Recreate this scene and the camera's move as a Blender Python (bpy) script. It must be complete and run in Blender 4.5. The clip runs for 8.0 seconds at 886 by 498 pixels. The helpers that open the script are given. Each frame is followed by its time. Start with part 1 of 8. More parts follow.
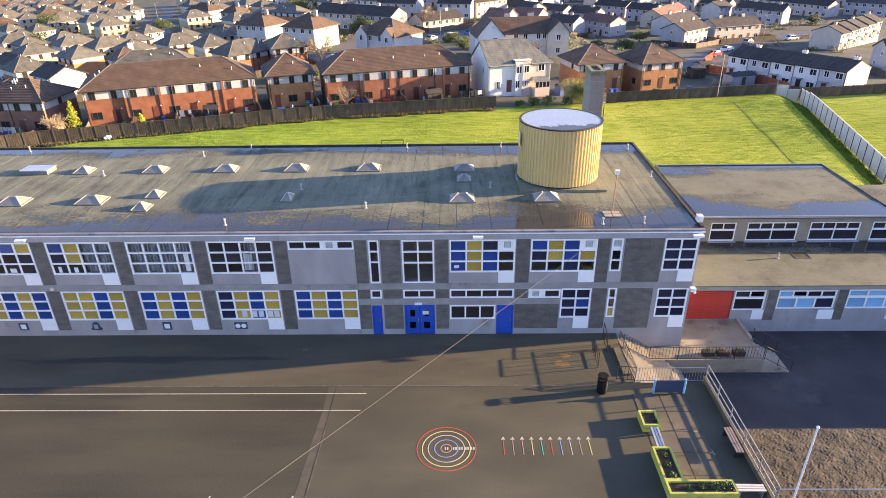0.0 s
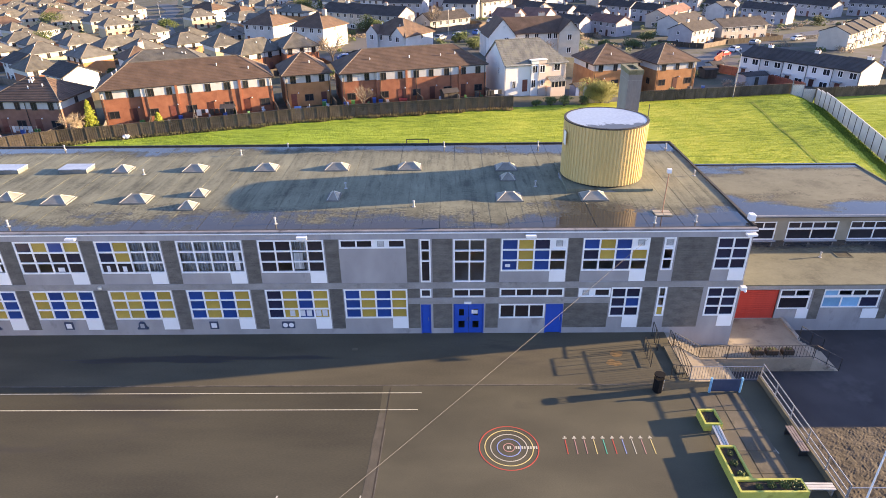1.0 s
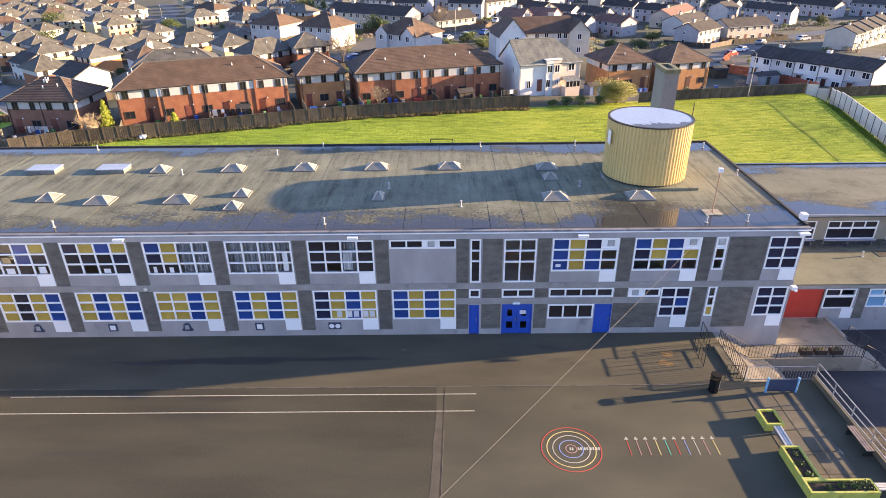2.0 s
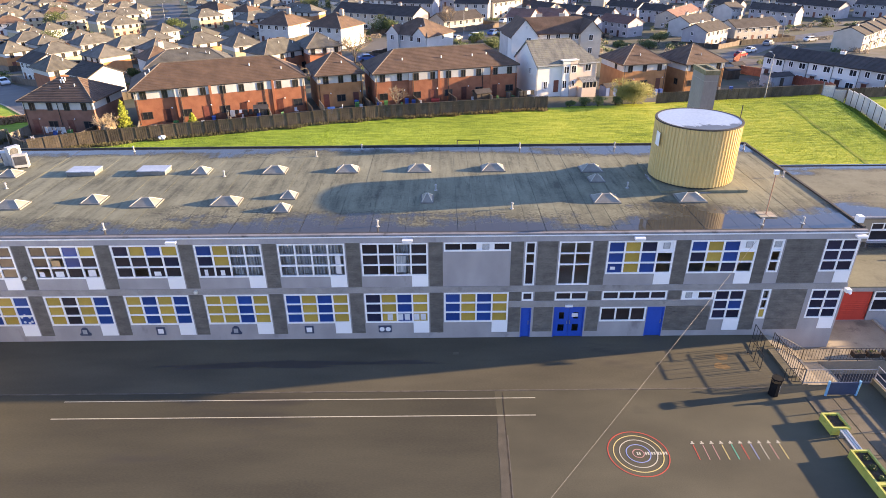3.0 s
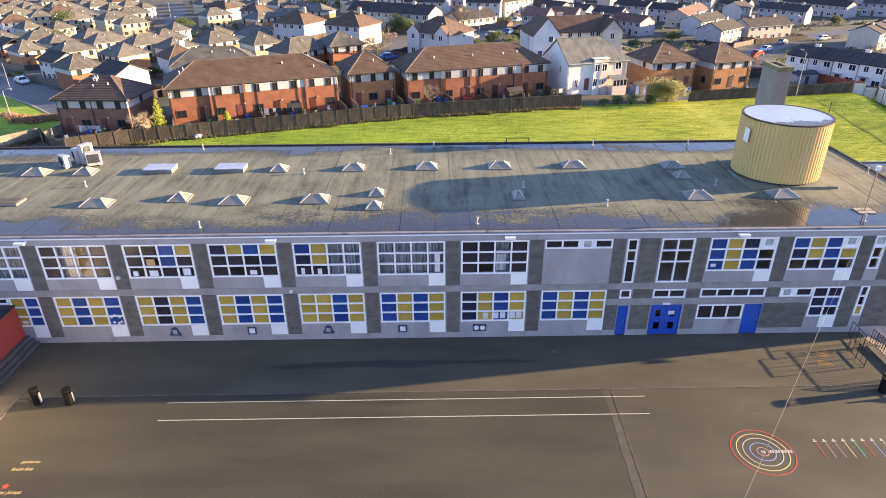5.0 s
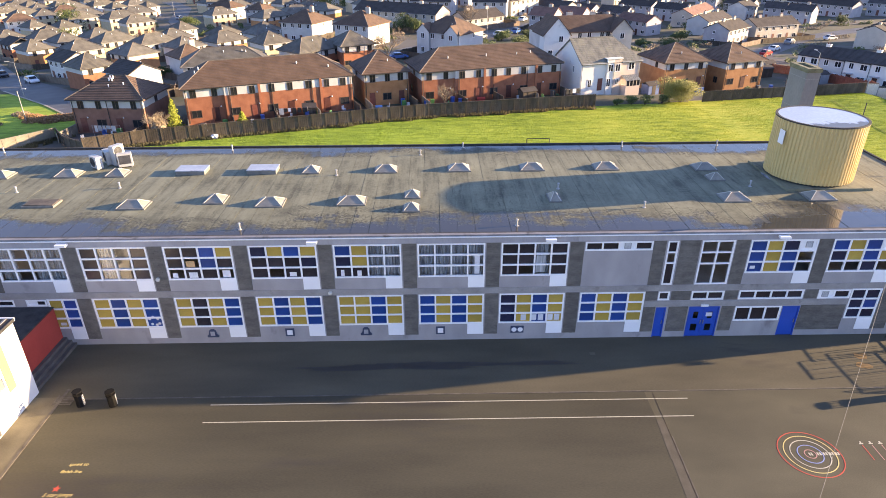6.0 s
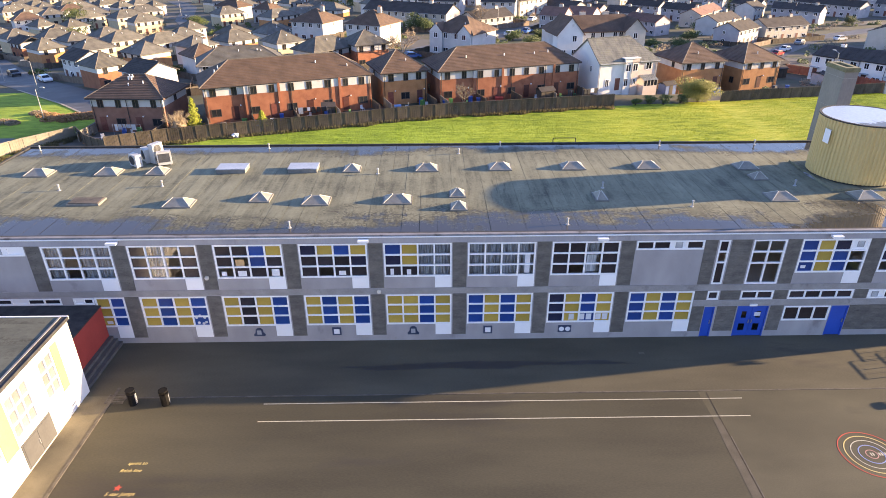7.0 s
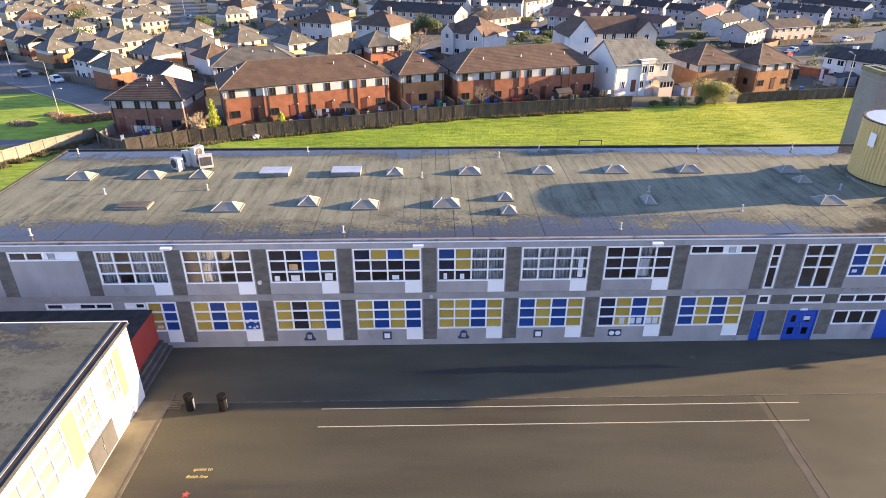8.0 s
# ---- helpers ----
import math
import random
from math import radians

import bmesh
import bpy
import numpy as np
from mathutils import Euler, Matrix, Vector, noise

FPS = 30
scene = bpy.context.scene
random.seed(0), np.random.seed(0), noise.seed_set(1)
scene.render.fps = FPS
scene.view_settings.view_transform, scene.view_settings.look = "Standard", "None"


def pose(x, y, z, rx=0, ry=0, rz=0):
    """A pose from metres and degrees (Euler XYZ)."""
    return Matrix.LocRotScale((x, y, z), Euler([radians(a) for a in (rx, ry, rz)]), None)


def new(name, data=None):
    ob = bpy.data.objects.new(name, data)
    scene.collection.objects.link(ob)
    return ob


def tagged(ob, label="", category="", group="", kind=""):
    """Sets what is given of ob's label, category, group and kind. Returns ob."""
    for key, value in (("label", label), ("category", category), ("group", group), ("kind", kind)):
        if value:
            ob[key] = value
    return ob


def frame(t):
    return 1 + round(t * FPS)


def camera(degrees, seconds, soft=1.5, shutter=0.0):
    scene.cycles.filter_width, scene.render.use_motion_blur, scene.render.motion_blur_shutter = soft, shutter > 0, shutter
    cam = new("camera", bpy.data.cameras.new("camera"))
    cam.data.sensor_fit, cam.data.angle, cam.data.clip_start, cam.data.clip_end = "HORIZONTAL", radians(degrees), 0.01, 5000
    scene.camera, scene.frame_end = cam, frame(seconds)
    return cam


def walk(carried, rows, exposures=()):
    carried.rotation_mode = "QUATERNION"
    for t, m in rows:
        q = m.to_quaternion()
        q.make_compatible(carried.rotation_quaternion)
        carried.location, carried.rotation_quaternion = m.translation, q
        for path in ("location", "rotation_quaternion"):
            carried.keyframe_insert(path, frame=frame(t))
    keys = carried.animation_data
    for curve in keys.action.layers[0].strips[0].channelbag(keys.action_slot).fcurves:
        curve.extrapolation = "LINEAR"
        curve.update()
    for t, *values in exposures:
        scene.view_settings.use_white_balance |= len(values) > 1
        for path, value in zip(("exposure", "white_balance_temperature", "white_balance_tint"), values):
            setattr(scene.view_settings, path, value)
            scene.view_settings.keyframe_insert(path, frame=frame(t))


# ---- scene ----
cam = camera(70.5, 8.0, 0.9)
# seconds, x, y, z, yaw, pitch, roll
ROWS = [
    (0.0, 1.151, -32.933, 23.020, 0.647, -27.240, 0.761),
    (0.5, -0.503, -32.951, 22.981, 0.505, -27.242, 0.675),
    (1.0, -2.125, -32.909, 22.951, 0.352, -27.238, 0.614),
    (1.5, -3.721, -32.828, 22.857, 0.145, -27.232, 0.588),
    (3.0, -8.747, -32.384, 22.897, -0.346, -27.209, 0.415),
    (3.5, -10.507, -32.223, 22.813, -0.523, -27.220, 0.349),
    (4.0, -12.198, -32.076, 22.668, -0.689, -27.186, 0.324),
    (4.5, -13.652, -32.033, 22.575, -0.817, -27.192, 0.330),
    (6.0, -17.263, -31.899, 22.795, -0.943, -27.321, 0.280),
    (6.5, -18.618, -31.816, 22.765, -0.971, -27.320, 0.218),
    (7.0, -20.184, -31.757, 22.673, -0.929, -27.312, 0.172),
    (7.5, -21.780, -31.685, 22.808, -1.023, -27.340, 0.095),
    (8.0, -23.438, -31.569, 22.914, -1.174, -27.332, 0.046),
]
walk(cam, [(t, pose(x, y, z, 90 + pitch, roll, yaw)) for t, x, y, z, yaw, pitch, roll in ROWS],
     [(0.0, 2.0, 6950, 31.8), (8.0, 2.0, 6950, 31.8)])

# ---- light ----
SUN_AZ, SUN_EL = 8.05, 10.4   # degrees from +x towards +y, and above the horizon
world = bpy.data.worlds.new("sky")
scene.world = world
world.use_nodes = True
wn = world.node_tree
sky = wn.nodes.new("ShaderNodeTexSky")
sky.sky_type, sky.sun_disc = "NISHITA", False
sky.sun_elevation, sky.sun_rotation = radians(SUN_EL + 6), radians(90 - SUN_AZ)
sky.air_density, sky.dust_density, sky.ozone_density = 1.0, 0.4, 4.2
wn.links.new(sky.outputs[0], wn.nodes["Background"].inputs[0])
wn.nodes["Background"].inputs[1].default_value = 0.11
sun_data = bpy.data.lights.new("sun", "SUN")
sun_data.energy, sun_data.angle, sun_data.color = 5.0, radians(0.5), (1.0, 0.83, 0.455)
sun = new("sun", sun_data)
_a, _e = radians(SUN_AZ), radians(SUN_EL)
_to = Vector((math.cos(_e) * math.cos(_a), math.cos(_e) * math.sin(_a), math.sin(_e)))
sun.matrix_world = Matrix.Translation((60, 10, 60)) @ _to.to_track_quat("Z", "Y").to_matrix().to_4x4()


# ---- materials ----
def mat(name, c1, c2=None, scale=1.5, rough=0.8, bump=0.15, fine=18.0, metal=0.0, rand=0.0, stain=None, stain_scale=0.25,
        stretch=(1, 1, 1), stain_at=0.55, gloss_stain=None, spec=0.5, world_co=False):
    """Two scales of noise between two base colours, optional stains with a colour and gloss of their own."""
    m = bpy.data.materials.new(name)
    m.use_nodes = True
    nt = m.node_tree
    bsdf = nt.nodes["Principled BSDF"]
    L, N = nt.links.new, nt.nodes.new
    c2 = c2 or tuple(min(1, v * 1.25) for v in c1)
    if world_co:
        co = N("ShaderNodeNewGeometry").outputs["Position"]
    else:
        co = N("ShaderNodeTexCoord").outputs["Object"]
    mp = N("ShaderNodeMapping")
    mp.inputs["Scale"].default_value = stretch
    L(co, mp.inputs["Vector"])
    n1, n2 = N("ShaderNodeTexNoise"), N("ShaderNodeTexNoise")
    n1.inputs["Scale"].default_value, n1.inputs["Detail"].default_value = scale, 5
    n2.inputs["Scale"].default_value, n2.inputs["Detail"].default_value = fine, 4
    L(mp.outputs[0], n1.inputs["Vector"]), L(mp.outputs[0], n2.inputs["Vector"])
    add = N("ShaderNodeMath")
    add.operation = "MULTIPLY_ADD"
    add.inputs[1].default_value = 0.45
    L(n2.outputs[0], add.inputs[0]), L(n1.outputs[0], add.inputs[2])
    ramp = N("ShaderNodeValToRGB")
    ramp.color_ramp.elements[0].position, ramp.color_ramp.elements[1].position = 0.5, 0.95
    ramp.color_ramp.elements[0].color, ramp.color_ramp.elements[1].color = (*c1, 1), (*c2, 1)
    L(add.outputs[0], ramp.inputs[0])
    colour = ramp.outputs[0]
    if rand:
        info, hsv = N("ShaderNodeObjectInfo"), N("ShaderNodeHueSaturation")
        mr = N("ShaderNodeMapRange")
        mr.inputs[3].default_value, mr.inputs[4].default_value = 1 - rand, 1 + rand
        L(info.outputs["Random"], mr.inputs[0]), L(mr.outputs[0], hsv.inputs["Value"]), L(colour, hsv.inputs["Color"])
        colour = hsv.outputs[0]
    bsdf.inputs["Roughness"].default_value = rough
    if stain:
        n3, r3, mx = N("ShaderNodeTexNoise"), N("ShaderNodeValToRGB"), N("ShaderNodeMix")
        n3.inputs["Scale"].default_value, n3.inputs["Detail"].default_value = stain_scale, 6
        n3.inputs["Roughness"].default_value = 0.62
        L(mp.outputs[0], n3.inputs["Vector"])
        r3.color_ramp.elements[0].position, r3.color_ramp.elements[1].position = stain_at, stain_at + 0.1
        L(n3.outputs[0], r3.inputs[0])
        mx.data_type = "RGBA"
        L(r3.outputs[0], mx.inputs[0]), L(colour, mx.inputs[6])
        mx.inputs[7].default_value = (*stain, 1)
        colour = mx.outputs[2]
        if gloss_stain is not None:
            rr = N("ShaderNodeMapRange")
            rr.inputs[3].default_value, rr.inputs[4].default_value = rough, gloss_stain
            L(r3.outputs[0], rr.inputs[0]), L(rr.outputs[0], bsdf.inputs["Roughness"])
    L(colour, bsdf.inputs["Base Color"])
    bsdf.inputs["Metallic"].default_value = metal
    bsdf.inputs["Specular IOR Level"].default_value = spec
    if bump:
        b = N("ShaderNodeBump")
        b.inputs["Strength"].default_value, b.inputs["Distance"].default_value = bump, 0.03
        L(add.outputs[0], b.inputs["Height"]), L(b.outputs[0], bsdf.inputs["Normal"])
    return m


def node_kit(name):
    """A material with shorthands: its tree, its shader, a node maker that takes links or values for its inputs."""
    m = bpy.data.materials.new(name)
    m.use_nodes = True
    nt = m.node_tree

    def add(kind_, *ins, op=None, **props):
        nd = nt.nodes.new("ShaderNode" + kind_)
        if op:
            nd.operation = op
        for i, v in enumerate(ins):
            if v is None:
                continue
            if isinstance(v, bpy.types.NodeSocket):
                nt.links.new(v, nd.inputs[i])
            else:
                nd.inputs[i].default_value = v
        return nd
    return m, nt, nt.nodes["Principled BSDF"], add


def noise_of(add, co, scale, detail=5.0, rough=0.55, stretch=None):
    if stretch:
        mp = add("Mapping", co)
        mp.inputs["Scale"].default_value = stretch
        co = mp.outputs[0]
    nd = add("TexNoise", co)
    nd.inputs["Scale"].default_value, nd.inputs["Detail"].default_value, nd.inputs["Roughness"].default_value = scale, detail, rough
    return nd.outputs[0]


def blend(add, f, a, b):
    """A colour between a and b by the factor f; colours are links or triples."""
    nd = add("Mix")
    nd.data_type = "RGBA"
    for i, v in ((0, f), (6, a), (7, b)):
        if isinstance(v, bpy.types.NodeSocket):
            nd.id_data.links.new(v, nd.inputs[i])
        else:
            nd.inputs[i].default_value = (*v, 1) if i else v
    return nd.outputs[2]


def span(add, v, a, b, c=0.0, d=1.0):
    return add("MapRange", v, a, b, c, d).outputs[0]


def felt_mat(name, dark, light, front=None, back=None, wet_from=0.62, seed=0.0, along=(1.9, 0.22, 1), east=None):
    """Weathered roof felt: streaks along the sheets, moss, and rain water that stands towards the front and back edges (y and reach)."""
    m, nt, bsdf, add = node_kit(name)
    L = nt.links.new
    pos = add("NewGeometry").outputs["Position"]
    shift = add("VectorMath", pos, (seed, seed * 0.7, 0), op="ADD").outputs[0]
    streak = noise_of(add, shift, 1.0, 7, 0.65, along)
    blotch = noise_of(add, shift, 0.33, 9, 0.66)
    fine = noise_of(add, shift, 5.5, 6, 0.65)
    a = add("Math", streak, 0.42, add("Math", blotch, 0.38, op="MULTIPLY").outputs[0], op="MULTIPLY_ADD").outputs[0]
    v = add("Math", fine, 0.22, a, op="MULTIPLY_ADD").outputs[0]
    ramp = add("ValToRGB", v)
    e = ramp.color_ramp.elements
    mid = tuple(p * 0.45 + q * 0.55 for p, q in zip(dark, light))
    e[0].position, e[0].color = 0.4, (*dark, 1)
    e[1].position, e[1].color = 0.64, (*light, 1)
    k = e.new(0.5)
    k.color = (*mid, 1)
    colour = ramp.outputs[0]
    info = add("ObjectInfo").outputs["Random"]
    hsv = add("HueSaturation")
    L(span(add, info, 0, 1, 0.94, 1.06), hsv.inputs["Value"]), L(colour, hsv.inputs["Color"])
    colour = hsv.outputs[0]
    runs = noise_of(add, shift, 1.0, 6, 0.6, (along[0] * 1.6, along[1] * 2.2, 1))
    patches = span(add, noise_of(add, shift, 0.16, 4, 0.5), 0.46, 0.6)
    runs = add("Math", span(add, runs, 0.56, 0.66, 0.0, 0.62), patches, op="MULTIPLY").outputs[0]
    colour = blend(add, runs, colour, tuple(v * 0.5 for v in dark))
    xyz = add("SeparateXYZ", pos)
    y = xyz.outputs[1]
    edge = None
    for spec, sign in ((front, 1), (back, -1)):
        if spec:
            r = span(add, y, spec[0], spec[0] + sign * spec[1], 1.0, 0.0)
            edge = r if edge is None else add("Math", edge, r, op="MAXIMUM").outputs[0]
    if east:
        edge = add("Math", edge, span(add, xyz.outputs[0], *east, 1.0, 1.3), op="MULTIPLY").outputs[0]
    big = noise_of(add, shift, 0.21, 9, 0.62, (0.6, 1.5, 1))
    wob = add("Math", add("Math", big, -0.5, op="ADD").outputs[0], 1.7, op="MULTIPLY").outputs[0]
    lvl = add("Math", wob, edge, op="ADD").outputs[0] if edge else add("Math", wob, 0.35, op="ADD").outputs[0]
    lvl = add("Math", add("Math", fine, -0.5, op="ADD").outputs[0], 0.16, lvl, op="MULTIPLY_ADD").outputs[0]
    lvl = add("Math", add("Math", streak, -0.5, op="ADD").outputs[0], 0.55, lvl, op="MULTIPLY_ADD").outputs[0]
    damp = span(add, lvl, wet_from, wet_from + 0.1)
    pool = span(add, lvl, wet_from + 0.14, wet_from + 0.2)
    moss_in = span(add, lvl, wet_from - 0.17, wet_from + 0.0)
    moss = add("Math", moss_in, span(add, fine, 0.44, 0.54), op="MULTIPLY").outputs[0]
    colour = blend(add, add("Math", moss, 0.82, op="MULTIPLY").outputs[0], colour, (0.04, 0.038, 0.026))
    colour = blend(add, damp, colour, blend(add, 0.72, colour, (0.035, 0.034, 0.033)))
    colour = blend(add, pool, colour, (0.05, 0.047, 0.044))
    L(colour, bsdf.inputs["Base Color"])
    rough = add("Math", damp, -0.46, 0.88, op="MULTIPLY_ADD").outputs[0]
    rough = add("Math", pool, -0.36, rough, op="MULTIPLY_ADD").outputs[0]
    L(rough, bsdf.inputs["Roughness"])
    bump = add("Bump")
    bump.inputs["Distance"].default_value = 0.035
    L(span(add, pool, 0, 1, 0.5, 0.0), bump.inputs["Strength"]), L(v, bump.inputs["Height"]), L(bump.outputs[0], bsdf.inputs["Normal"])
    return m


def grass_mat(name, dark, mid, light, relief=0.28):
    """Rough field grass: tussocks drawn out across the slope, worn and mossy patches, fine tufts."""
    m, nt, bsdf, add = node_kit(name)
    L = nt.links.new
    pos = add("NewGeometry").outputs["Position"]
    large = noise_of(add, pos, 0.05, 4, 0.5)
    tuss = noise_of(add, pos, 0.9, 8, 0.62, (0.42, 1.5, 1))
    tuft = noise_of(add, pos, 4.5, 6, 0.65, (0.7, 1.3, 1))
    v = add("Math", tuss, 0.5, add("Math", large, 0.34, op="MULTIPLY").outputs[0], op="MULTIPLY_ADD").outputs[0]
    v = add("Math", tuft, 0.2, v, op="MULTIPLY_ADD").outputs[0]
    ramp = add("ValToRGB", v)
    e = ramp.color_ramp.elements
    e[0].position, e[0].color = 0.4, (*dark, 1)
    e[1].position, e[1].color = 0.63, (*light, 1)
    e.new(0.51).color = (*mid, 1)
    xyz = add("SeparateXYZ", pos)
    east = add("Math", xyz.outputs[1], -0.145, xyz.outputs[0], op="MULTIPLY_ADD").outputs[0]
    # sun-on-slope tone put into the colour: darker green westward and past the east line
    slope_tone = add("Math", span(add, xyz.outputs[0], -25, 22, 0.78, 0.0), span(add, east, 35.0, 36.4, 0, 0.32), op="MAXIMUM").outputs[0]
    colour = blend(add, slope_tone, ramp.outputs[0], blend(add, span(add, v, 0.42, 0.62), (dark[0] * 0.7, dark[1] * 0.85, dark[2]), (mid[0] * 0.72, mid[1] * 0.98, mid[2])))
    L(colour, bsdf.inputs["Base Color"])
    bsdf.inputs["Roughness"].default_value = 0.95
    bsdf.inputs["Specular IOR Level"].default_value = 0.2
    bump = add("Bump")
    bump.inputs["Strength"].default_value, bump.inputs["Distance"].default_value = 1.0, relief
    L(v, bump.inputs["Height"]), L(bump.outputs[0], bsdf.inputs["Normal"])
    return m


M_RENDER = mat("grey_harling", (0.285, 0.275, 0.28), (0.385, 0.37, 0.375), 0.8, 0.9, 0.25, 30, stain=(0.22, 0.205, 0.21), stain_scale=0.5, stretch=(1, 1, 0.5), stain_at=0.6)
M_FASCIA = mat("painted_fascia", (0.30, 0.30, 0.33), (0.4, 0.4, 0.43), 0.7, 0.8, 0.1, 12, stain=(0.2, 0.2, 0.21), stain_scale=0.6, stretch=(1, 1, 0.3), stain_at=0.62)
M_BAND = mat("concrete_band", (0.23, 0.22, 0.215), (0.34, 0.33, 0.32), 0.9, 0.9, 0.15, 14, stain=(0.16, 0.155, 0.15), stain_scale=0.7, stain_at=0.6)
M_PIER = mat("split_block_pier", (0.095, 0.088, 0.078), (0.17, 0.158, 0.142), 1.6, 0.95, 0.6, 9, rand=0.1, stretch=(0.8, 1, 1.6))
M_WHITE = mat("white_plastic", (0.84, 0.85, 0.86), (0.89, 0.9, 0.91), 0.8, 0.35, 0.03, 8, rand=0.03)
M_BLUE = mat("blue_infill", (0.008, 0.045, 0.19), (0.012, 0.065, 0.27), 0.7, 0.3, 0.03, 8, rand=0.2)
M_YELLOW = mat("mustard_infill", (0.38, 0.26, 0.048), (0.48, 0.335, 0.07), 0.7, 0.4, 0.03, 8, rand=0.14)
M_DOORBLUE = mat("blue_gloss_paint", (0.009, 0.07, 0.38), (0.014, 0.088, 0.46), 0.6, 0.35, 0.04, 9)
M_RED = mat("red_shutter_paint", (0.46, 0.045, 0.028), (0.56, 0.06, 0.038), 0.6, 0.5, 0.06, 7)
M_FELT = felt_mat("mossy_roof_felt", (0.08, 0.0805, 0.053), (0.235, 0.234, 0.157), (0.1, 6.2), (16.0, 4.6), 0.6, east=(1.0, 6.0))
M_BARPALE = mat("pale_glazing_bar", (0.4, 0.39, 0.35), (0.5, 0.49, 0.44), 2, 0.5, 0.05, 8)
M_FELT_EDGE = mat("black_felt_upstand", (0.02, 0.02, 0.022), (0.05, 0.05, 0.05), 2, 0.9, 0.2, 10)
M_KERBFELT = mat("weathered_kerb_felt", (0.15, 0.15, 0.16), (0.24, 0.235, 0.245), 1.2, 0.75, 0.2, 10, stain=(0.06, 0.06, 0.062), stain_scale=0.8, stain_at=0.57)
M_CONC = mat("weathered_concrete", (0.22, 0.21, 0.19), (0.38, 0.36, 0.33), 1.1, 0.9, 0.3, 10, stain=(0.13, 0.125, 0.115), stain_scale=0.5, stain_at=0.58)
M_SHAFT = mat("grey_cast_concrete", (0.17, 0.165, 0.155), (0.25, 0.24, 0.225), 0.6, 0.9, 0.2, 9, stain=(0.12, 0.115, 0.105), stain_scale=0.7, stain_at=0.6, stretch=(1, 1, 0.35))
M_STEP = mat("pale_concrete_steps", (0.3, 0.255, 0.19), (0.4, 0.345, 0.265), 1.1, 0.9, 0.2, 12, stain=(0.15, 0.13, 0.105), stain_scale=0.8, stain_at=0.6)
M_TANK = mat("yellow_ribbed_cladding", (0.55, 0.4, 0.16), (0.65, 0.48, 0.21), 0.5, 0.45, 0.04, 6, stain=(0.46, 0.33, 0.14), stain_scale=0.5, stretch=(1, 1, 0.2), stain_at=0.58)
M_LID = mat("pale_wet_lid", (0.3, 0.33, 0.38), (0.42, 0.45, 0.5), 0.6, 0.25, 0.08, 5, stain=(0.12, 0.12, 0.13), stain_scale=0.5, stain_at=0.57)
M_SKYL = mat("cloudy_rooflight_plastic", (0.19, 0.18, 0.152), (0.29, 0.275, 0.235), 1.5, 0.45, 0.06, 9, rand=0.1)
M_CHANNEL = mat("pale_drain_edge", (0.07, 0.061, 0.05), (0.15, 0.13, 0.102), 2, 0.9, 0.4, 14, world_co=True)
# opaque navy pane with nothing behind it
M_NAVY = mat("navy_blind", (0.014, 0.017, 0.042), (0.024, 0.028, 0.06), 1.2, 0.25, 0.02, 8, rand=0.3)
# sky reflection of the wing's glass, painted as a pale blue pane
M_SKYREFLECT = mat("pale_blue_blind", (0.15, 0.36, 0.56), (0.21, 0.46, 0.68), 1.0, 0.3, 0.02, 6, rand=0.2)
# opaque charcoal pane; the dim room behind glass is put into its colour
M_DUSK = mat("charcoal_blind", (0.024, 0.021, 0.026), (0.04, 0.035, 0.042), 1.2, 0.2, 0.02, 8, rand=0.35)
M_BLIND = mat("grey_blind", (0.11, 0.13, 0.15), (0.16, 0.185, 0.21), 1.2, 0.5, 0.03, 8, rand=0.15)
M_WINGBLIND = mat("pale_cream_blind", (0.15, 0.155, 0.155), (0.21, 0.215, 0.215), 1.2, 0.4, 0.03, 8, rand=0.15)
M_SKYLD = mat("lead_curb", (0.13, 0.13, 0.12), (0.22, 0.21, 0.19), 2, 0.8, 0.2, 10)
M_METAL = mat("galvanised_steel", (0.26, 0.26, 0.27), (0.36, 0.36, 0.37), 2, 0.5, 0.05, 14, metal=0.5)
M_BENCH = mat("weathered_bench_wood", (0.17, 0.13, 0.12), (0.25, 0.2, 0.18), 2, 0.85, 0.2, 12)
M_DECK = mat("dark_felt_joint", (0.075, 0.073, 0.055), (0.15, 0.147, 0.108), 1.5, 0.9, 0.2, 8)
M_MOSS = mat("dark_moss", (0.032, 0.03, 0.022), (0.07, 0.064, 0.042), 2.5, 0.95, 0.4, 9, world_co=True)
M_BLACK = mat("black_paint", (0.015, 0.015, 0.016), (0.03, 0.03, 0.03), 2, 0.5, 0.1, 14)
M_GREYP = mat("grey_paint", (0.3, 0.31, 0.32), (0.4, 0.41, 0.42), 1.2, 0.6, 0.08, 12)
M_ASPH = mat("school_yard_asphalt", (0.034, 0.0308, 0.019), (0.0755, 0.068, 0.0415), 0.3, 0.85, 0.35, 27, stain=(0.031, 0.0258, 0.0198),
             stain_scale=0.13, stain_at=0.52, gloss_stain=0.6, world_co=True, stretch=(0.26, 1.1, 1))
M_WFELT = felt_mat("streaked_grey_felt", (0.06, 0.066, 0.052), (0.13, 0.138, 0.11), None, None, 0.44, 31.0, (0.12, 0.9, 1))
M_APRON = mat("worn_tan_asphalt", (0.057, 0.0502, 0.032), (0.114, 0.1, 0.064), 0.35, 0.9, 0.3, 27, stain=(0.047, 0.04, 0.032), stain_scale=0.16, stain_at=0.6, world_co=True, stretch=(0.3, 1.1, 1))
M_BAY = mat("newer_yard_asphalt", (0.051, 0.046, 0.0285), (0.1, 0.09, 0.056), 0.3, 0.88, 0.35, 27, stain=(0.042, 0.036, 0.027), stain_scale=0.14, stain_at=0.58, world_co=True, stretch=(0.5, 1, 1))
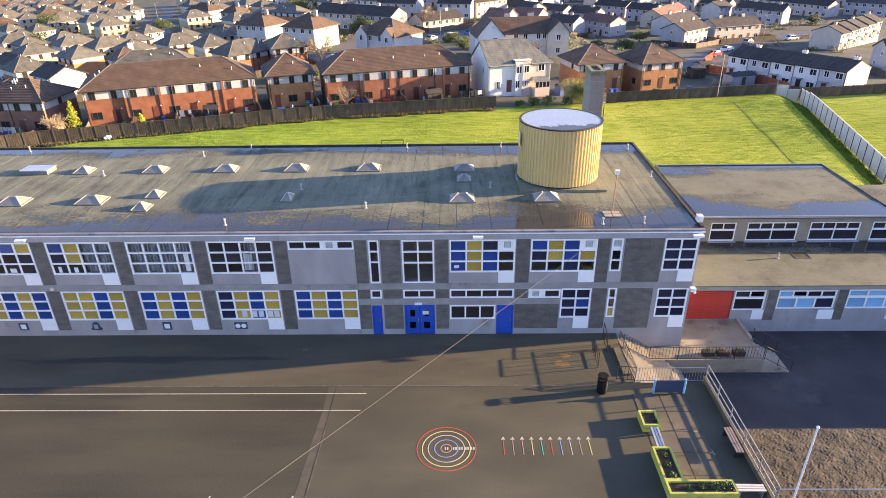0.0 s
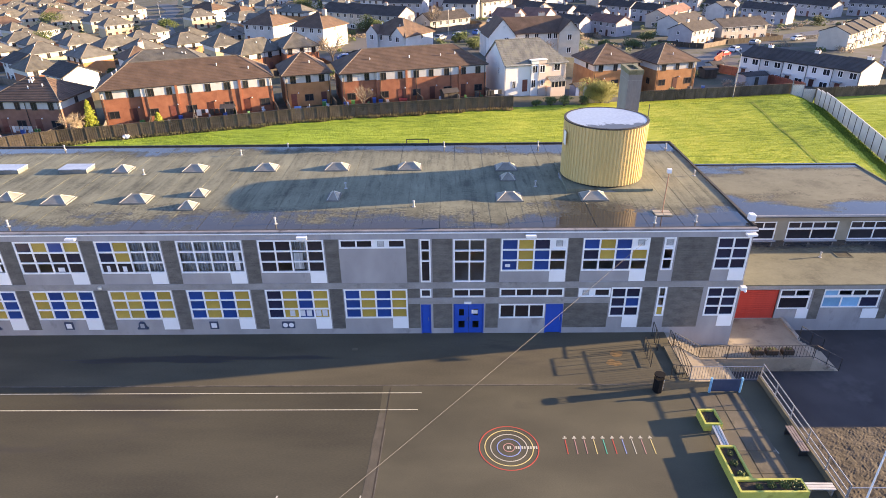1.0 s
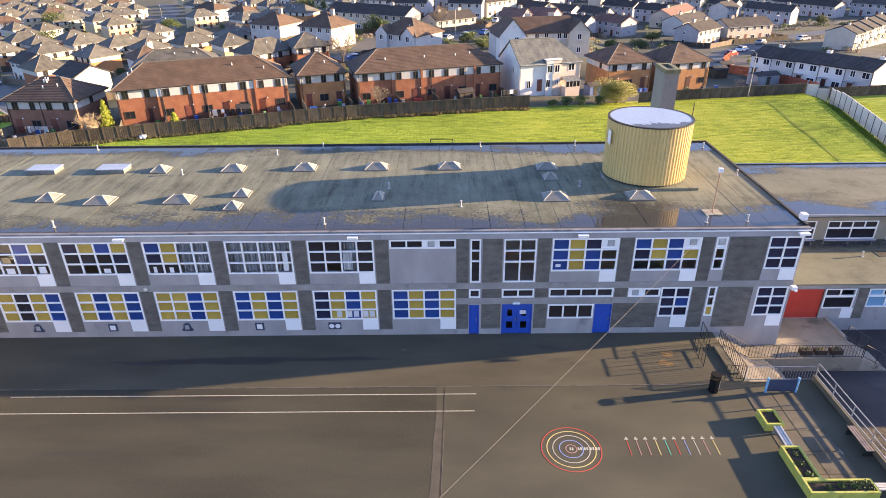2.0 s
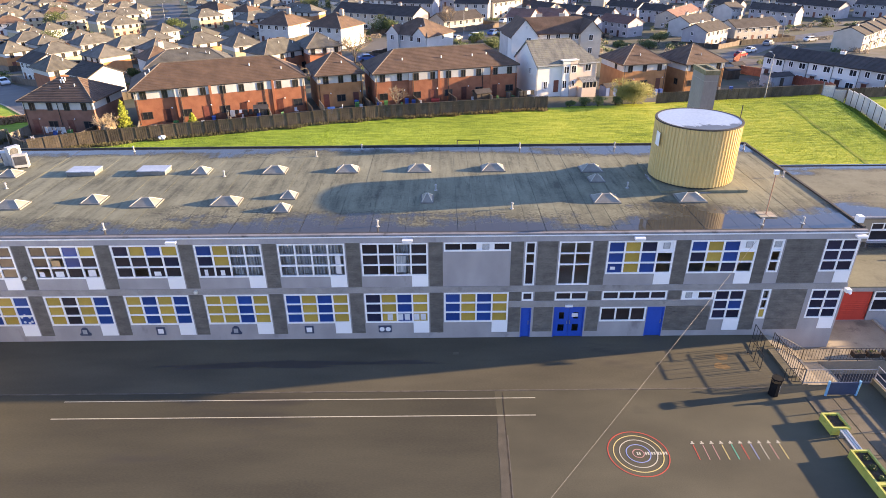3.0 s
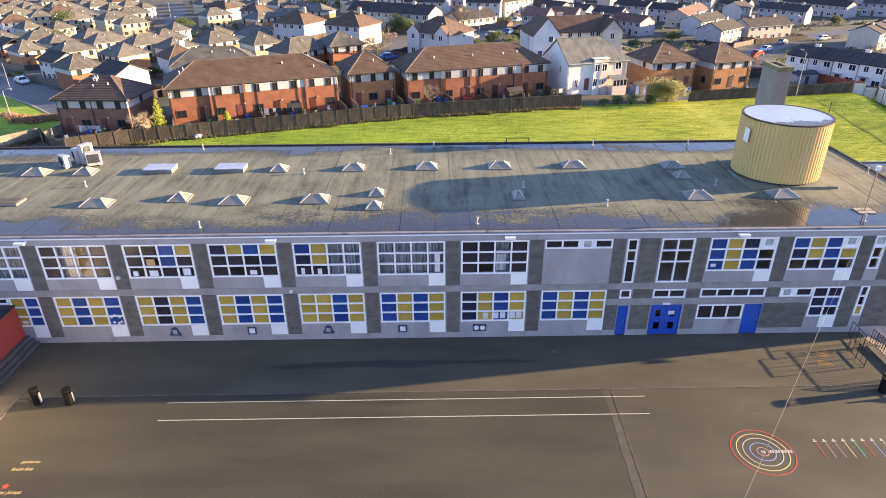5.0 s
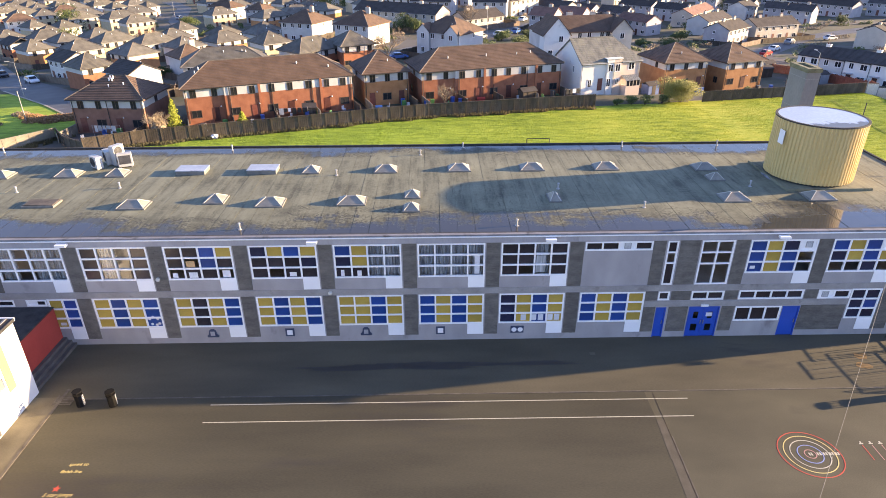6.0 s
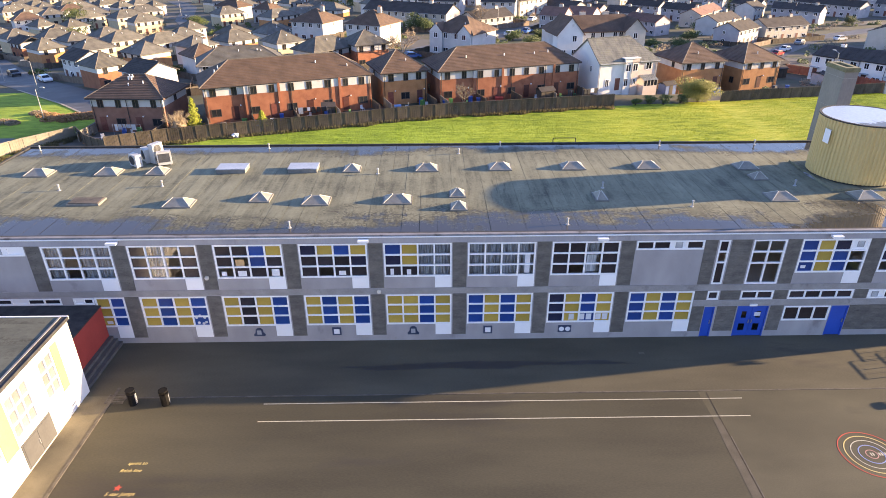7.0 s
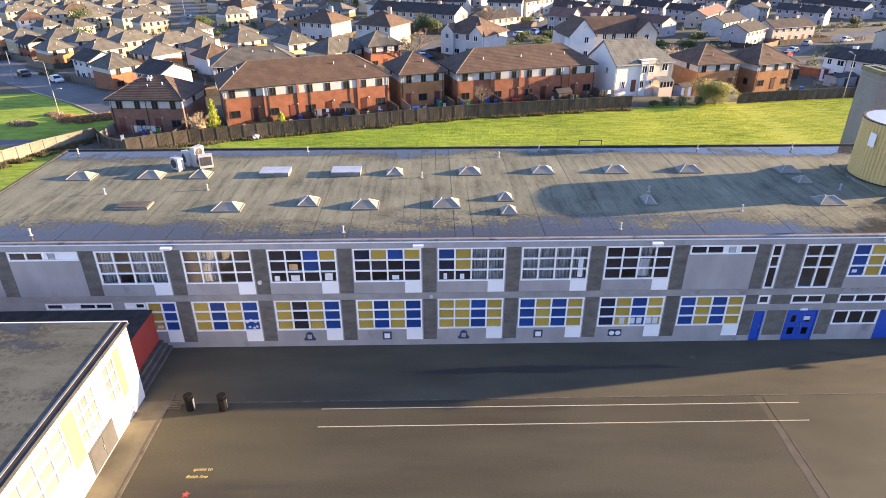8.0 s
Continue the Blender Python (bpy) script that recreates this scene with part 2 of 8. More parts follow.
M_ASPH2 = mat("lower_yard_tarmac", (0.03, 0.03, 0.033), (0.055, 0.054, 0.057), 0.4, 0.9, 0.4, 20, stain=(0.065, 0.064, 0.066), stain_scale=0.3, stain_at=0.6, world_co=True)
M_ROUGH = mat("rough_bare_earth", (0.05, 0.041, 0.029), (0.112, 0.09, 0.064), 1.8, 0.95, 1.0, 7, world_co=True)
M_PAVE = mat("paving_asphalt", (0.1, 0.086, 0.056), (0.16, 0.138, 0.092), 0.8, 0.9, 0.3, 18, stain=(0.07, 0.06, 0.05), stain_scale=0.5, stain_at=0.6, world_co=True)
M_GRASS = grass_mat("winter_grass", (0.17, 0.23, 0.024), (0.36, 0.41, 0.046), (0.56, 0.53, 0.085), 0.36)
M_TOWN = mat("garden_ground", (0.045, 0.055, 0.025), (0.1, 0.085, 0.058), 0.12, 0.95, 0.5, 2.0, stain=(0.1, 0.095, 0.088), stain_scale=0.06, stain_at=0.5, world_co=True)
M_ROAD = mat("street_tarmac", (0.055, 0.056, 0.06), (0.095, 0.096, 0.1), 0.3, 0.7, 0.2, 12, stain=(0.13, 0.13, 0.135), stain_scale=0.14, stain_at=0.58, world_co=True)
M_LINE_W = mat("worn_white_paint", (0.4, 0.37, 0.28), (0.58, 0.54, 0.43), 3, 0.8, 0.1, 25)
M_LINE = {
    "r": mat("red_paint", (0.5, 0.06, 0.035), (0.6, 0.1, 0.06), 3, 0.8, 0.1, 25),
    "y": mat("yellow_paint", (0.6, 0.48, 0.16), (0.7, 0.56, 0.24), 3, 0.8, 0.1, 25),
    "w": M_LINE_W,
    "b": mat("blue_paint", (0.2, 0.26, 0.5), (0.3, 0.36, 0.6), 3, 0.8, 0.1, 25),
    "g": mat("green_paint", (0.05, 0.4, 0.26), (0.08, 0.5, 0.33), 3, 0.8, 0.1, 25),
    "p": mat("faded_pink_paint", (0.4, 0.2, 0.17), (0.5, 0.28, 0.24), 3, 0.8, 0.1, 25),
}
M_PLANTER = mat("lime_yellow_timber", (0.4, 0.4, 0.065), (0.52, 0.51, 0.11), 1.5, 0.7, 0.2, 12, stain=(0.35, 0.33, 0.06), stain_scale=1.2, stain_at=0.6)
M_SOIL = mat("dark_soil", (0.03, 0.022, 0.015), (0.07, 0.052, 0.035), 4, 0.95, 0.8, 20)
M_SLAT = mat("pale_timber_slats", (0.5, 0.47, 0.42), (0.62, 0.58, 0.52), 2, 0.7, 0.2, 14, stretch=(1, 4, 1))
M_WOODF = mat("dark_fence_boards", (0.05, 0.04, 0.03), (0.115, 0.09, 0.066), 1.2, 0.9, 0.4, 9, rand=0.25, stretch=(1, 1, 0.4))
M_PALEF = mat("pale_fence_boards", (0.18, 0.16, 0.128), (0.26, 0.23, 0.185), 1.2, 0.9, 0.3, 9, rand=0.15)
M_PANELF = mat("pale_concrete_panels", (0.6, 0.575, 0.52), (0.7, 0.675, 0.615), 0.9, 0.9, 0.2, 8, rand=0.08, stain=(0.5, 0.48, 0.43), stain_scale=0.5, stain_at=0.6)
M_LIGHTBOX = mat("white_lamp_housing", (0.8, 0.8, 0.8), (0.85, 0.85, 0.85), 2, 0.3, 0.0, 8)
M_SIGNBLUE = mat("pale_blue_posts", (0.16, 0.4, 0.6), (0.22, 0.48, 0.7), 2, 0.4, 0.05, 10)
M_BOARD = mat("dark_board", (0.03, 0.045, 0.09), (0.045, 0.065, 0.12), 1, 0.5, 0.05, 10)
# houses
WALLS = {
    "brick": mat("red_brick", (0.25, 0.088, 0.046), (0.365, 0.142, 0.074), 1.0, 0.9, 0.9, 14, rand=0.1),
    "orange": mat("orange_brick", (0.36, 0.16, 0.062), (0.47, 0.225, 0.096), 1.0, 0.9, 0.9, 14, rand=0.1),
    "brown": mat("brown_brick", (0.21, 0.098, 0.066), (0.3, 0.15, 0.105), 1.0, 0.9, 0.9, 14, rand=0.1),
    "yellow": mat("buff_brick", (0.4, 0.34, 0.22), (0.5, 0.43, 0.29), 1.0, 0.9, 0.9, 14, rand=0.1),
    "white": mat("white_roughcast", (0.47, 0.46, 0.44), (0.59, 0.58, 0.56), 0.5, 0.9, 0.9, 12, rand=0.08, stain=(0.37, 0.355, 0.33), stain_scale=0.4, stain_at=0.62),
    "cream": mat("cream_roughcast", (0.42, 0.38, 0.32), (0.53, 0.48, 0.41), 0.5, 0.9, 0.9, 12, rand=0.08, stain=(0.33, 0.3, 0.25), stain_scale=0.4, stain_at=0.62),
    "grey": mat("grey_roughcast", (0.33, 0.315, 0.33), (0.45, 0.43, 0.44), 0.5, 0.9, 0.9, 12, rand=0.1, stain=(0.3, 0.29, 0.29), stain_scale=0.4, stain_at=0.62),
}
ROOFS = {
    "brown": mat("brown_roof_tiles", (0.078, 0.048, 0.033), (0.14, 0.087, 0.06), 0.7, 0.85, 0.5, 7, rand=0.15),
    "grey": mat("grey_brown_roof_tiles", (0.078, 0.074, 0.064), (0.148, 0.14, 0.12), 0.7, 0.85, 0.5, 7, rand=0.15),
    "dark": mat("dark_slate_roof", (0.034, 0.029, 0.028), (0.068, 0.058, 0.054), 0.7, 0.9, 0.4, 7, rand=0.2),
    "red": mat("red_roof_tiles", (0.14, 0.072, 0.055), (0.22, 0.115, 0.088), 0.7, 0.85, 0.4, 7, rand=0.15),
    "slate": mat("pale_lichened_slate", (0.1, 0.102, 0.094), (0.2, 0.198, 0.175), 1.6, 0.85, 0.4, 6, stain=(0.19, 0.19, 0.15), stain_scale=1.4, stain_at=0.52, stretch=(1, 0.35, 0.35)),
}
M_DARKWIN = mat("house_window_glass", (0.02, 0.022, 0.026), (0.035, 0.038, 0.042), 2, 0.12, 0.0, 5, rand=0.3, spec=0.25)
M_DOORH = mat("house_door_paint", (0.1, 0.03, 0.02), (0.16, 0.05, 0.035), 2, 0.5, 0.05, 10, rand=0.5)
M_RIDGE = mat("ridge_tiles", (0.1, 0.083, 0.068), (0.16, 0.132, 0.108), 2, 0.85, 0.2, 10)
M_CURTAIN = mat("pale_curtain", (0.13, 0.145, 0.155), (0.5, 0.53, 0.55), 5, 0.9, 0.3, 9, stretch=(3, 1, 0.15))
M_INTERIOR = mat("room_wall", (0.52, 0.48, 0.44), (0.64, 0.6, 0.55), 1, 0.9, 0.0, 5)
M_TWIG = mat("bare_twigs", (0.2, 0.15, 0.1), (0.32, 0.25, 0.17), 3, 0.9, 0.2, 12)
M_BARK = mat("bark", (0.07, 0.055, 0.04), (0.12, 0.095, 0.07), 3, 0.95, 0.5, 12)
M_LEAF = mat("green_leaves", (0.035, 0.06, 0.012), (0.09, 0.12, 0.025), 1.5, 0.7, 0.1, 8, rand=0.2)
M_LEAFY = mat("yellow_green_leaves", (0.2, 0.19, 0.03), (0.36, 0.32, 0.06), 1.5, 0.7, 0.1, 8, rand=0.15)
M_CONIFER = mat("golden_conifer_leaves", (0.22, 0.26, 0.02), (0.36, 0.38, 0.04), 1.5, 0.7, 0.1, 8)


def glass_mat():
    m = bpy.data.materials.new("window_glass")
    m.use_nodes = True
    b = m.node_tree.nodes["Principled BSDF"]
    b.inputs["Base Color"].default_value = (0.96, 0.97, 1.0, 1)
    b.inputs["Roughness"].default_value = 0.02
    b.inputs["Transmission Weight"].default_value = 1.0
    b.inputs["IOR"].default_value = 1.45
    return m


M_GLASS = glass_mat()


# ---- building helpers ----
def box(bm, x0, x1, y0, y1, z0, z1):
    v = [bm.verts.new(p) for p in ((x0, y0, z0), (x1, y0, z0), (x1, y1, z0), (x0, y1, z0), (x0, y0, z1), (x1, y0, z1), (x1, y1, z1), (x0, y1, z1))]
    for f in ((3, 2, 1, 0), (4, 5, 6, 7), (0, 1, 5, 4), (1, 2, 6, 5), (2, 3, 7, 6), (3, 0, 4, 7)):
        bm.faces.new([v[i] for i in f])
    return v


def tube(bm, a, b, r, n=8, r2=None):
    a, b = Vector(a), Vector(b)
    ax = (b - a).normalized()
    u = ax.orthogonal().normalized()
    w = ax.cross(u)
    r2 = r if r2 is None else r2
    ra, rb = [], []
    for k in range(n):
        c, s = math.cos(2 * math.pi * k / n), math.sin(2 * math.pi * k / n)
        ra.append(bm.verts.new(a + (u * c + w * s) * r))
        rb.append(bm.verts.new(b + (u * c + w * s) * r2))
    for k in range(n):
        bm.faces.new((ra[k], ra[(k + 1) % n], rb[(k + 1) % n], rb[k]))
    bm.faces.new(ra[::-1])
    bm.faces.new(rb)


def poly(bm, pts):
    return bm.faces.new([bm.verts.new(p) for p in pts])


def prism(bm, pts, z0, z1):
    """An upright solid on a plan outline, counter-clockwise."""
    lo, hi = [bm.verts.new((x, y, z0)) for x, y in pts], [bm.verts.new((x, y, z1)) for x, y in pts]
    n = len(pts)
    bm.faces.new(lo[::-1])
    bm.faces.new(hi)
    for k in range(n):
        bm.faces.new((lo[k], lo[(k + 1) % n], hi[(k + 1) % n], hi[k]))


def to_mesh(name, bm, *mats):
    bmesh.ops.recalc_face_normals(bm, faces=bm.faces)
    me = bpy.data.meshes.new(name)
    bm.to_mesh(me)
    bm.free()
    for m in mats:
        me.materials.append(m)
    return me


def part(name, bm, material, parent, label=""):
    """One mesh object under a thing or a part."""
    ob = new(name, to_mesh(name, bm, material))
    ob.parent = parent
    return tagged(ob, label)


def put(name, mesh, parent, x=0, y=0, z=0, rz=0, label=""):
    """A shared mesh as an object of its own under a thing or part."""
    ob = new(name, mesh)
    ob.parent = parent
    ob.matrix_basis = pose(x, y, z, 0, 0, rz)
    return tagged(ob, label)


def thing(name, label, category, x=0, y=0, z=0, rz=0, group="", kind=""):
    ob = new(name)
    ob.empty_display_size = 0.2
    ob.matrix_basis = pose(x, y, z, 0, 0, rz)
    return tagged(ob, label, category, group, kind)


def solid(name, bm, material, label, category, group="", kind=""):
    ob = new(name, to_mesh(name, bm, material))
    return tagged(ob, label, category, group, kind)


def wall_sheet(bm, x0, x1, z0, z1, holes, y=0.0, t=0.3):
    """A wall in the local xz plane, its face at y and its back at y + t, with holes (x0, x1, z0, z1) right through it."""
    xs = sorted({x0, x1, *[min(max(v, x0), x1) for h in holes for v in h[:2]]})
    zs = sorted({z0, z1, *[min(max(v, z0), z1) for h in holes for v in h[2:4]]})

    def empty(i, j):
        if not (0 <= i < len(xs) - 1 and 0 <= j < len(zs) - 1):
            return True
        cx, cz = (xs[i] + xs[i + 1]) / 2, (zs[j] + zs[j + 1]) / 2
        return any(h[0] < cx < h[1] and h[2] < cz < h[3] for h in holes)
    for i in range(len(xs) - 1):
        for j in range(len(zs) - 1):
            if empty(i, j):
                continue
            a, b, c, d = xs[i], xs[i + 1], zs[j], zs[j + 1]
            poly(bm, ((a, y, c), (b, y, c), (b, y, d), (a, y, d)))
            poly(bm, ((a, y + t, c), (a, y + t, d), (b, y + t, d), (b, y + t, c)))
            for (ii, jj, p, q) in ((i - 1, j, (a, c), (a, d)), (i + 1, j, (b, d), (b, c)), (i, j - 1, (b, c), (a, c)), (i, j + 1, (a, d), (b, d))):
                if empty(ii, jj):
                    poly(bm, ((p[0], y, p[1]), (q[0], y, q[1]), (q[0], y + t, q[1]), (p[0], y + t, p[1])))
    bmesh.ops.remove_doubles(bm, verts=bm.verts, dist=1e-4)


PANES = {}


def pane_mesh(w, h, key):
    k = (round(w, 2), round(h, 2), key)
    if k not in PANES:
        bm = bmesh.new()
        box(bm, -k[0] / 2, k[0] / 2, -0.008, 0.008, -k[1] / 2, k[1] / 2)
        PANES[k] = to_mesh("pane", bm, {"B": M_BLUE, "Y": M_YELLOW, "W": M_WHITE, "G": M_BLIND, "P": M_WINGBLIND, "N": M_NAVY, "K": M_DUSK, "L": M_SKYREFLECT}.get(key, M_GLASS))
    return PANES[k]


def window(parent, x0, x1, z0, z1, rows, bars=None, y=0.0, name="window", bar=0.095, label=""):
    """A white framed window; rows of letters from the top: B blue, Y mustard, W white infill, D glass, C glass with a
    curtain, G grey blind, N navy, K dark room tone, L painted sky reflection.
    bars: the heights of the rows as shares."""
    nr, nc = len(rows), len(rows[0])
    shares = bars or [1 / nr] * nr
    edges_x = [x0 + bar * 0.5 + (x1 - x0 - bar) * k / nc for k in range(nc + 1)]
    edges_z, top = [z1 - bar * 0.5], z1 - bar * 0.5
    for s in shares:
        top -= s * (z1 - z0 - bar)
        edges_z.append(top)
    bm = bmesh.new()
    gaps = [(edges_x[c] + bar / 2, edges_x[c + 1] - bar / 2, edges_z[r + 1] + bar / 2, edges_z[r] - bar / 2) for r in range(nr) for c in range(nc)]
    wall_sheet(bm, x0, x1, z0, z1, gaps, y - 0.02, 0.12)
    ob = part(name, bm, M_WHITE, parent, label)
    for r, row in enumerate(rows):
        for c, key in enumerate(row):
            cx, cz = (edges_x[c] + edges_x[c + 1]) / 2, (edges_z[r] + edges_z[r + 1]) / 2
            put("pane", pane_mesh(edges_x[c + 1] - edges_x[c] - bar + 0.012, edges_z[r] - edges_z[r + 1] - bar + 0.012, key), ob, cx, y + 0.05, cz).visible_shadow = key not in "CD"
    cols = [c for c in range(nc) if any(row[c] == "C" for row in rows)]
    for c in cols:
        bm = bmesh.new()
        a, b = edges_x[c] + 0.02, edges_x[c + 1] - 0.02
        n = 14
        for k in range(n):
            xa, xb = a + (b - a) * k / n, a + (b - a) * (k + 1) / n
            ya, yb2 = y + 0.3 + 0.05 * math.sin(k * 1.9), y + 0.3 + 0.05 * math.sin((k + 1) * 1.9)
            poly(bm, ((xa, ya, z0), (xb, yb2, z0), (xb, yb2, z1), (xa, ya, z1)))
        bmesh.ops.remove_doubles(bm, verts=bm.verts, dist=1e-4)
        part("curtain", bm, M_CURTAIN, ob, "pale hanging curtain")
    return ob


# ---- ground: one sheet ----
def smooth(v):
    v = min(1.0, max(0.0, v))
    return v * v * (3 - 2 * v)


def terrain(x, y):
    far = -2.7 - 0.02 * max(0, y - 66) + 0.025 * min(0, x + 25) + 0.015 * max(0, x - 25)
    far += 0.02 * min(35, max(0, x - 25)) * smooth((80 - y) / 10)
    far -= smooth((-48 - x) / 25) * 0.04 * min(90, max(0, y - 76))
    far -= smooth((x - 22) / 25) * (0.1 * min(30, max(0, y - 66)) + 0.03 * min(90, max(0, y - 96)))
    far -= 2.2 * smooth(1.3 - math.hypot((x - 20) / 22, (y - 90) / 14))
    far = max(far, -24)
    near = 0.0
    if x > 15.32 or (x > 11.42 and -4.83 < y < 2.0):
        near = -2.0
    near += -2.7 * smooth((-55 - x) / 16)
    # bank down to the foot of the pale fence
    off = 42.4 + 0.2265 * y - x
    dip = 1.8 * (smooth(1 - off / 4.6) if off > 0 else smooth(1 + off / 40)) * smooth((y - 22) / 6) * smooth((78 - y) / 8)
    return near + (far - near) * smooth((y - 17.5) / 40) - dip


# foot of the long fence between the field and the gardens
FENCE_LINE = [(-62.4, 46.6), (-55.5, 50.0), (-45.5, 53.2), (-32.7, 56.4), (-18.0, 60.4), (8.0, 65.4)]


def field_edge(x):
    if x < FENCE_LINE[0][0]:
        return FENCE_LINE[0][1] + 0.5
    for (xa, ya), (xb, yb) in zip(FENCE_LINE, FENCE_LINE[1:]):
        if x < xb:
            return ya + (yb - ya) * (x - xa) / (xb - xa) + 0.5
    return FENCE_LINE[-1][1] + 0.155 * (x - FENCE_LINE[-1][0]) + 0.5


def on_lawn(x, y):
    """The lawn west of the gardens, up to the middle of the street."""
    return x < -72 and y < min(89.0, -2.0 - x if x > -81 else 79.3 - 0.96 * (x + 81.1))


def steps_between(a, b, s):
    n = max(1, round((b - a) / s))
    return [a + (b - a) * k / n for k in range(n)]


gx = steps_between(-900, -260, 80) + steps_between(-260, -140, 8) + steps_between(-140, -52, 4) + steps_between(-52, -37.7, 3.17) + steps_between(-37.7, -29.4, 2.8) + steps_between(-29.4, -5.9, 3.2) + steps_between(-5.9, 11.4, 3.1) + [11.4, 11.44, 13.4, 15.3, 15.34]
gx += steps_between(16, 44, 4) + steps_between(44, 63, 0.9) + steps_between(63, 140, 5.5) + steps_between(140, 240, 10) + steps_between(240, 900, 80) + [900]
gy = steps_between(-90, -20, 10) + steps_between(-20, -7.06, 3) + [-7.06, -5.06, -4.84, -4.80, -2.4, 1.96, 2.04] + steps_between(6, 17, 3.5) + steps_between(17, 46, 2.2) + steps_between(46, 70, 1.0) + steps_between(70, 130, 4) + steps_between(130, 300, 8) + steps_between(300, 1500, 100) + [1500]
bm = bmesh.new()
grid = [[bm.verts.new((x, y, terrain(x, y))) for x in gx] for y in gy]
for j in range(len(gy) - 1):
    for i in range(len(gx) - 1):
        f = bm.faces.new((grid[j][i], grid[j][i + 1], grid[j + 1][i + 1], grid[j + 1][i]))
        cx, cy = (gx[i] + gx[i + 1]) / 2, (gy[j] + gy[j + 1]) / 2
        if cy < 17:
            f.material_index = 3 if cx > 15.32 else 4 if cy > -5.06 and -41 < cx < 11.4 else 5 if cx > -5.9 else 0
        elif cy < field_edge(cx) or on_lawn(cx, cy):
            f.material_index = 1
        else:
            f.material_index = 2
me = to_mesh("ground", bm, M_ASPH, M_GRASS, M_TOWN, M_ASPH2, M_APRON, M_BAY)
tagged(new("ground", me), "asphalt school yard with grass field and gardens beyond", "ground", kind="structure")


def ribbon(name, pts, w, material, label, category, lift=0.03, step=3.0, kind="structure"):
    """A strip that follows the ground along a line."""
    bm = bmesh.new()
    rows = []
    for (xa, ya), (xb, yb) in zip(pts, pts[1:]):
        n = max(1, int(math.hypot(xb - xa, yb - ya) / step))
        d = Vector((xb - xa, yb - ya)).normalized()
        nrm = Vector((-d.y, d.x))
        for k in range(n + 1):
            p = Vector((xa + (xb - xa) * k / n, ya + (yb - ya) * k / n))
            rows.append([bm.verts.new((q.x, q.y, terrain(q.x, q.y) + lift)) for q in (p - nrm * w / 2, p - nrm * w / 6, p + nrm * w / 6, p + nrm * w / 2)])
    for a, b in zip(rows, rows[1:]):
        for k in range(3):
            bm.faces.new((a[k], a[k + 1], b[k + 1], b[k]))
    return solid(name, bm, material, label, category, kind=kind)


# ---- main school block: its front in the plane y = 0 ----
X0, X1, YB, ZR = -51.8, 15.6, 16.1, 7.25
BAY = 4.83
school = thing("school_building", "two-storey flat-roofed school with grey walls and coloured panes", "school")


def bay(k):
    return -13.46 - BAY * k


UPPER = [  # left edge of a four-column window, its rows from the top
    (bay(0), ("KKCK", "KKCK", "KDCK")), (bay(1), ("CCCC", "CCCC", "CCCC")), (bay(2), ("BYCC", "NYCC", "KKCC")),
    (bay(3), ("NYBY", "KKKN", "KDKK")), (bay(4), ("KKBY", "KDBK", "DKKD")), (bay(5), ("KDDK", "KCDK", "KCDK")), (bay(6), ("CDCC", "CDCC", "CDCC")),
    (0.93, ("BYNW", "BYBD", "BYBD")), (5.74, ("BYBW", "NYBY", "DDND")),
]
LOWER = [
    (bay(-1), ("BYBY",) * 3), (bay(0), ("NYBY",) * 3), (bay(1), ("BYBY",) * 3), (bay(2), ("YYBY",) * 3), (bay(3), ("YBYB",) * 3),
    (bay(4), ("YKYB",) * 3), (bay(5), ("YBYB",) * 3),
]
holes = []
jobs = []


def opening(x0, x1, z0, z1, rows, bars=None):
    holes.append((x0, x1, z0, z1))
    jobs.append((x0, x1, z0, z1, rows, bars))


panels = []
for x, rows in UPPER:
    opening(x, x + 3.9, 4.48, 6.67, rows)
    panels.append((x + 2.93, x + 3.9, 3.75, 4.48))
for x, rows in LOWER:
    opening(x, x + 3.9, 1.17, 3.28, rows)
    panels.append((x + 2.93, x + 3.9, 0.42, 1.17))
opening(bay(5) - 2.65, bay(5) - 0.9, 1.2, 3.28, ("YB", "YB", "YB"))
panels.append((bay(5) - 1.75, bay(5) - 0.9, 0.42, 1.2))
opening(bay(-1), bay(-1) + 3.9, 6.08, 6.67, ("KKWK",))
opening(bay(7), bay(7) + 3.9, 6.08, 6.67, ("KKWW",))
opening(-51.5, -48.75, 3.75, 6.67, ("DDD", "DDD", "DDD"))
opening(-46.1, -42.2, 2.8, 3.25, ("KWKK",))
opening(-41.5, -40.3, 2.8, 3.25, ("WK",))
opening(-3.88, -3.25, 3.75, 6.67, ("K", "D", "K"), (0.25, 0.25, 0.5))
opening(-1.9, 0.02, 3.75, 6.67, ("DD", "DD", "DD"), (0.26, 0.26, 0.48))
opening(10.48, 11.15, 4.5, 6.69, ("W", "D", "D"))
opening(13.58, 15.52, 4.52, 6.68, ("NN", "NN", "NN"))
panels.append((14.6, 15.52, 3.77, 4.52))
opening(-3.93, -3.25, 2.67, 3.28, ("K",))
opening(-1.93, 0.03, 2.67, 3.28, ("KK",))
opening(0.93, 4.85, 2.67, 3.3, ("KKKK",))
opening(0.93, 3.75, 1.12, 2.16, ("KKK",))
opening(5.75, 7.7, 2.65, 3.26, ("WK",))
opening(7.74, 9.58, 1.2, 3.31, ("NN", "NB", "NN"))
panels.append((8.62, 9.58, 0.41, 1.2))
opening(10.6, 11.12, 1.23, 3.33, ("D", "C", "Y"))
opening(13.58, 15.46, 1.23, 3.3, ("NN", "NN", "NN"))
panels.append((14.55, 15.46, 0.47, 1.23))
DOORS = [(-3.92, -3.3, 2.16, 1), (-1.9, -0.02, 2.19, 2), (3.82, 4.88, 2.15, 1)]
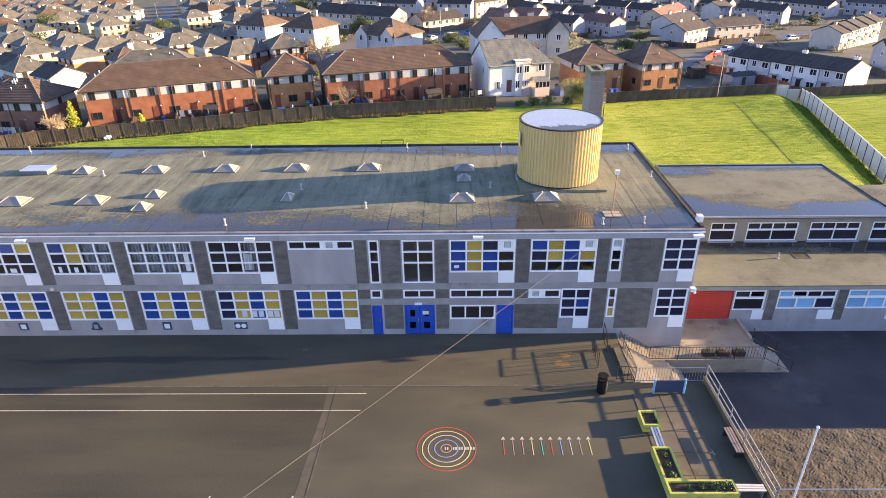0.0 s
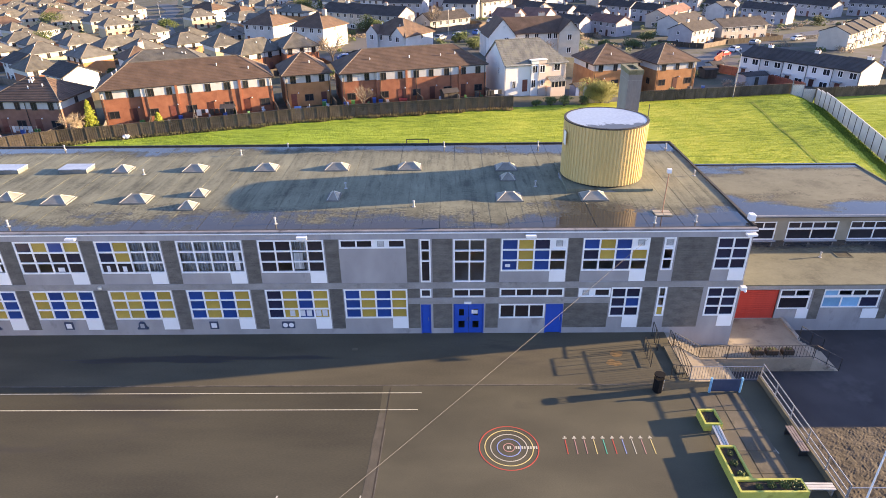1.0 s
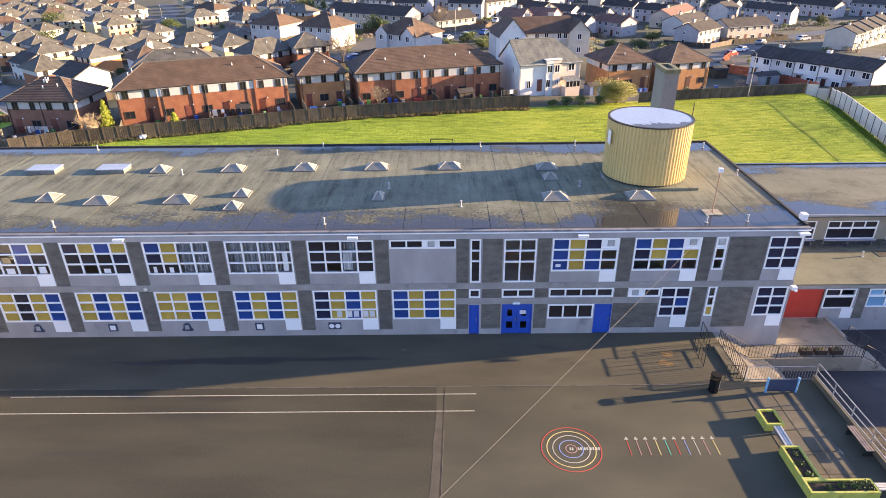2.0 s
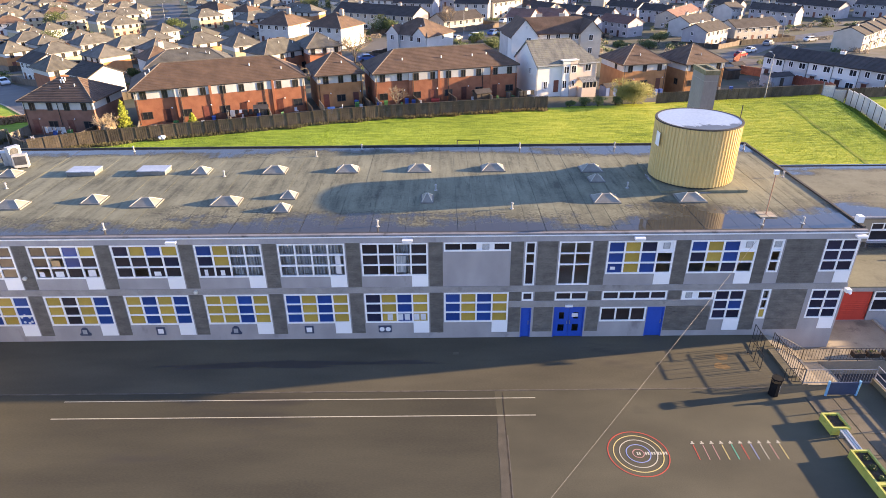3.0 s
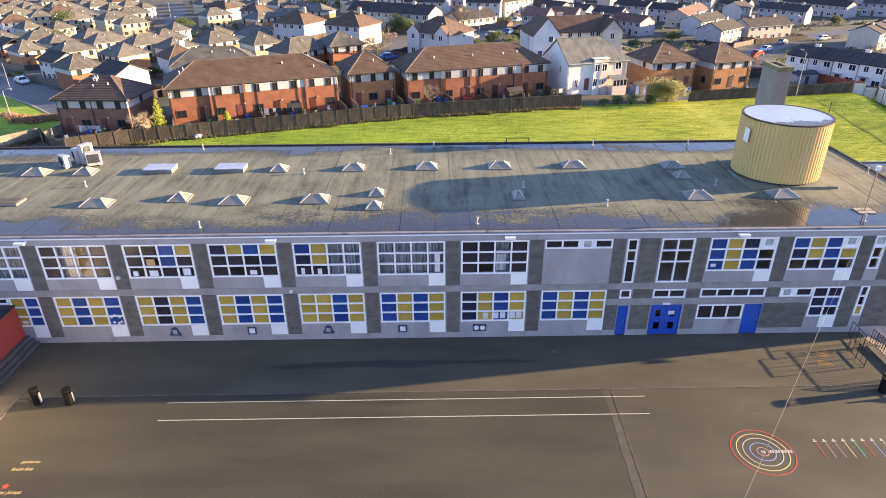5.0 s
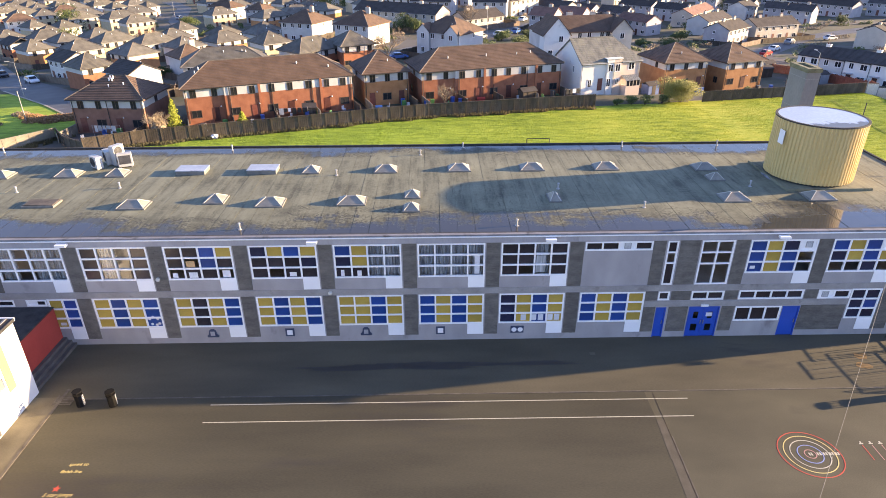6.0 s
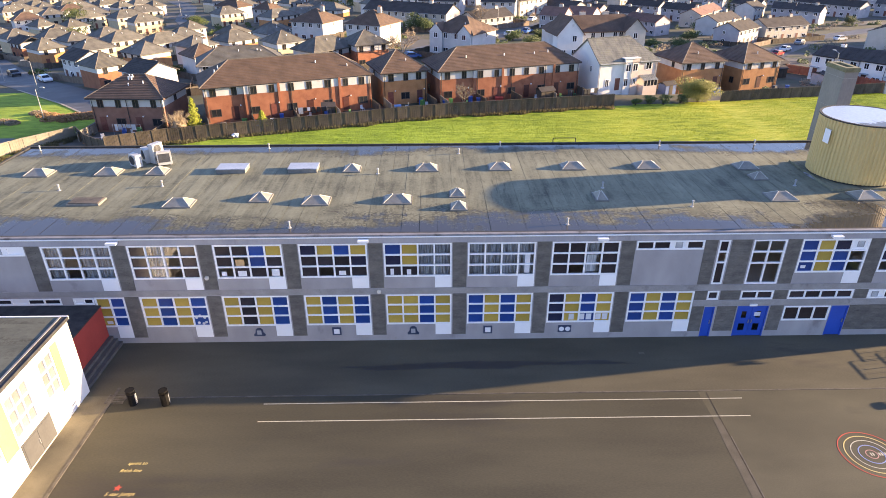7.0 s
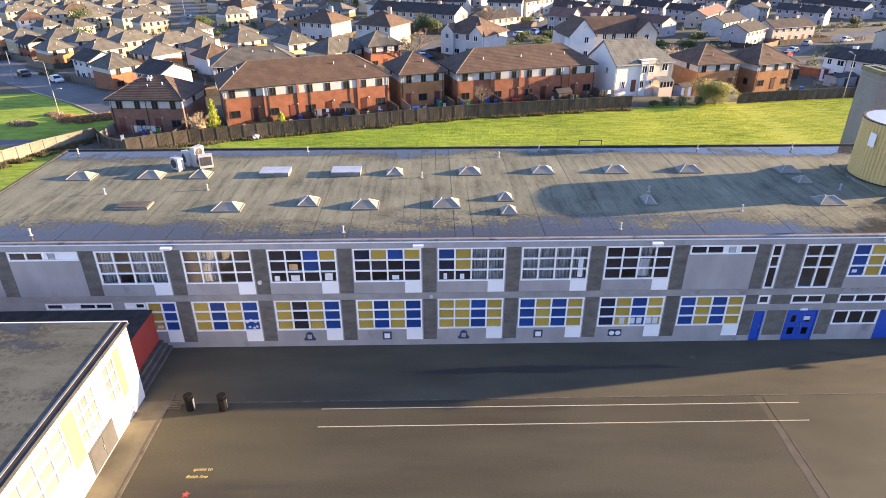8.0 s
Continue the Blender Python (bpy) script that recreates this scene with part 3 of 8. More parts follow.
for a, b, h, n in DOORS:
    holes.append((a, b, -0.4, h))
bm = bmesh.new()
wall_sheet(bm, X0, X1, -2.2, 6.72, holes)
part("front_wall", bm, M_RENDER, school)
for a, b, c, d, rows, bars in jobs:
    window(school, a, b, c, d, rows, bars)
for a, b, c, d in panels:
    bm = bmesh.new()
    box(bm, a, b, -0.03, 0.02, c, d - 0.002)
    part("infill_panel", bm, M_WHITE, school, "white plastic panel under a window")

# vent grilles in the white infills
for x, z in ((4.35, 6.32), (9.15, 6.34), (10.82, 6.35), (6.2, 2.95), (bay(-1) + 2.45, 6.37), (bay(7) + 2.4, 6.37)):
    bm = bmesh.new()
    wall_sheet(bm, x - 0.2, x + 0.2, z - 0.19, z + 0.19, [(x - 0.16, x + 0.16, z - 0.155 + 0.07 * k, z - 0.12 + 0.07 * k) for k in range(5)], 0.01, 0.03)
    part("vent_grille", bm, M_GREYP, school, "grey louvred vent grille")

# brick piers between the bays: courses of long thin bricks, a little proud of the wall


def brick_pier(parent, x0, x1, z0, z1, seed):
    rnd = random.Random(seed)
    bm = bmesh.new()
    box(bm, x0, x1, -0.012, 0.004, z0, z1)
    z, h = z0, 0.115
    while z < z1 - 0.02:
        t = min(z + h - 0.008, z1)
        x = x0
        off = rnd.uniform(0.15, 0.44)
        while x < x1 - 0.01:
            e = min(x1, x + off)
            p = rnd.uniform(0.017, 0.026) + (0.01 if rnd.random() < 0.1 else 0)
            box(bm, x + 0.004, e - 0.004, -p, -0.011, z, t)
            x, off = e, rnd.uniform(0.16, 0.4)
        z += h
    tagged(part("brick_pier", bm, M_PIER, parent, "dark grey-brown brick pier"), kind="stuff")


piers_u, piers_l = [], []
for k in range(-2, 7):
    piers_u.append((bay(k) - 0.86, bay(k) - 0.06))
for k in range(-1, 6):
    piers_l.append((bay(k) - 0.86, bay(k) - 0.06))
piers_u += [(bay(7) - 0.86, bay(7) - 0.06), (-3.16, -1.98), (0.08, 0.87), (4.88, 5.7), (9.66, 10.4), (11.25, 13.52)]
piers_u[0] = (-4.7, -3.97)
piers_l += [(-4.7, -3.97), (-3.16, -1.98), (0.08, 0.87), (11.18, 13.3)]
n = 0
for a, b in piers_u:
    brick_pier(school, a, b, 3.75, 6.68, n)
    n += 1
for a, b in piers_l:
    if b - a > 0.4:
        low = 2.66 if a in (-4.7, -3.16, 0.08) else 0.42
        brick_pier(school, a, b, low, 3.3, n)
        if low > 1:
            brick_pier(school, a, b, 0.42, 2.2, n + 100)
        n += 1
brick_pier(school, 4.92, 5.7, 2.66, 3.3, 61)
brick_pier(school, 4.92, 7.66, 0.42, 2.2, 62)
brick_pier(school, 9.64, 10.52, 0.42, 3.3, 63)

# concrete floor band and plinth line, fascia and gutter edge
bm = bmesh.new()
box(bm, X0, X1 + 0.03, -0.035, 0.0, 3.36, 3.72)
part("floor_band", bm, M_BAND, school, "grey concrete band between the storeys")
bm = bmesh.new()
box(bm, -4.7, 7.7, -0.032, 0.0, 2.24, 2.6)
part("lintel_band", bm, M_BAND, school, "concrete band over the doors")
bm = bmesh.new()
box(bm, X0, X1 + 0.06, -0.04, 0.3, 6.72, 7.098)
part("fascia", bm, M_FASCIA, school, "pale grey painted fascia")
bm = bmesh.new()
box(bm, X0 - 0.1, X1 + 0.12, -0.17, 0.3, 7.1, 7.165)
part("gutter_edge", bm, M_WHITE, school, "white painted roof edge")
bm = bmesh.new()
box(bm, X0 - 0.1, X1 + 0.12, -0.13, 0.1, 7.17, 7.27)
part("roof_kerb", bm, M_KERBFELT, school, "grey felt-capped kerb along the front edge")
bm = bmesh.new()
box(bm, X0 - 0.1, X1 + 0.12, 0.102, 0.2, 7.17, 7.275)
for x in (X0 - 0.1, X1 - 0.04):
    box(bm, x, x + 0.16, 0.2, YB - 0.1, 7.1, 7.36)
box(bm, X0 - 0.1, X1 + 0.12, YB - 0.1, YB + 0.06, 7.1, 7.36)
part("roof_upstand", bm, M_FELT_EDGE, school, "black felt upstand round the roof")

# other walls, floor inside, roof deck
bm = bmesh.new()
box(bm, X1 - 0.3, X1, 0.302, YB, -2.2, 7.08)
box(bm, X0, X0 + 0.3, 0.302, YB, -0.4, 7.08)
box(bm, X0 + 0.3, X1 - 0.3, YB - 0.3, YB, -0.4, 7.08)
part("outer_wall", bm, M_RENDER, school)
bm = bmesh.new()
box(bm, X0 + 0.3, X1 - 0.3, 0.3, YB - 0.3, 3.4, 3.62)
part("upper_floor", bm, M_INTERIOR, school)
bm = bmesh.new()
box(bm, X0 + 0.3, X1 - 0.3, 4.6, 4.75, -0.3, 3.4)
box(bm, X0 + 0.3, X1 - 0.3, 4.6, 4.75, 3.62, 7.0)
part("corridor_wall", bm, M_INTERIOR, school)
bm = bmesh.new()
box(bm, X0, X1, 0.02, YB - 0.1, 7.085, ZR)
roof = part("roof", bm, M_DECK, school, "flat grey-green felt roof with puddles")
bm = bmesh.new()
box(bm, -0.502, 0.502, -7.9, 7.9, 0, 0.014)
strip_mesh = to_mesh("felt_strip", bm, M_FELT)
rnd = random.Random(5)
for k in range(66):
    o = put("felt_strip", strip_mesh, roof, X0 + 0.65 + k * 1.02, 8.02, ZR + 0.003 + 0.004 * (k % 2))
    o.rotation_euler = (0, radians(rnd.uniform(-0.25, 0.25)), radians(rnd.uniform(-0.12, 0.12)))

# doors
for a, b, h, leaves in DOORS:
    bm = bmesh.new()
    box(bm, a, a + 0.06, -0.01, 0.14, 0, h), box(bm, b - 0.06, b, -0.01, 0.14, 0, h), box(bm, a + 0.06, b - 0.06, -0.01, 0.14, h - 0.06, h)
    d = part("door", bm, M_DOORBLUE, school, "bright blue painted door")
    w = (b - a - 0.12) / leaves
    for k in range(leaves):
        bm = bmesh.new()
        p, q = a + 0.06 + k * w + 0.008, a + 0.06 + (k + 1) * w - 0.008
        if leaves == 2:
            wall_sheet(bm, p, q, 0.02, h - 0.065, [(p + 0.28, q - 0.28, 1.3, 1.78), (p + 0.24, q - 0.24, 0.4, 0.9)], 0.04, 0.05)
        else:
            box(bm, p, q, 0.04, 0.09, 0.02, h - 0.065)
        leaf = part("leaf", bm, M_DOORBLUE, d)
        if leaves == 2:
            for za, zb in ((0.38, 0.92), (1.28, 1.8)):
                bm = bmesh.new()
                box(bm, p + 0.26, q - 0.26, 0.06, 0.07, za, zb)
                part("pane", bm, M_GLASS, d).visible_shadow = False
        bm = bmesh.new()
        hx = p + 0.08 if k else q - 0.08
        box(bm, hx - 0.015, hx + 0.015, -0.02, 0.04, 0.95, 1.2)
        part("handle", bm, M_METAL, d, "steel pull handle")
bm = bmesh.new()
box(bm, -1.25, -0.8, -0.12, 0.0, 2.24, 2.36)
part("door_lamp", bm, M_LIGHTBOX, school, "white bulkhead lamp over the doors")

M_CASING0 = mat("cream_plastic", (0.55, 0.52, 0.44), (0.64, 0.6, 0.52), 3, 0.4, 0.02, 8)
# plaques below the windows
def plaque(x, z, kind_):
    bm = bmesh.new()
    if kind_ == "square":
        box(bm, x - 0.27, x + 0.27, -0.05, -0.001, z - 0.27, z + 0.27)
        face = (x - 0.17, x + 0.17, -0.06, -0.049, z - 0.17, z + 0.17)
    elif kind_ == "bell":
        pts = [(-0.32, -0.28), (0.32, -0.28), (0.36, -0.18), (0.24, -0.05), (0.2, 0.2), (0.08, 0.3), (-0.08, 0.3), (-0.2, 0.2), (-0.24, -0.05), (-0.36, -0.18)]
        lo, hi = [bm.verts.new((x + a, -0.001, z + b)) for a, b in pts], [bm.verts.new((x + a, -0.05, z + b)) for a, b in pts]
        bm.faces.new(lo), bm.faces.new(hi[::-1])
        for k in range(len(pts)):
            bm.faces.new((lo[k], hi[k], hi[k - 1], lo[k - 1]))
        face = (x - 0.13, x + 0.13, -0.06, -0.049, z - 0.16, z + 0.14)
    else:
        box(bm, x - 0.4, x + 0.4, -0.05, -0.001, z - 0.24, z + 0.24)
        face = None
    t = solid("wall_plaque", bm, M_BOARD, "dark " + kind_ + " play board on the school wall", "wall board", "wall play boards")
    bm = bmesh.new()
    if face:
        box(bm, *face)
    else:
        for s in (-0.19, 0.19):
            tube(bm, (x + s, -0.062, z), (x + s, -0.048, z), 0.16, 16)
    part("face", bm, M_GREYP if kind_ == "bell" else M_LIGHTBOX, t)


for x, kind_ in ((-30.9, "bell"), (-26.2, "square"), (-21.55, "bell"), (-17.0, "square"), (-12.3, "twin"), (-35.7, "square")):
    if x > -35:
        plaque(x, 0.72, kind_)

# papers and pictures stuck to panes
def paper(x0, x1, z0, z1, label, name="window_picture", material=None):
    bm = bmesh.new()
    box(bm, x0, x1, 0.034, 0.038, z0, z1)
    solid(name, bm, material or M_PAPER, label, "picture", "pictures in windows")


M_PAPER = mat("white_paper", (0.62, 0.63, 0.66), (0.72, 0.73, 0.76), 5, 0.9, 0.05, 20, rand=0.1)
M_CARD = mat("buff_card", (0.4, 0.26, 0.12), (0.5, 0.33, 0.17), 5, 0.9, 0.05, 20, rand=0.2)
for a in (1.35, 1.98, 2.4, 2.98, 3.38):
    paper(bay(0) + a, bay(0) + a + 0.32, 1.34, 1.76, "white sheet of paper stuck to a window pane")
for a, z in ((3.08, 1.78), (3.3, 1.92), (3.56, 1.78), (3.18, 1.42), (3.45, 1.36), (3.62, 1.45)):
    bm = bmesh.new()
    tube(bm, (bay(5) + a, 0.034, z), (bay(5) + a, 0.038, z), 0.09, 10)
    solid("window_decal", bm, M_PAPER, "white round flower decal on a blue pane", "decal", "flower decals")
for a, w, z, h, m in ((0.25, 0.3, 4.62, 0.3, M_PAPER), (1.2, 0.5, 4.6, 0.36, M_PAPER), (3.15, 0.45, 4.62, 0.45, M_PAPER), (1.15, 0.5, 5.3, 0.4, M_CARD)):
    paper(bay(4) + a, bay(4) + a + w, z, z + h, "paper picture leaning inside an upper window", material=m)
for k, a, w, z, h, m in ((3, 2.2, 0.4, 4.62, 0.28, M_PAPER), (2, 0.35, 0.2, 4.6, 0.4, M_PAPER), (2, 1.3, 0.25, 4.6, 0.35, M_PAPER), (0, 2.05, 0.55, 4.7, 1.1, M_CURTAIN), (1, 3.3, 0.3, 4.65, 1.2, M_PAPER)):
    paper(bay(k) + a, bay(k) + a + w, z, z + h, "paper picture inside an upper window", material=m)
paper(1.2, 1.5, 4.75, 4.95, "small white notice in a blue pane")
paper(bay(5) - 2.3, bay(5) - 1.95, 1.4, 1.6, "small white notice on a yellow pane")
paper(-0.78, -0.4, 1.45, 1.72, "white notice behind the door's glass")
for x, z in ((-23.49, 3.53), (-33.38, 4.59)):
    bm = bmesh.new()
    bmesh.ops.create_uvsphere(bm, u_segments=14, v_segments=8, radius=0.13)
    tube(bm, (0, 0.02, 0), (0, 0.13, 0), 0.1, 12)
    ob = solid("alarm_bell", bm, M_CASING0, "small round off-white alarm bell on the wall", "alarm bell", "alarm bells")
    ob.location = (x, -0.12, z)

# floodlights under the roof edge
bm = bmesh.new()
box(bm, -0.3, 0.3, -0.42, -0.12, -0.06, 0.06)
box(bm, -0.24, 0.24, -0.4, -0.14, -0.085, -0.06)
flood_body = to_mesh("housing", bm, M_LIGHTBOX)
bm = bmesh.new()
tube(bm, (0, -0.14, 0), (0, 0.0, -0.04), 0.03)
flood_arm = to_mesh("bracket", bm, M_METAL)
for x in (15.3, 2.6, -10.7, -24.2, -38.2):
    t = thing("floodlight", "white box floodlight under the roof edge", "lamp", x, -0.04, 6.98, group="eaves floodlights")
    put("housing", flood_body, t)
    put("bracket", flood_arm, t)

# ---- roof fittings ----
RZ = ZR + 0.03


def roof_light(x, y, w, d, h=0.4, curb=0.12, rz=0):
    t = thing("roof_light", "pyramid roof light of cloudy plastic on a felt curb", "skylight", x, y, RZ - 0.02, rz, group="roof lights")
    bm = bmesh.new()
    box(bm, -w / 2 - 0.08, w / 2 + 0.08, -d / 2 - 0.08, d / 2 + 0.08, 0, curb)
    part("curb", bm, M_SKYLD, t)
    bm = bmesh.new()
    b = [bm.verts.new(p) for p in ((-w / 2, -d / 2, curb), (w / 2, -d / 2, curb), (w / 2, d / 2, curb), (-w / 2, d / 2, curb))]
    r = max(0.05, (w - d) / 2 + 0.05)
    tp = [bm.verts.new(p) for p in ((-r, -0.04, curb + h), (r, -0.04, curb + h), (r, 0.04, curb + h), (-r, 0.04, curb + h))]
    for k in range(4):
        bm.faces.new((b[k], b[(k + 1) % 4], tp[(k + 1) % 4], tp[k]))
    bm.faces.new(tp)
    part("glazing", bm, M_SKYL, t)
    for k in range(4):
        bm = bmesh.new()
        tube(bm, ((-w / 2, w / 2, w / 2, -w / 2)[k], (-d / 2, -d / 2, d / 2, d / 2)[k], curb + 0.01), ((-r, r, r, -r)[k], (-0.04, -0.04, 0.04, 0.04)[k], curb + h + 0.01), 0.025, 5)
        part("glazing_bar", bm, M_BARPALE, t)


for x, y, w, d in ((-47.8, 10.1, 1.9, 1.3), (-43.0, 10.2, 1.8, 1.3), (-39.6, 10.25, 1.5, 1.3), (-26.0, 10.5, 1.3, 1.3), (-20.7, 10.5, 1.8, 1.3), (-15.5, 10.6, 1.8, 1.3),
                   (-10.3, 10.6, 1.9, 1.3), (-5.0, 10.6, 1.9, 1.3), (2.0, 10.3, 1.7, 1.3), (-36.1, 4.5, 2.0, 1.3), (-31.2, 5.3, 1.4, 1.4), (-27.6, 4.7, 1.9, 1.4),
                   (-22.5, 4.8, 2.0, 1.4), (-18.7, 5.7, 1.1, 1.1), (-18.7, 3.6, 1.1, 1.1), (-9.65, 5.0, 0.8, 1.4), (1.75, 4.7, 1.9, 1.4), (7.2, 4.75, 1.9, 1.4), (1.95, 8.2, 1.1, 1.0)):
    roof_light(x, y, w * 0.84, d * 0.86, 0.36, 0.09)
for x in (-34.4, -29.4):
    t = thing("flat_roof_light", "low white flat roof light", "skylight", x, 10.5, RZ - 0.02, group="flat roof lights")
    bm = bmesh.new()
    box(bm, -1.0, 1.0, -0.6, 0.6, 0, 0.28)
    part("curb", bm, M_SKYLD, t)
    bm = bmesh.new()
    box(bm, -1.03, 1.03, -0.63, 0.63, 0.28, 0.34)
    part("glazing", bm, M_LID, t, "white plastic top")

def tank_lid_mat():
    """Pale wet lid with a dark stain that has gathered along the low front rim."""
    m, nt, bsdf, add = node_kit("pale_wet_tank_lid")
    co = add("TexCoord").outputs["Object"]
    n1, n2 = noise_of(add, co, 1.1, 7, 0.62, (1, 0.6, 1)), noise_of(add, co, 5.0, 5)
    y = add("SeparateXYZ", co).outputs[1]
    low = add("Math", add("Math", n1, 3.4, op="MULTIPLY").outputs[0], y, op="SUBTRACT").outputs[0]
    stain_ = span(add, low, 3.05, 3.25)
    base = blend(add, span(add, n2, 0.35, 0.7), (0.3, 0.33, 0.38), (0.4, 0.43, 0.48))
    nt.links.new(blend(add, stain_, base, (0.075, 0.075, 0.08)), bsdf.inputs["Base Color"])
    nt.links.new(span(add, stain_, 0, 1, 0.28, 0.4), bsdf.inputs["Roughness"])
    return m


M_TANKLID = tank_lid_mat()
# tank room: ribbed yellow drum
TX, TY, TR = 8.45, 8.55, 2.72
tank = thing("roof_tank", "yellow ribbed cylindrical tank room on the flat roof", "water tank", TX, TY, RZ - 0.02)
bm = bmesh.new()
box(bm, -2.8, 2.85, -2.85, 2.8, 0, 0.18)
part("plinth", bm, M_FELT, tank, "felt-covered plinth")
bm = bmesh.new()
N_RIB = 72
ring = []
for k in range(N_RIB):
    for off, r in ((0.0, 0.0), (0.36, 0.0), (0.5, 0.055), (0.86, 0.055)):
        a = 2 * math.pi * (k + off) / N_RIB
        ring.append((math.cos(a) * (TR + r), math.sin(a) * (TR + r)))
prism(bm, ring, 0.3, 4.12)
part("cladding", bm, M_TANK, tank, "yellow box-profile metal cladding")
bm = bmesh.new()
tube(bm, (0, 0, 0.16), (0, 0, 0.32), TR - 0.1, 64)
part("base_ring", bm, M_FELT_EDGE, tank)
bm = bmesh.new()
tube(bm, (0, 0, 0.0), (0, 0, 0.17), TR + 0.2, 64, TR + 0.02)
part("flashing", bm, M_KERBFELT, tank, "weathered grey flashing round the foot")
bm = bmesh.new()
for r0, r1, z0, z1 in ((TR + 0.06, TR + 0.075, 4.11, 4.19),):
    n = 72
    for k in range(n):
        a, b = 2 * math.pi * k / n, 2 * math.pi * (k + 1) / n
        q = [(math.cos(t) * r, math.sin(t) * r, z) for t in (a, b) for r in (r0 - 0.14, r1) for z in (z0, z1)]
        poly(bm, (q[2], q[6], q[7], q[3])), poly(bm, (q[0], q[1], q[5], q[4])), poly(bm, (q[1], q[3], q[7], q[5])), poly(bm, (q[0], q[4], q[6], q[2]))
bmesh.ops.remove_doubles(bm, verts=bm.verts, dist=1e-4)
part("rim", bm, M_FELT_EDGE, tank, "dark rim")
bm = bmesh.new()
tube(bm, (0, 0, 4.04), (0, 0, 4.17), TR - 0.06, 72)
part("lid", bm, M_TANKLID, tank, "pale wet lid with stains")
bm = bmesh.new()
tube(bm, (TR + 0.12, 0.2, 3.2), (TR + 0.12, 0.2, 5.0), 0.03)
tube(bm, (TR + 0.02, 0.2, 3.5), (TR + 0.12, 0.2, 3.5), 0.03)
part("aerial", bm, M_BLACK, tank, "thin aerial on the rim")
bm = bmesh.new()
box(bm, -TR - 0.1, -TR - 0.06, -1.0, -0.4, 2.6, 3.5)
part("notice", bm, M_LIGHTBOX, tank, "white notice on the cladding")

# boiler chimney behind the roof
chim = thing("boiler_chimney", "tall concrete boiler chimney with mossy top", "chimney", 12.85, 19.3, terrain(12.85, 19.3) - 0.1)
ch_top = 12.5 - terrain(12.85, 19.3)
bm = bmesh.new()
box(bm, -0.55, 0.55, -1.3, 1.3, 0, ch_top)
bmesh.ops.bevel(bm, geom=bm.edges[:], offset=0.03, segments=1)
part("shaft", bm, M_SHAFT, chim)
for k in range(4):
    bm = bmesh.new()
    z = ch_top - 0.6 - 2.4 * k
    box(bm, -0.556, 0.556, -1.306, 1.306, z - 0.02, z)
    part("cast_joint", bm, M_BAND, chim)
bm = bmesh.new()
for a, b, c, d in ((-0.6, 0.6, -1.36, -0.95), (-0.6, 0.6, 0.95, 1.36), (-0.6, -0.3, -0.95, 0.95), (0.3, 0.6, -0.95, 0.95)):
    box(bm, a, b, c, d, ch_top - 0.12, ch_top + 0.22)
part("cap", bm, mat("mossy_concrete", (0.11, 0.105, 0.055), (0.22, 0.21, 0.13), 2.5, 0.95, 0.5, 9), chim, "mossy cap")

# cooling units
M_COIL = mat("dark_grey_grille", (0.045, 0.047, 0.052), (0.09, 0.092, 0.1), 3, 0.6, 0.1, 10)
M_CASING = mat("off_white_casing", (0.4, 0.4, 0.39), (0.5, 0.5, 0.49), 1.5, 0.5, 0.03, 8, rand=0.08)
def cooling_unit(x, y, w, d, h, rz, coil=False):
    t = thing("cooling_unit", "white outdoor cooling unit with a round fan grille", "air conditioner", x, y, RZ - 0.02, rz, group="cooling units")
    bm = bmesh.new()
    box(bm, -w / 2, w / 2, -d / 2, d / 2, 0.1, h)
    bmesh.ops.bevel(bm, geom=bm.edges[:], offset=0.02, segments=1)
    part("casing", bm, M_CASING, t)
    bm = bmesh.new()
    if coil:
        for k in range(9):
            box(bm, -w * 0.42, w * 0.4, -d / 2 - 0.015, -d / 2 + 0.005, 0.3 + k * (h - 0.42) / 9, 0.3 + (k + 0.72) * (h - 0.42) / 9)
        box(bm, -w * 0.42, w * 0.4, -d / 2 - 0.004, -d / 2 + 0.005, 0.3, h - 0.12)
        part("coil_grille", bm, M_COIL, t, "dark finned grille")
    else:
        for z in ([h * 0.55] if h < 1.4 else [h * 0.3, h * 0.75]):
            r = min(w * 0.34, h * 0.34)
            tube(bm, (-w * 0.08, -d / 2 - 0.006, z), (-w * 0.08, -d / 2 + 0.01, z), r, 24)
            for q in (0.3, 0.55, 0.8, 1.0):
                for k in range(24):
                    a, b = math.pi * k / 12, math.pi * (k + 1) / 12
                    tube(bm, (-w * 0.08 + math.cos(a) * r * q, -d / 2 - 0.02, z + math.sin(a) * r * q), (-w * 0.08 + math.cos(b) * r * q, -d / 2 - 0.02, z + math.sin(b) * r * q), 0.012, 4)
        part("fan_grille", bm, M_COIL, t, "dark round fan grille")
    bm = bmesh.new()
    for s in (-w * 0.4, w * 0.4 - 0.06):
        box(bm, s, s + 0.06, -d / 2, d / 2, 0, 0.1)
    part("foot", bm, M_METAL, t)


cooling_unit(-41.6, 11.5, 0.95, 0.45, 0.95, -38)
cooling_unit(-41.2, 12.5, 1.0, 0.45, 1.05, -52)
cooling_unit(-40.35, 12.3, 0.9, 0.45, 1.5, 64)
cooling_unit(-39.65, 11.8, 0.95, 0.45, 1.05, 22, True)

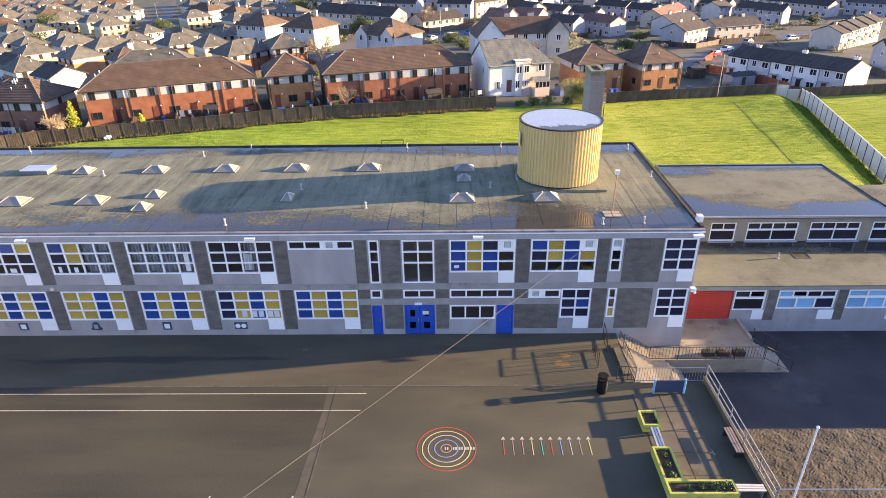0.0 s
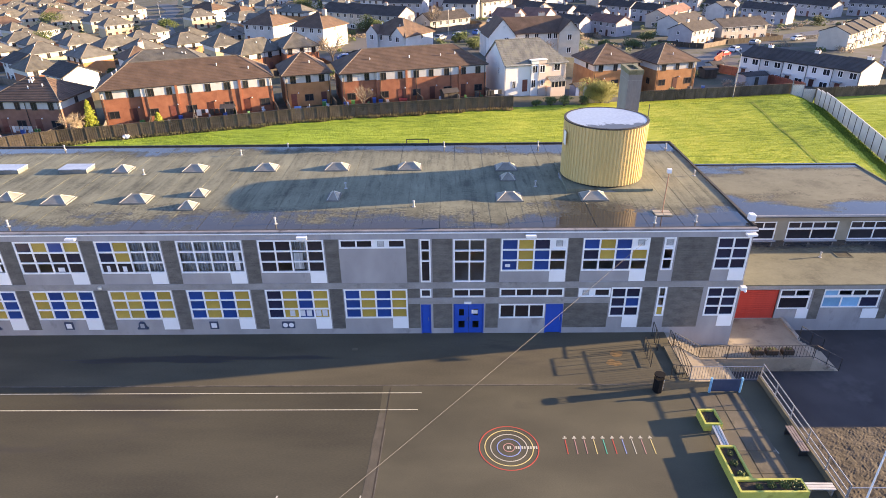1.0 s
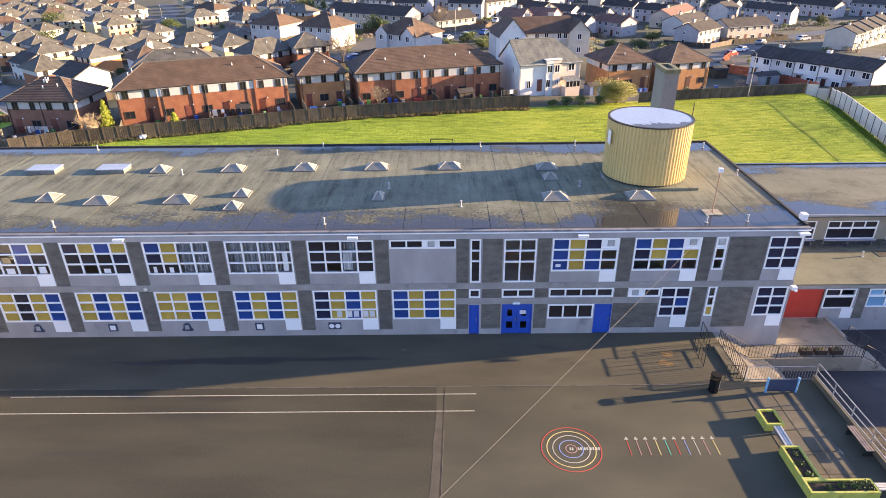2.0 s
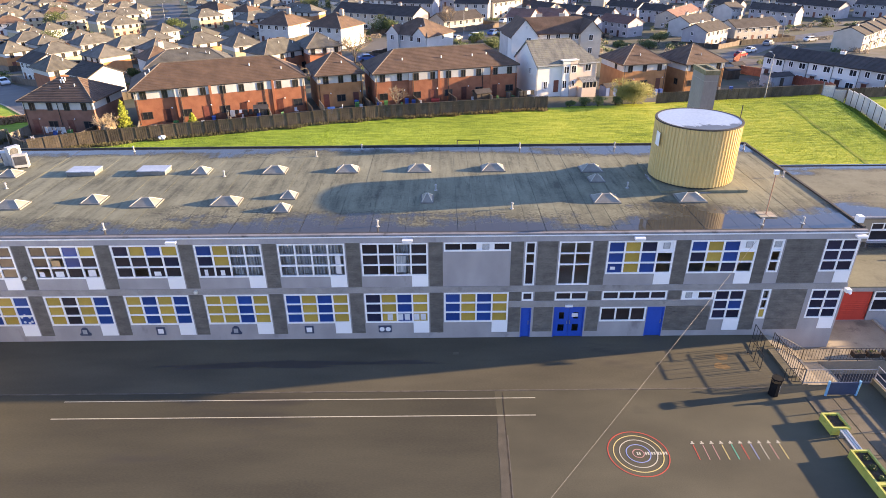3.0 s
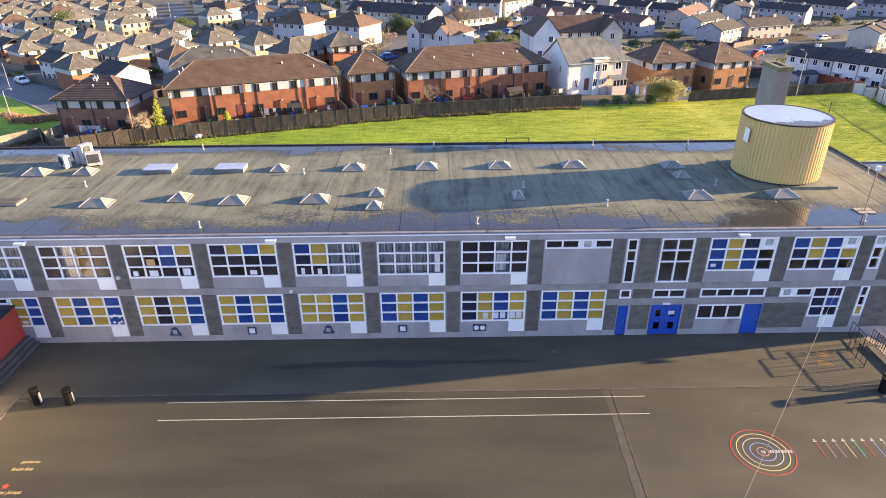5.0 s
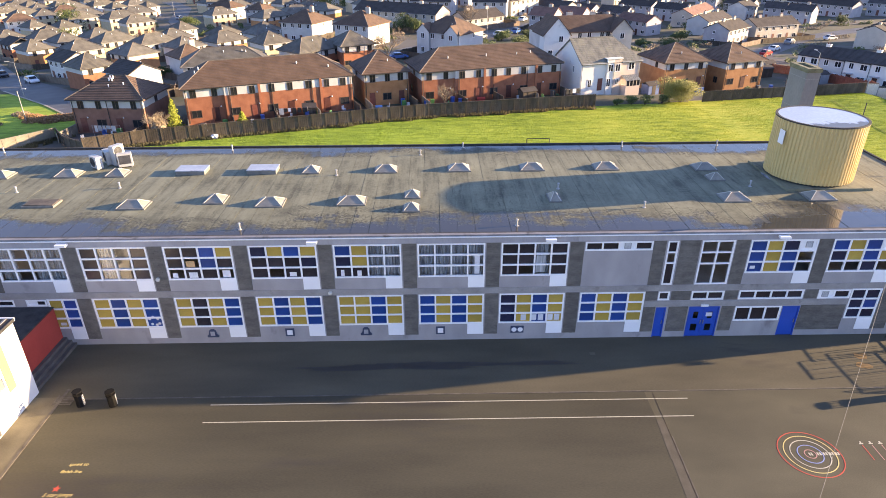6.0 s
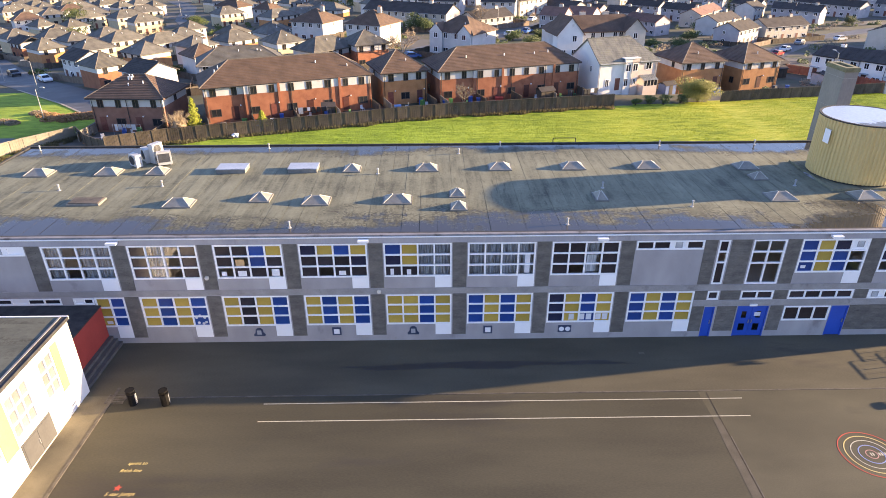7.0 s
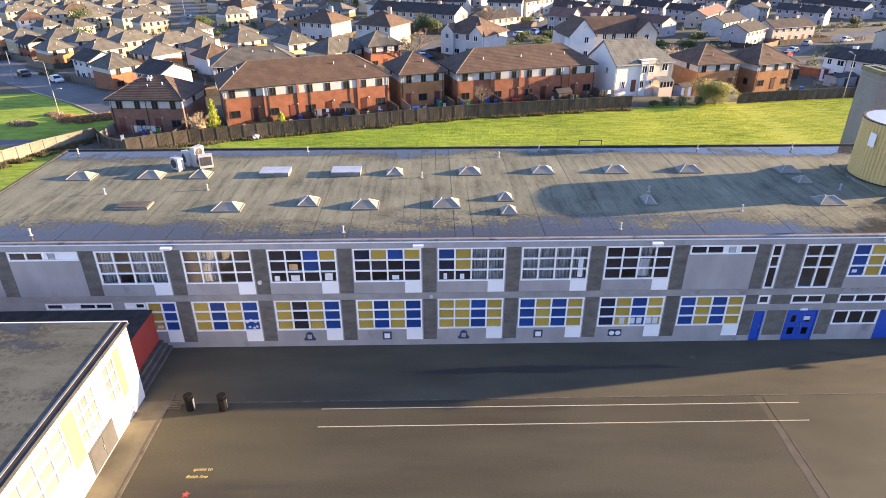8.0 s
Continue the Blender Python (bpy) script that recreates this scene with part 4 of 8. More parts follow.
# mast on a slab, vents, pipes
mast = thing("roof_mast", "thin rusty mast on a slab base", "mast", 10.83, 2.1, RZ - 0.02)
bm = bmesh.new()
for a in (-0.5, 0.02):
    for b in (-0.4, 0.02):
        box(bm, a, a + 0.48, b, b + 0.38, 0, 0.07)
part("base_slab", bm, M_STEP, mast, "four concrete slabs")
bm = bmesh.new()
tube(bm, (0, 0, 0.07), (0.05, 0.05, 2.65), 0.035)
part("pole", bm, mat("rusty_pole", (0.3, 0.16, 0.1), (0.42, 0.26, 0.18), 4, 0.8, 0.2, 16), mast)
bm = bmesh.new()
box(bm, -0.07, 0.17, -0.05, 0.15, 2.6, 2.85)
part("head", bm, M_LIGHTBOX, mast)
bm = bmesh.new()
tube(bm, (0, 0, 0), (0, 0, 0.34), 0.05)
tube(bm, (0, 0, 0.34), (0, 0, 0.43), 0.075)
tube(bm, (0, 0, 0), (0, 0, 0.03), 0.12)
vent = to_mesh("roof_vent", bm, M_GREYP)
for x, y in ((9.99, 0.75), (12.44, 0.87), (-4.35, 3.4), (-9.1, 6.6), (3.7, 6.7), (-28.5, 0.9), (-46.2, 0.9), (-15.0, 15.4), (-33.0, 15.4), (-2.5, 15.4), (5.0, 15.4), (14.9, 14.6),
             (15.0, 8.5), (-38.3, 7.6), (-24.1, 9.6), (-44.8, 7.0), (-18.3, 13.8), (-12.5, 1.0), (-50.6, 15.3)):
    tagged(put("roof_vent", vent, None, x, y, RZ - 0.02), "small grey vent pipe on the roof", "vent pipe", "roof vent pipes")
hatch = thing("roof_hatch", "low brown felt-covered hatch base", "hatch", -42.0, 4.9, RZ - 0.02)
bm = bmesh.new()
box(bm, -1.0, 1.0, -0.55, 0.55, 0, 0.14)
part("frame_body", bm, M_SKYLD, hatch)
bm = bmesh.new()
box(bm, -0.92, 0.92, -0.47, 0.47, 0.14, 0.18)
part("lid", bm, mat("rusty_lid", (0.06, 0.05, 0.04), (0.13, 0.105, 0.08), 2, 0.85, 0.3, 10), hatch)


# puddles on the flat roof
def blob(name, cx, cy, rx, ry, z, material, label, category, seed, n=150, group="", wob=0.5):
    rnd = random.Random(seed)
    ph = [rnd.uniform(0, 6.28) for _ in range(6)]
    bm = bmesh.new()
    pts = []
    for k in range(n):
        a = 2 * math.pi * k / n
        r = 1 + wob * sum(math.sin(a * (i + 2) + ph[i]) / (i + 2) for i in range(6)) + wob * 0.5 * noise.noise((math.cos(a) * rx * 1.3, math.sin(a) * rx * 1.3, seed)) + wob * 0.35 * noise.noise((math.cos(a) * rx * 4, math.sin(a) * rx * 4, seed))
        pts.append((cx + math.cos(a) * rx * r, cy + math.sin(a) * ry * r, z))
    bm.faces.new([bm.verts.new(p) for p in pts])
    return solid(name, bm, material, label, category, group, "structure")




# ---- lower wing to the east ----
wing = thing("dining_wing", "low flat-roofed wing with grey walls and a red shutter", "school wing")
WX1 = 44.0
WH = [(19.9, 21.95, -0.25, 1.28), (22.8, 26.6, -0.15, 1.26), (27.4, 31.2, -0.15, 1.3), (32.0, 35.8, -0.15, 1.3), (36.6, 40.4, -0.15, 1.3), (16.9, 19.82, -1.0, 1.25)]
bm = bmesh.new()
wall_sheet(bm, 15.6, WX1, -2.2, 1.45, WH, 3.0, 0.3)
part("front_wall", bm, M_RENDER, wing)
bm = bmesh.new()
box(bm, 15.62, WX1, 2.8, 3.3, 1.45, 1.68)
part("fascia", bm, M_BAND, wing)
M_FELT2 = felt_mat("pale_mossy_felt", (0.095, 0.093, 0.062), (0.19, 0.186, 0.128), (8.9, 7.5), (19.9, 4.2), 0.56, 57.0, (0.5, 0.5, 1))
M_FELT3 = felt_mat("damp_mossy_felt", (0.085, 0.084, 0.056), (0.18, 0.177, 0.12), None, (9.4, 4.4), 0.55, 83.0, (0.5, 0.6, 1))
bm = bmesh.new()
box(bm, 15.62, WX1, 2.78, 9.3, 1.68, 1.76)
part("lower_roof", bm, M_FELT3, wing, "mossy flat felt roof")
for (a, b, c, d), top, low in zip(WH[:5], (("KD",), ("LDKK",), ("LLL",), ("LLD",), ("DDD",)), (("K",), ("LLN",), ("LLL",), ("LLL",), ("DDD",))):
    z = d - 0.38 * (d - c)
    window(wing, a, b, z, d, top, None, 3.0, bar=0.08)
    window(wing, a, b, c, z, low, None, 3.0, bar=0.08)
for a, b in ((21.3, 22.05), (25.7, 26.75), (30.3, 31.2), (34.9, 35.8)):
    bm = bmesh.new()
    box(bm, a, b, 2.97, 3.02, -1.0, -0.26)
    part("infill_panel", bm, M_WHITE, wing, "white panel under a window")
for i, (a, b) in enumerate(((22.12, 22.76), (26.75, 27.36), (31.26, 31.95))):
    bm = bmesh.new()
    box(bm, a, b, 2.97, 3.004, -1.05, 1.3)
    part("brick_pier", bm, M_PIER, wing)
# red roller shutter: slats
shutter = thing("roller_shutter", "red roller shutter over the wing's entrance", "shutter", 16.9, 3.06, -1.0)
bm = bmesh.new()
box(bm, 0, 2.9, 0, 0.06, 0, 0.068)
slat_mesh = to_mesh("slat", bm, M_RED)
for k in range(30):
    put("slat", slat_mesh, shutter, 0.01, 0.012 * (k % 2), 0.075 * k)
bm = bmesh.new()
box(bm, -0.06, 0.0, -0.05, 0.1, 0, 2.25), box(bm, 2.92, 2.98, -0.05, 0.1, 0, 2.25)
part("guide_rail", bm, M_GREYP, shutter)
# clerestory block
bm = bmesh.new()
CH = [(20.25, 22.1, 1.84, 3.3), (22.95, 26.65, 1.84, 3.3), (27.55, 31.2, 1.84, 3.3), (32.1, 35.8, 1.84, 3.3), (36.7, 40.4, 1.84, 3.3)]
M_DRYDASH = mat("buff_drydash", (0.24, 0.21, 0.155), (0.34, 0.3, 0.235), 1.0, 0.95, 0.4, 20)
wall_sheet(bm, 19.2, 43.9, 1.4, 3.75, CH, 9.3, 0.3)
box(bm, 19.2, 19.5, 9.6, 19.7, -2.2, 3.75), box(bm, 33.2, 33.5, 9.6, 19.7, -2.2, 3.75), box(bm, 19.5, 33.2, 19.4, 19.7, -2.2, 3.75)
part("clerestory_wall", bm, M_DRYDASH, wing, "buff roughcast clerestory")
for k, (a, b, c, d) in enumerate(CH):
    window(wing, a, b, 2.72, d, ("KK",) if k == 0 else ("KKKK",), None, 9.3, bar=0.07)
    window(wing, a, b, c, 2.72, ("K",) if k == 0 else ("KK",), None, 9.3, bar=0.07)
    bm = bmesh.new()
    box(bm, a - 0.1, b + 0.1, 9.1, 9.3, 1.762, 1.838)
    part("window_sill", bm, M_FASCIA, wing, "pale painted window sill")
bm = bmesh.new()
box(bm, 19.0, 33.6, 8.95, 19.9, 3.75, 3.98)
part("upper_roof", bm, M_FELT2, wing, "flat felt roof with large puddles")
bm = bmesh.new()
box(bm, 33.61, 44.0, 8.97, 15.2, 3.66, 3.86)
box(bm, 33.5, 43.9, 9.6, 15.0, 1.6, 3.66)
part("side_roof", bm, M_FELT2, wing, "slightly lower felt roof of the wing")
for e in ((19.0, 19.2, 8.95, 19.7), (19.0, 33.6, 19.7, 19.9), (33.5, 33.6, 8.95, 19.7)):
    bm = bmesh.new()
    box(bm, *e, 3.98, 4.05)
    part("roof_kerb", bm, M_FELT2, wing)
bm = bmesh.new()
box(bm, 18.95, 44.0, 8.9, 8.95, 3.84, 3.99)
part("roof_edge", bm, M_FASCIA, wing, "pale grey roof edge")
bm = bmesh.new()
box(bm, 15.62, 19.2, 9.3, 19.7, -2.2, 1.6)
box(bm, 33.52, WX1, 15.2, 19.7, -2.2, 1.6)
part("rear_block", bm, M_RENDER, wing)
drain = thing("roof_drain", "square dark drain sump in the wing roof", "roof drain", 26.0, 7.0, 1.76)
bm = bmesh.new()
box(bm, -0.5, 0.5, -0.42, 0.42, 0, 0.008)
part("sump", bm, M_MOSS, drain)
for a, b, c, d in ((-0.56, 0.56, -0.48, -0.42), (-0.56, 0.56, 0.42, 0.48), (-0.56, -0.5, -0.42, 0.42), (0.5, 0.56, -0.42, 0.42)):
    bm = bmesh.new()
    box(bm, a, b, c, d, 0, 0.03)
    part("frame_edge", bm, M_FELT3, drain)
tagged(put("roof_vent", vent, None, 24.2, 6.6, 1.75), "small white vent pipe on the wing roof", "vent pipe", "roof vent pipes")
# camera-like wall lamp and box at the corner
bm = bmesh.new()
box(bm, -0.16, 0.16, -0.3, 0.0, -0.1, 0.12)
tube(bm, (0, -0.2, -0.05), (0.12, -0.34, -0.16), 0.07)
tagged(put("security_lamp", to_mesh("security_lamp", bm, M_LIGHTBOX), None, 15.62, -0.05, 3.3), "white security lamp on the building corner", "lamp")

bm = bmesh.new()
box(bm, -0.16, 0.16, -0.2, 0.2, 0.12, 0.5)
tube(bm, (0, 0, 0), (0, 0, 0.12), 0.05)
bmesh.ops.bevel(bm, geom=[e for e in bm.edges if e.calc_length() > 0.3], offset=0.03, segments=1)
tagged(put("alarm_box", to_mesh("alarm_box", bm, M_LIGHTBOX), None, 15.62, 0.75, 7.3), "white alarm box on the roof corner", "alarm box")

# unseen block, added east of the wing so its shadow falls on the lower yard
bm = bmesh.new()
box(bm, 44.0, 60.0, -1.85, 20.0, -2.2, 4.0)
solid("east_block", bm, M_RENDER, "plain grey end block of the wing", "building", kind="structure")

# ---- west wing with the sunlit gable wall ----
west = thing("west_wing", "single-storey white wing with large windows and a flat roof", "school wing", -39.2, -4.45, 0, 90)
# local x runs towards the school block (world y), local -y faces the yard
WLEN, WDEP, WTOP = 24.0, 22.0, 4.72
WWH = [(-3.1, -1.9, 1.9, 4.2), (-5.75, -4.0, 1.9, 4.2), (-10.9, -6.75, 1.9, 4.25), (-16.5, -12.4, 1.9, 4.3), (-21.5, -17.6, 1.9, 4.3)]
bm = bmesh.new()
wall_sheet(bm, -WLEN, 0, -0.3, WTOP, WWH, 0, 0.3)
M_WWHITE = mat("white_wall_paint", (0.74, 0.72, 0.68), (0.82, 0.8, 0.76), 0.6, 0.85, 0.15, 16, stain=(0.62, 0.6, 0.55), stain_scale=0.6, stain_at=0.64)
part("wall", bm, M_WWHITE, west, "white painted wall")
for e in ((-0.3, 0, 0.3, WDEP), (-WLEN, -WLEN + 0.3, 0.3, WDEP), (-WLEN + 0.3, -0.3, WDEP - 0.3, WDEP)):
    bm = bmesh.new()
    box(bm, *e, -0.3, WTOP)
    part("end_wall", bm, M_WWHITE, west)
for (a, b, c, d), rows in zip(WWH, (("PP", "PP", "PP"), ("PPP", "PPP", "PPP"), ("PPPP", "PPPP", "PPPP"), ("PPPP", "PGPP", "PPPP"), ("PPPP", "PPGP", "PPPP"))):
    window(west, a, b, c, d, rows, None, 0.0, bar=0.085)
M_CREAMP = mat("pale_yellow_panel", (0.3, 0.24, 0.115), (0.35, 0.285, 0.14), 0.8, 0.8, 0.1, 10)
for a, b in ((-1.85, -1.3), (-6.7, -5.8), (-12.3, -11.0)):
    bm = bmesh.new()
    box(bm, a, b, -0.03, 0.0, 1.55, 4.3)
    part("panel", bm, M_CREAMP, west, "pale yellow wall panel")
bm = bmesh.new()
box(bm, -5.7, -3.35, -0.04, 0.0, 0.1, 1.55)
box(bm, -5.62, -4.55, -0.055, -0.04, 0.18, 1.47), box(bm, -4.5, -3.43, -0.055, -0.04, 0.18, 1.47)
st = part("store_door", bm, mat("dull_grey_door_paint", (0.06, 0.06, 0.062), (0.085, 0.085, 0.088), 0.8, 0.6, 0.08, 9), west, "low grey double store door")
bm = bmesh.new()
box(bm, -4.62, -4.56, -0.09, -0.055, 0.7, 1.0)
part("handle", bm, M_METAL, st)
bm = bmesh.new()
box(bm, -WLEN - 0.1, 0.1, -0.1, WDEP, WTOP, WTOP + 0.12)
part("roof", bm, M_WFELT, west, "flat grey felt roof with pale streaks")
bm = bmesh.new()
box(bm, 0.04, 0.12, -0.1, WDEP, WTOP - 0.03, WTOP + 0.15)
part("roof_edge", bm, M_WHITE, west, "white roof edge")
bm = bmesh.new()
box(bm, -WLEN - 0.12, 0.02, -0.13, -0.09, WTOP - 0.02, WTOP + 0.16)
box(bm, -WLEN - 0.1, 0.0, -0.09, 0.2, WTOP + 0.12, WTOP + 0.135)
part("gutter", bm, M_FELT_EDGE, west, "dark gutter behind the roof edge")
bm = bmesh.new()
box(bm, -WLEN - 0.1, 0.0, 0.2, 0.3, WTOP + 0.12, WTOP + 0.17)
part("gutter_kerb", bm, M_KERBFELT, west, "pale kerb beside the gutter")
bl = thing("flat_roof_light", "low pale roof light on the west wing", "skylight", -46.3, -7.2, 4.84, group="wing roof lights")
bm = bmesh.new()
box(bm, -1.2, 1.2, -0.9, 0.9, 0, 0.3)
part("curb", bm, M_SKYLD, bl)
bm = bmesh.new()
box(bm, -1.1, 1.1, -0.8, 0.8, 0.3, 0.4)
part("glazing", bm, M_SKYL, bl)

M_STEPD = mat("dark_worn_steps", (0.07, 0.064, 0.06), (0.12, 0.11, 0.1), 1.4, 0.9, 0.3, 12)
# link between the wing and the school: red wall, three steps
link = thing("link_corridor", "low link corridor with a red wall and dark roof", "corridor")
bm = bmesh.new()
box(bm, -40.15, -40.0, -4.15, -0.04, 0.0, 2.7)
part("wall", bm, mat("dull_red_wall_paint", (0.33, 0.04, 0.03), (0.42, 0.055, 0.04), 0.7, 0.7, 0.15, 9, stain=(0.25, 0.035, 0.028), stain_scale=0.8, stain_at=0.6), link, "red painted wall")
bm = bmesh.new()
box(bm, -55.0, -39.95, -4.43, -0.05, 2.7, 2.78)
part("roof", bm, M_FELT_EDGE, link, "dark wet felt roof")
bm = bmesh.new()
for k in range(3):
    box(bm, -40.0, -39.28 - 0.24 * k, -4.4, -0.04, 0.2 * k, 0.2 * (k + 1))
stp = solid("entrance_steps", bm, M_STEPD, "three concrete steps beside the red wall", "steps", kind="structure")
bm = bmesh.new()
for k in range(3):
    box(bm, -39.31 - 0.24 * k, -39.27 - 0.24 * k, -4.4, -0.04, 0.2 * (k + 1) - 0.03, 0.2 * (k + 1) + 0.004)
part("nosing", bm, M_CHANNEL, stp, "pale step nosing")

# pavement strip along the west wing
bm = bmesh.new()
box(bm, -39.2, -37.75, -28.5, -4.9, -0.1, 0.012)
solid("pavement", bm, M_PAVE, "brown asphalt strip along the white wing", "pavement", kind="structure")
bm = bmesh.new()
k = 0
y = -28.5
while y < -4.9:
    box(bm, -37.75, -37.6, y, y + 0.88, -0.1, 0.03)
    y += 0.9
solid("kerb", bm, M_CHANNEL, "flush concrete kerb edging", "kerb", kind="structure")


# ---- school yard ----
def flat_strip(name, x0, y0, x1, y1, w, material, label, category="line marking", z=0.006, group="", kind=""):
    d = Vector((x1 - x0, y1 - y0, 0))
    n = Vector((-d.y, d.x, 0)).normalized() * w / 2
    a, b = Vector((x0, y0, 0)), Vector((x1, y1, 0))
    bm = bmesh.new()
    lo = [bm.verts.new((*p.xy, z - 0.004)) for p in (a - n, b - n, b + n, a + n)]
    hi = [bm.verts.new((*p.xy, z)) for p in (a - n, b - n, b + n, a + n)]
    bm.faces.new(hi)
    for k in range(4):
        bm.faces.new((lo[k], lo[(k + 1) % 4], hi[(k + 1) % 4], hi[k]))
    return solid(name, bm, material, label, category, group, kind)


flat_strip("track_line", -29.4, -5.68, -3.72, -5.7, 0.055, M_LINE_W, "worn white painted running line on asphalt", group="running lines")
flat_strip("track_line", -29.4, -7.02, -3.88, -7.06, 0.055, M_LINE_W, "worn white painted running line on asphalt", group="running lines")
for x in (-10.15, -6.35):
    flat_strip("track_line", x, -13.6, x + 0.12, -12.75, 0.07, M_LINE_W, "short white tick on asphalt", group="short ticks")
x = -37.6
bm = bmesh.new()
rnd = random.Random(3)
while x < 8.8:
    w = rnd.uniform(0.85, 0.95)
    box(bm, x, x + w - 0.015, -5.1 + rnd.uniform(-0.012, 0.012), -5.02, -0.08, 0.012 + rnd.uniform(0, 0.006))
    x += w
solid("drain_edging", bm, M_CHANNEL, "long line of flush edging stones in the asphalt", "edging", kind="structure")
# long patched trench in the asphalt
bm = bmesh.new()
pts = [(-5.7, -7.3), (-5.82, -10.0), (-5.93, -13.0), (-6.1, -17.0)]
for (xa, ya), (xb, yb) in zip(pts, pts[1:]):
    poly(bm, ((xa - 0.22, ya, 0.004), (xb - 0.26, yb, 0.004), (xb + 0.24, yb, 0.004), (xa + 0.18, ya, 0.004)))
bmesh.ops.remove_doubles(bm, verts=bm.verts, dist=1e-3)
solid("asphalt_patch", bm, mat("trench_patch", (0.07, 0.06, 0.043), (0.105, 0.091, 0.067), 1.5, 0.9, 0.4, 16), "paler patched trench in the asphalt", "patch", kind="structure")
flat_strip("asphalt_seam", -5.46, -5.2, -5.85, -17.2, 0.045, M_SOIL, "dark open joint in the asphalt", "joint", group="asphalt joints")
flat_strip("asphalt_seam", -5.50, -8.5, -5.78, -17, 0.05, M_CHANNEL, "pale sealed joint in the asphalt", "joint", group="asphalt joints")
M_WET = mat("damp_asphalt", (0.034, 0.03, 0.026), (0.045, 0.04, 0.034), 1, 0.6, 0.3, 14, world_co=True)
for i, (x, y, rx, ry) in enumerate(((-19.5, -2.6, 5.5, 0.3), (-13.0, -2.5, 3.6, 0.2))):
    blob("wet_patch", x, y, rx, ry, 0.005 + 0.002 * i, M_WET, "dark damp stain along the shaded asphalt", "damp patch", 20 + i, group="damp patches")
cover = thing("manhole_cover", "small pale inspection cover in the asphalt", "drain cover", -7.95, -1.65, 0.004)
bm = bmesh.new()
box(bm, -0.16, 0.16, -0.12, 0.12, 0, 0.01)
part("lid", bm, M_PAVE, cover)
grate = thing("drain_grate", "square metal drain grate beside the kerb", "drain cover", -37.45, -5.15, 0.004)
bm = bmesh.new()
for k in range(6):
    bm = bmesh.new()
    box(bm, -0.45, 0.45, -0.35 + 0.13 * k, -0.29 + 0.13 * k, 0, 0.03)
    part("grate_bar", bm, M_CHANNEL, grate)
for a in (-0.5, 0.45):
    bm = bmesh.new()
    box(bm, a, a + 0.05, -0.38, 0.4, 0, 0.03)
    part("side_bar", bm, M_CHANNEL, grate)


M_ORANGE = mat("faded_orange_paint", (0.13, 0.08, 0.032), (0.22, 0.13, 0.05), 4, 0.9, 0.2, 20)


def ring_mark(cx, cy, r, w, material, parent):
    bm = bmesh.new()
    n = 72
    vs = []
    for k in range(n):
        a = 2 * math.pi * k / n
        vs.append([bm.verts.new((math.cos(a) * q, math.sin(a) * q, z)) for q, z in ((r - w / 2, 0.0), (r - w / 2, 0.005), (r + w / 2, 0.005), (r + w / 2, 0.0))])
    for k in range(n):
        for j in range(3):
            bm.faces.new((vs[k][j], vs[k][j + 1], vs[(k + 1) % n][j + 1], vs[(k + 1) % n][j]))
    part("ring", bm, material, parent)


target = thing("target_marking", "painted playground target of red, yellow, white and blue rings", "ground marking", 0.75, -9.83, 0.003)
for r, c in ((1.46, "r"), (1.19, "y"), (0.9, "w"), (0.58, "b"), (0.27, "p")):
    ring_mark(0, 0, r, 0.045, M_LINE[c], target)
bm = bmesh.new()
for dx in (-0.08, 0.03):
    box(bm, dx, dx + 0.07, -0.09, 0.09, 0, 0.005)
part("numeral_bar", bm, M_LINE_W, target)
for r in (0.42, 0.72, 1.02, 1.3):
    for dx in (-0.1, 0.02):
        bm = bmesh.new()
        box(bm, r + dx, r + dx + 0.08, -0.09, 0.09, 0.0005, 0.0055)
        part("numeral_bar", bm, M_LINE_W, target)
for k, c in enumerate("rppygrbwpy"):
    xx = 3.6 + 0.475 * k
    t = thing("jump_mark", "short coloured stripe with a white numeral bar", "ground marking", xx, -9.3, 0.003, group="numbered stripes")
    bm = bmesh.new()
    poly(bm, ((-0.02, -0.98, 0.004), (0.02, -0.98, 0.004), (0.02, 0, 0.004), (-0.02, 0, 0.004)))
    part("stripe", bm, M_LINE[c], t)
    bm = bmesh.new()
    box(bm, -0.1, 0.1, 0.06, 0.13, 0, 0.005), box(bm, -0.03, 0.05, 0.13, 0.24, 0, 0.005)
    part("numeral_bar", bm, M_LINE_W, t)
# writing on the asphalt
def ground_text(body, x, y, size):
    cu = bpy.data.curves.new("lettering", "FONT")
    cu.body, cu.size, cu.shear, cu.extrude = body, size, 0.3, 0.002
    cu.materials.append(M_LINE["y"])
    ob = new("painted_lettering", cu)
    ob.location = (x, y, 0.005)
    tagged(ob, "pale yellow words painted on the asphalt", "ground marking", "painted words")


ground_text("sprint to", -34.85, -9.82, 0.26)
ground_text("finish line", -35.05, -10.27, 0.27)
ground_text("5 star Jumps", -35.14, -11.64, 0.27)
bm = bmesh.new()
vs = []
for k in range(10):
    a = math.pi / 2 + math.pi * k / 5
    r = 0.2 if k % 2 == 0 else 0.085
    vs.append((-34.7 + math.cos(a) * r, -11.2 + math.sin(a) * r))
prism(bm, vs, 0.001, 0.006)
solid("painted_star", bm, M_LINE["r"], "small red star painted on the asphalt", "ground marking")


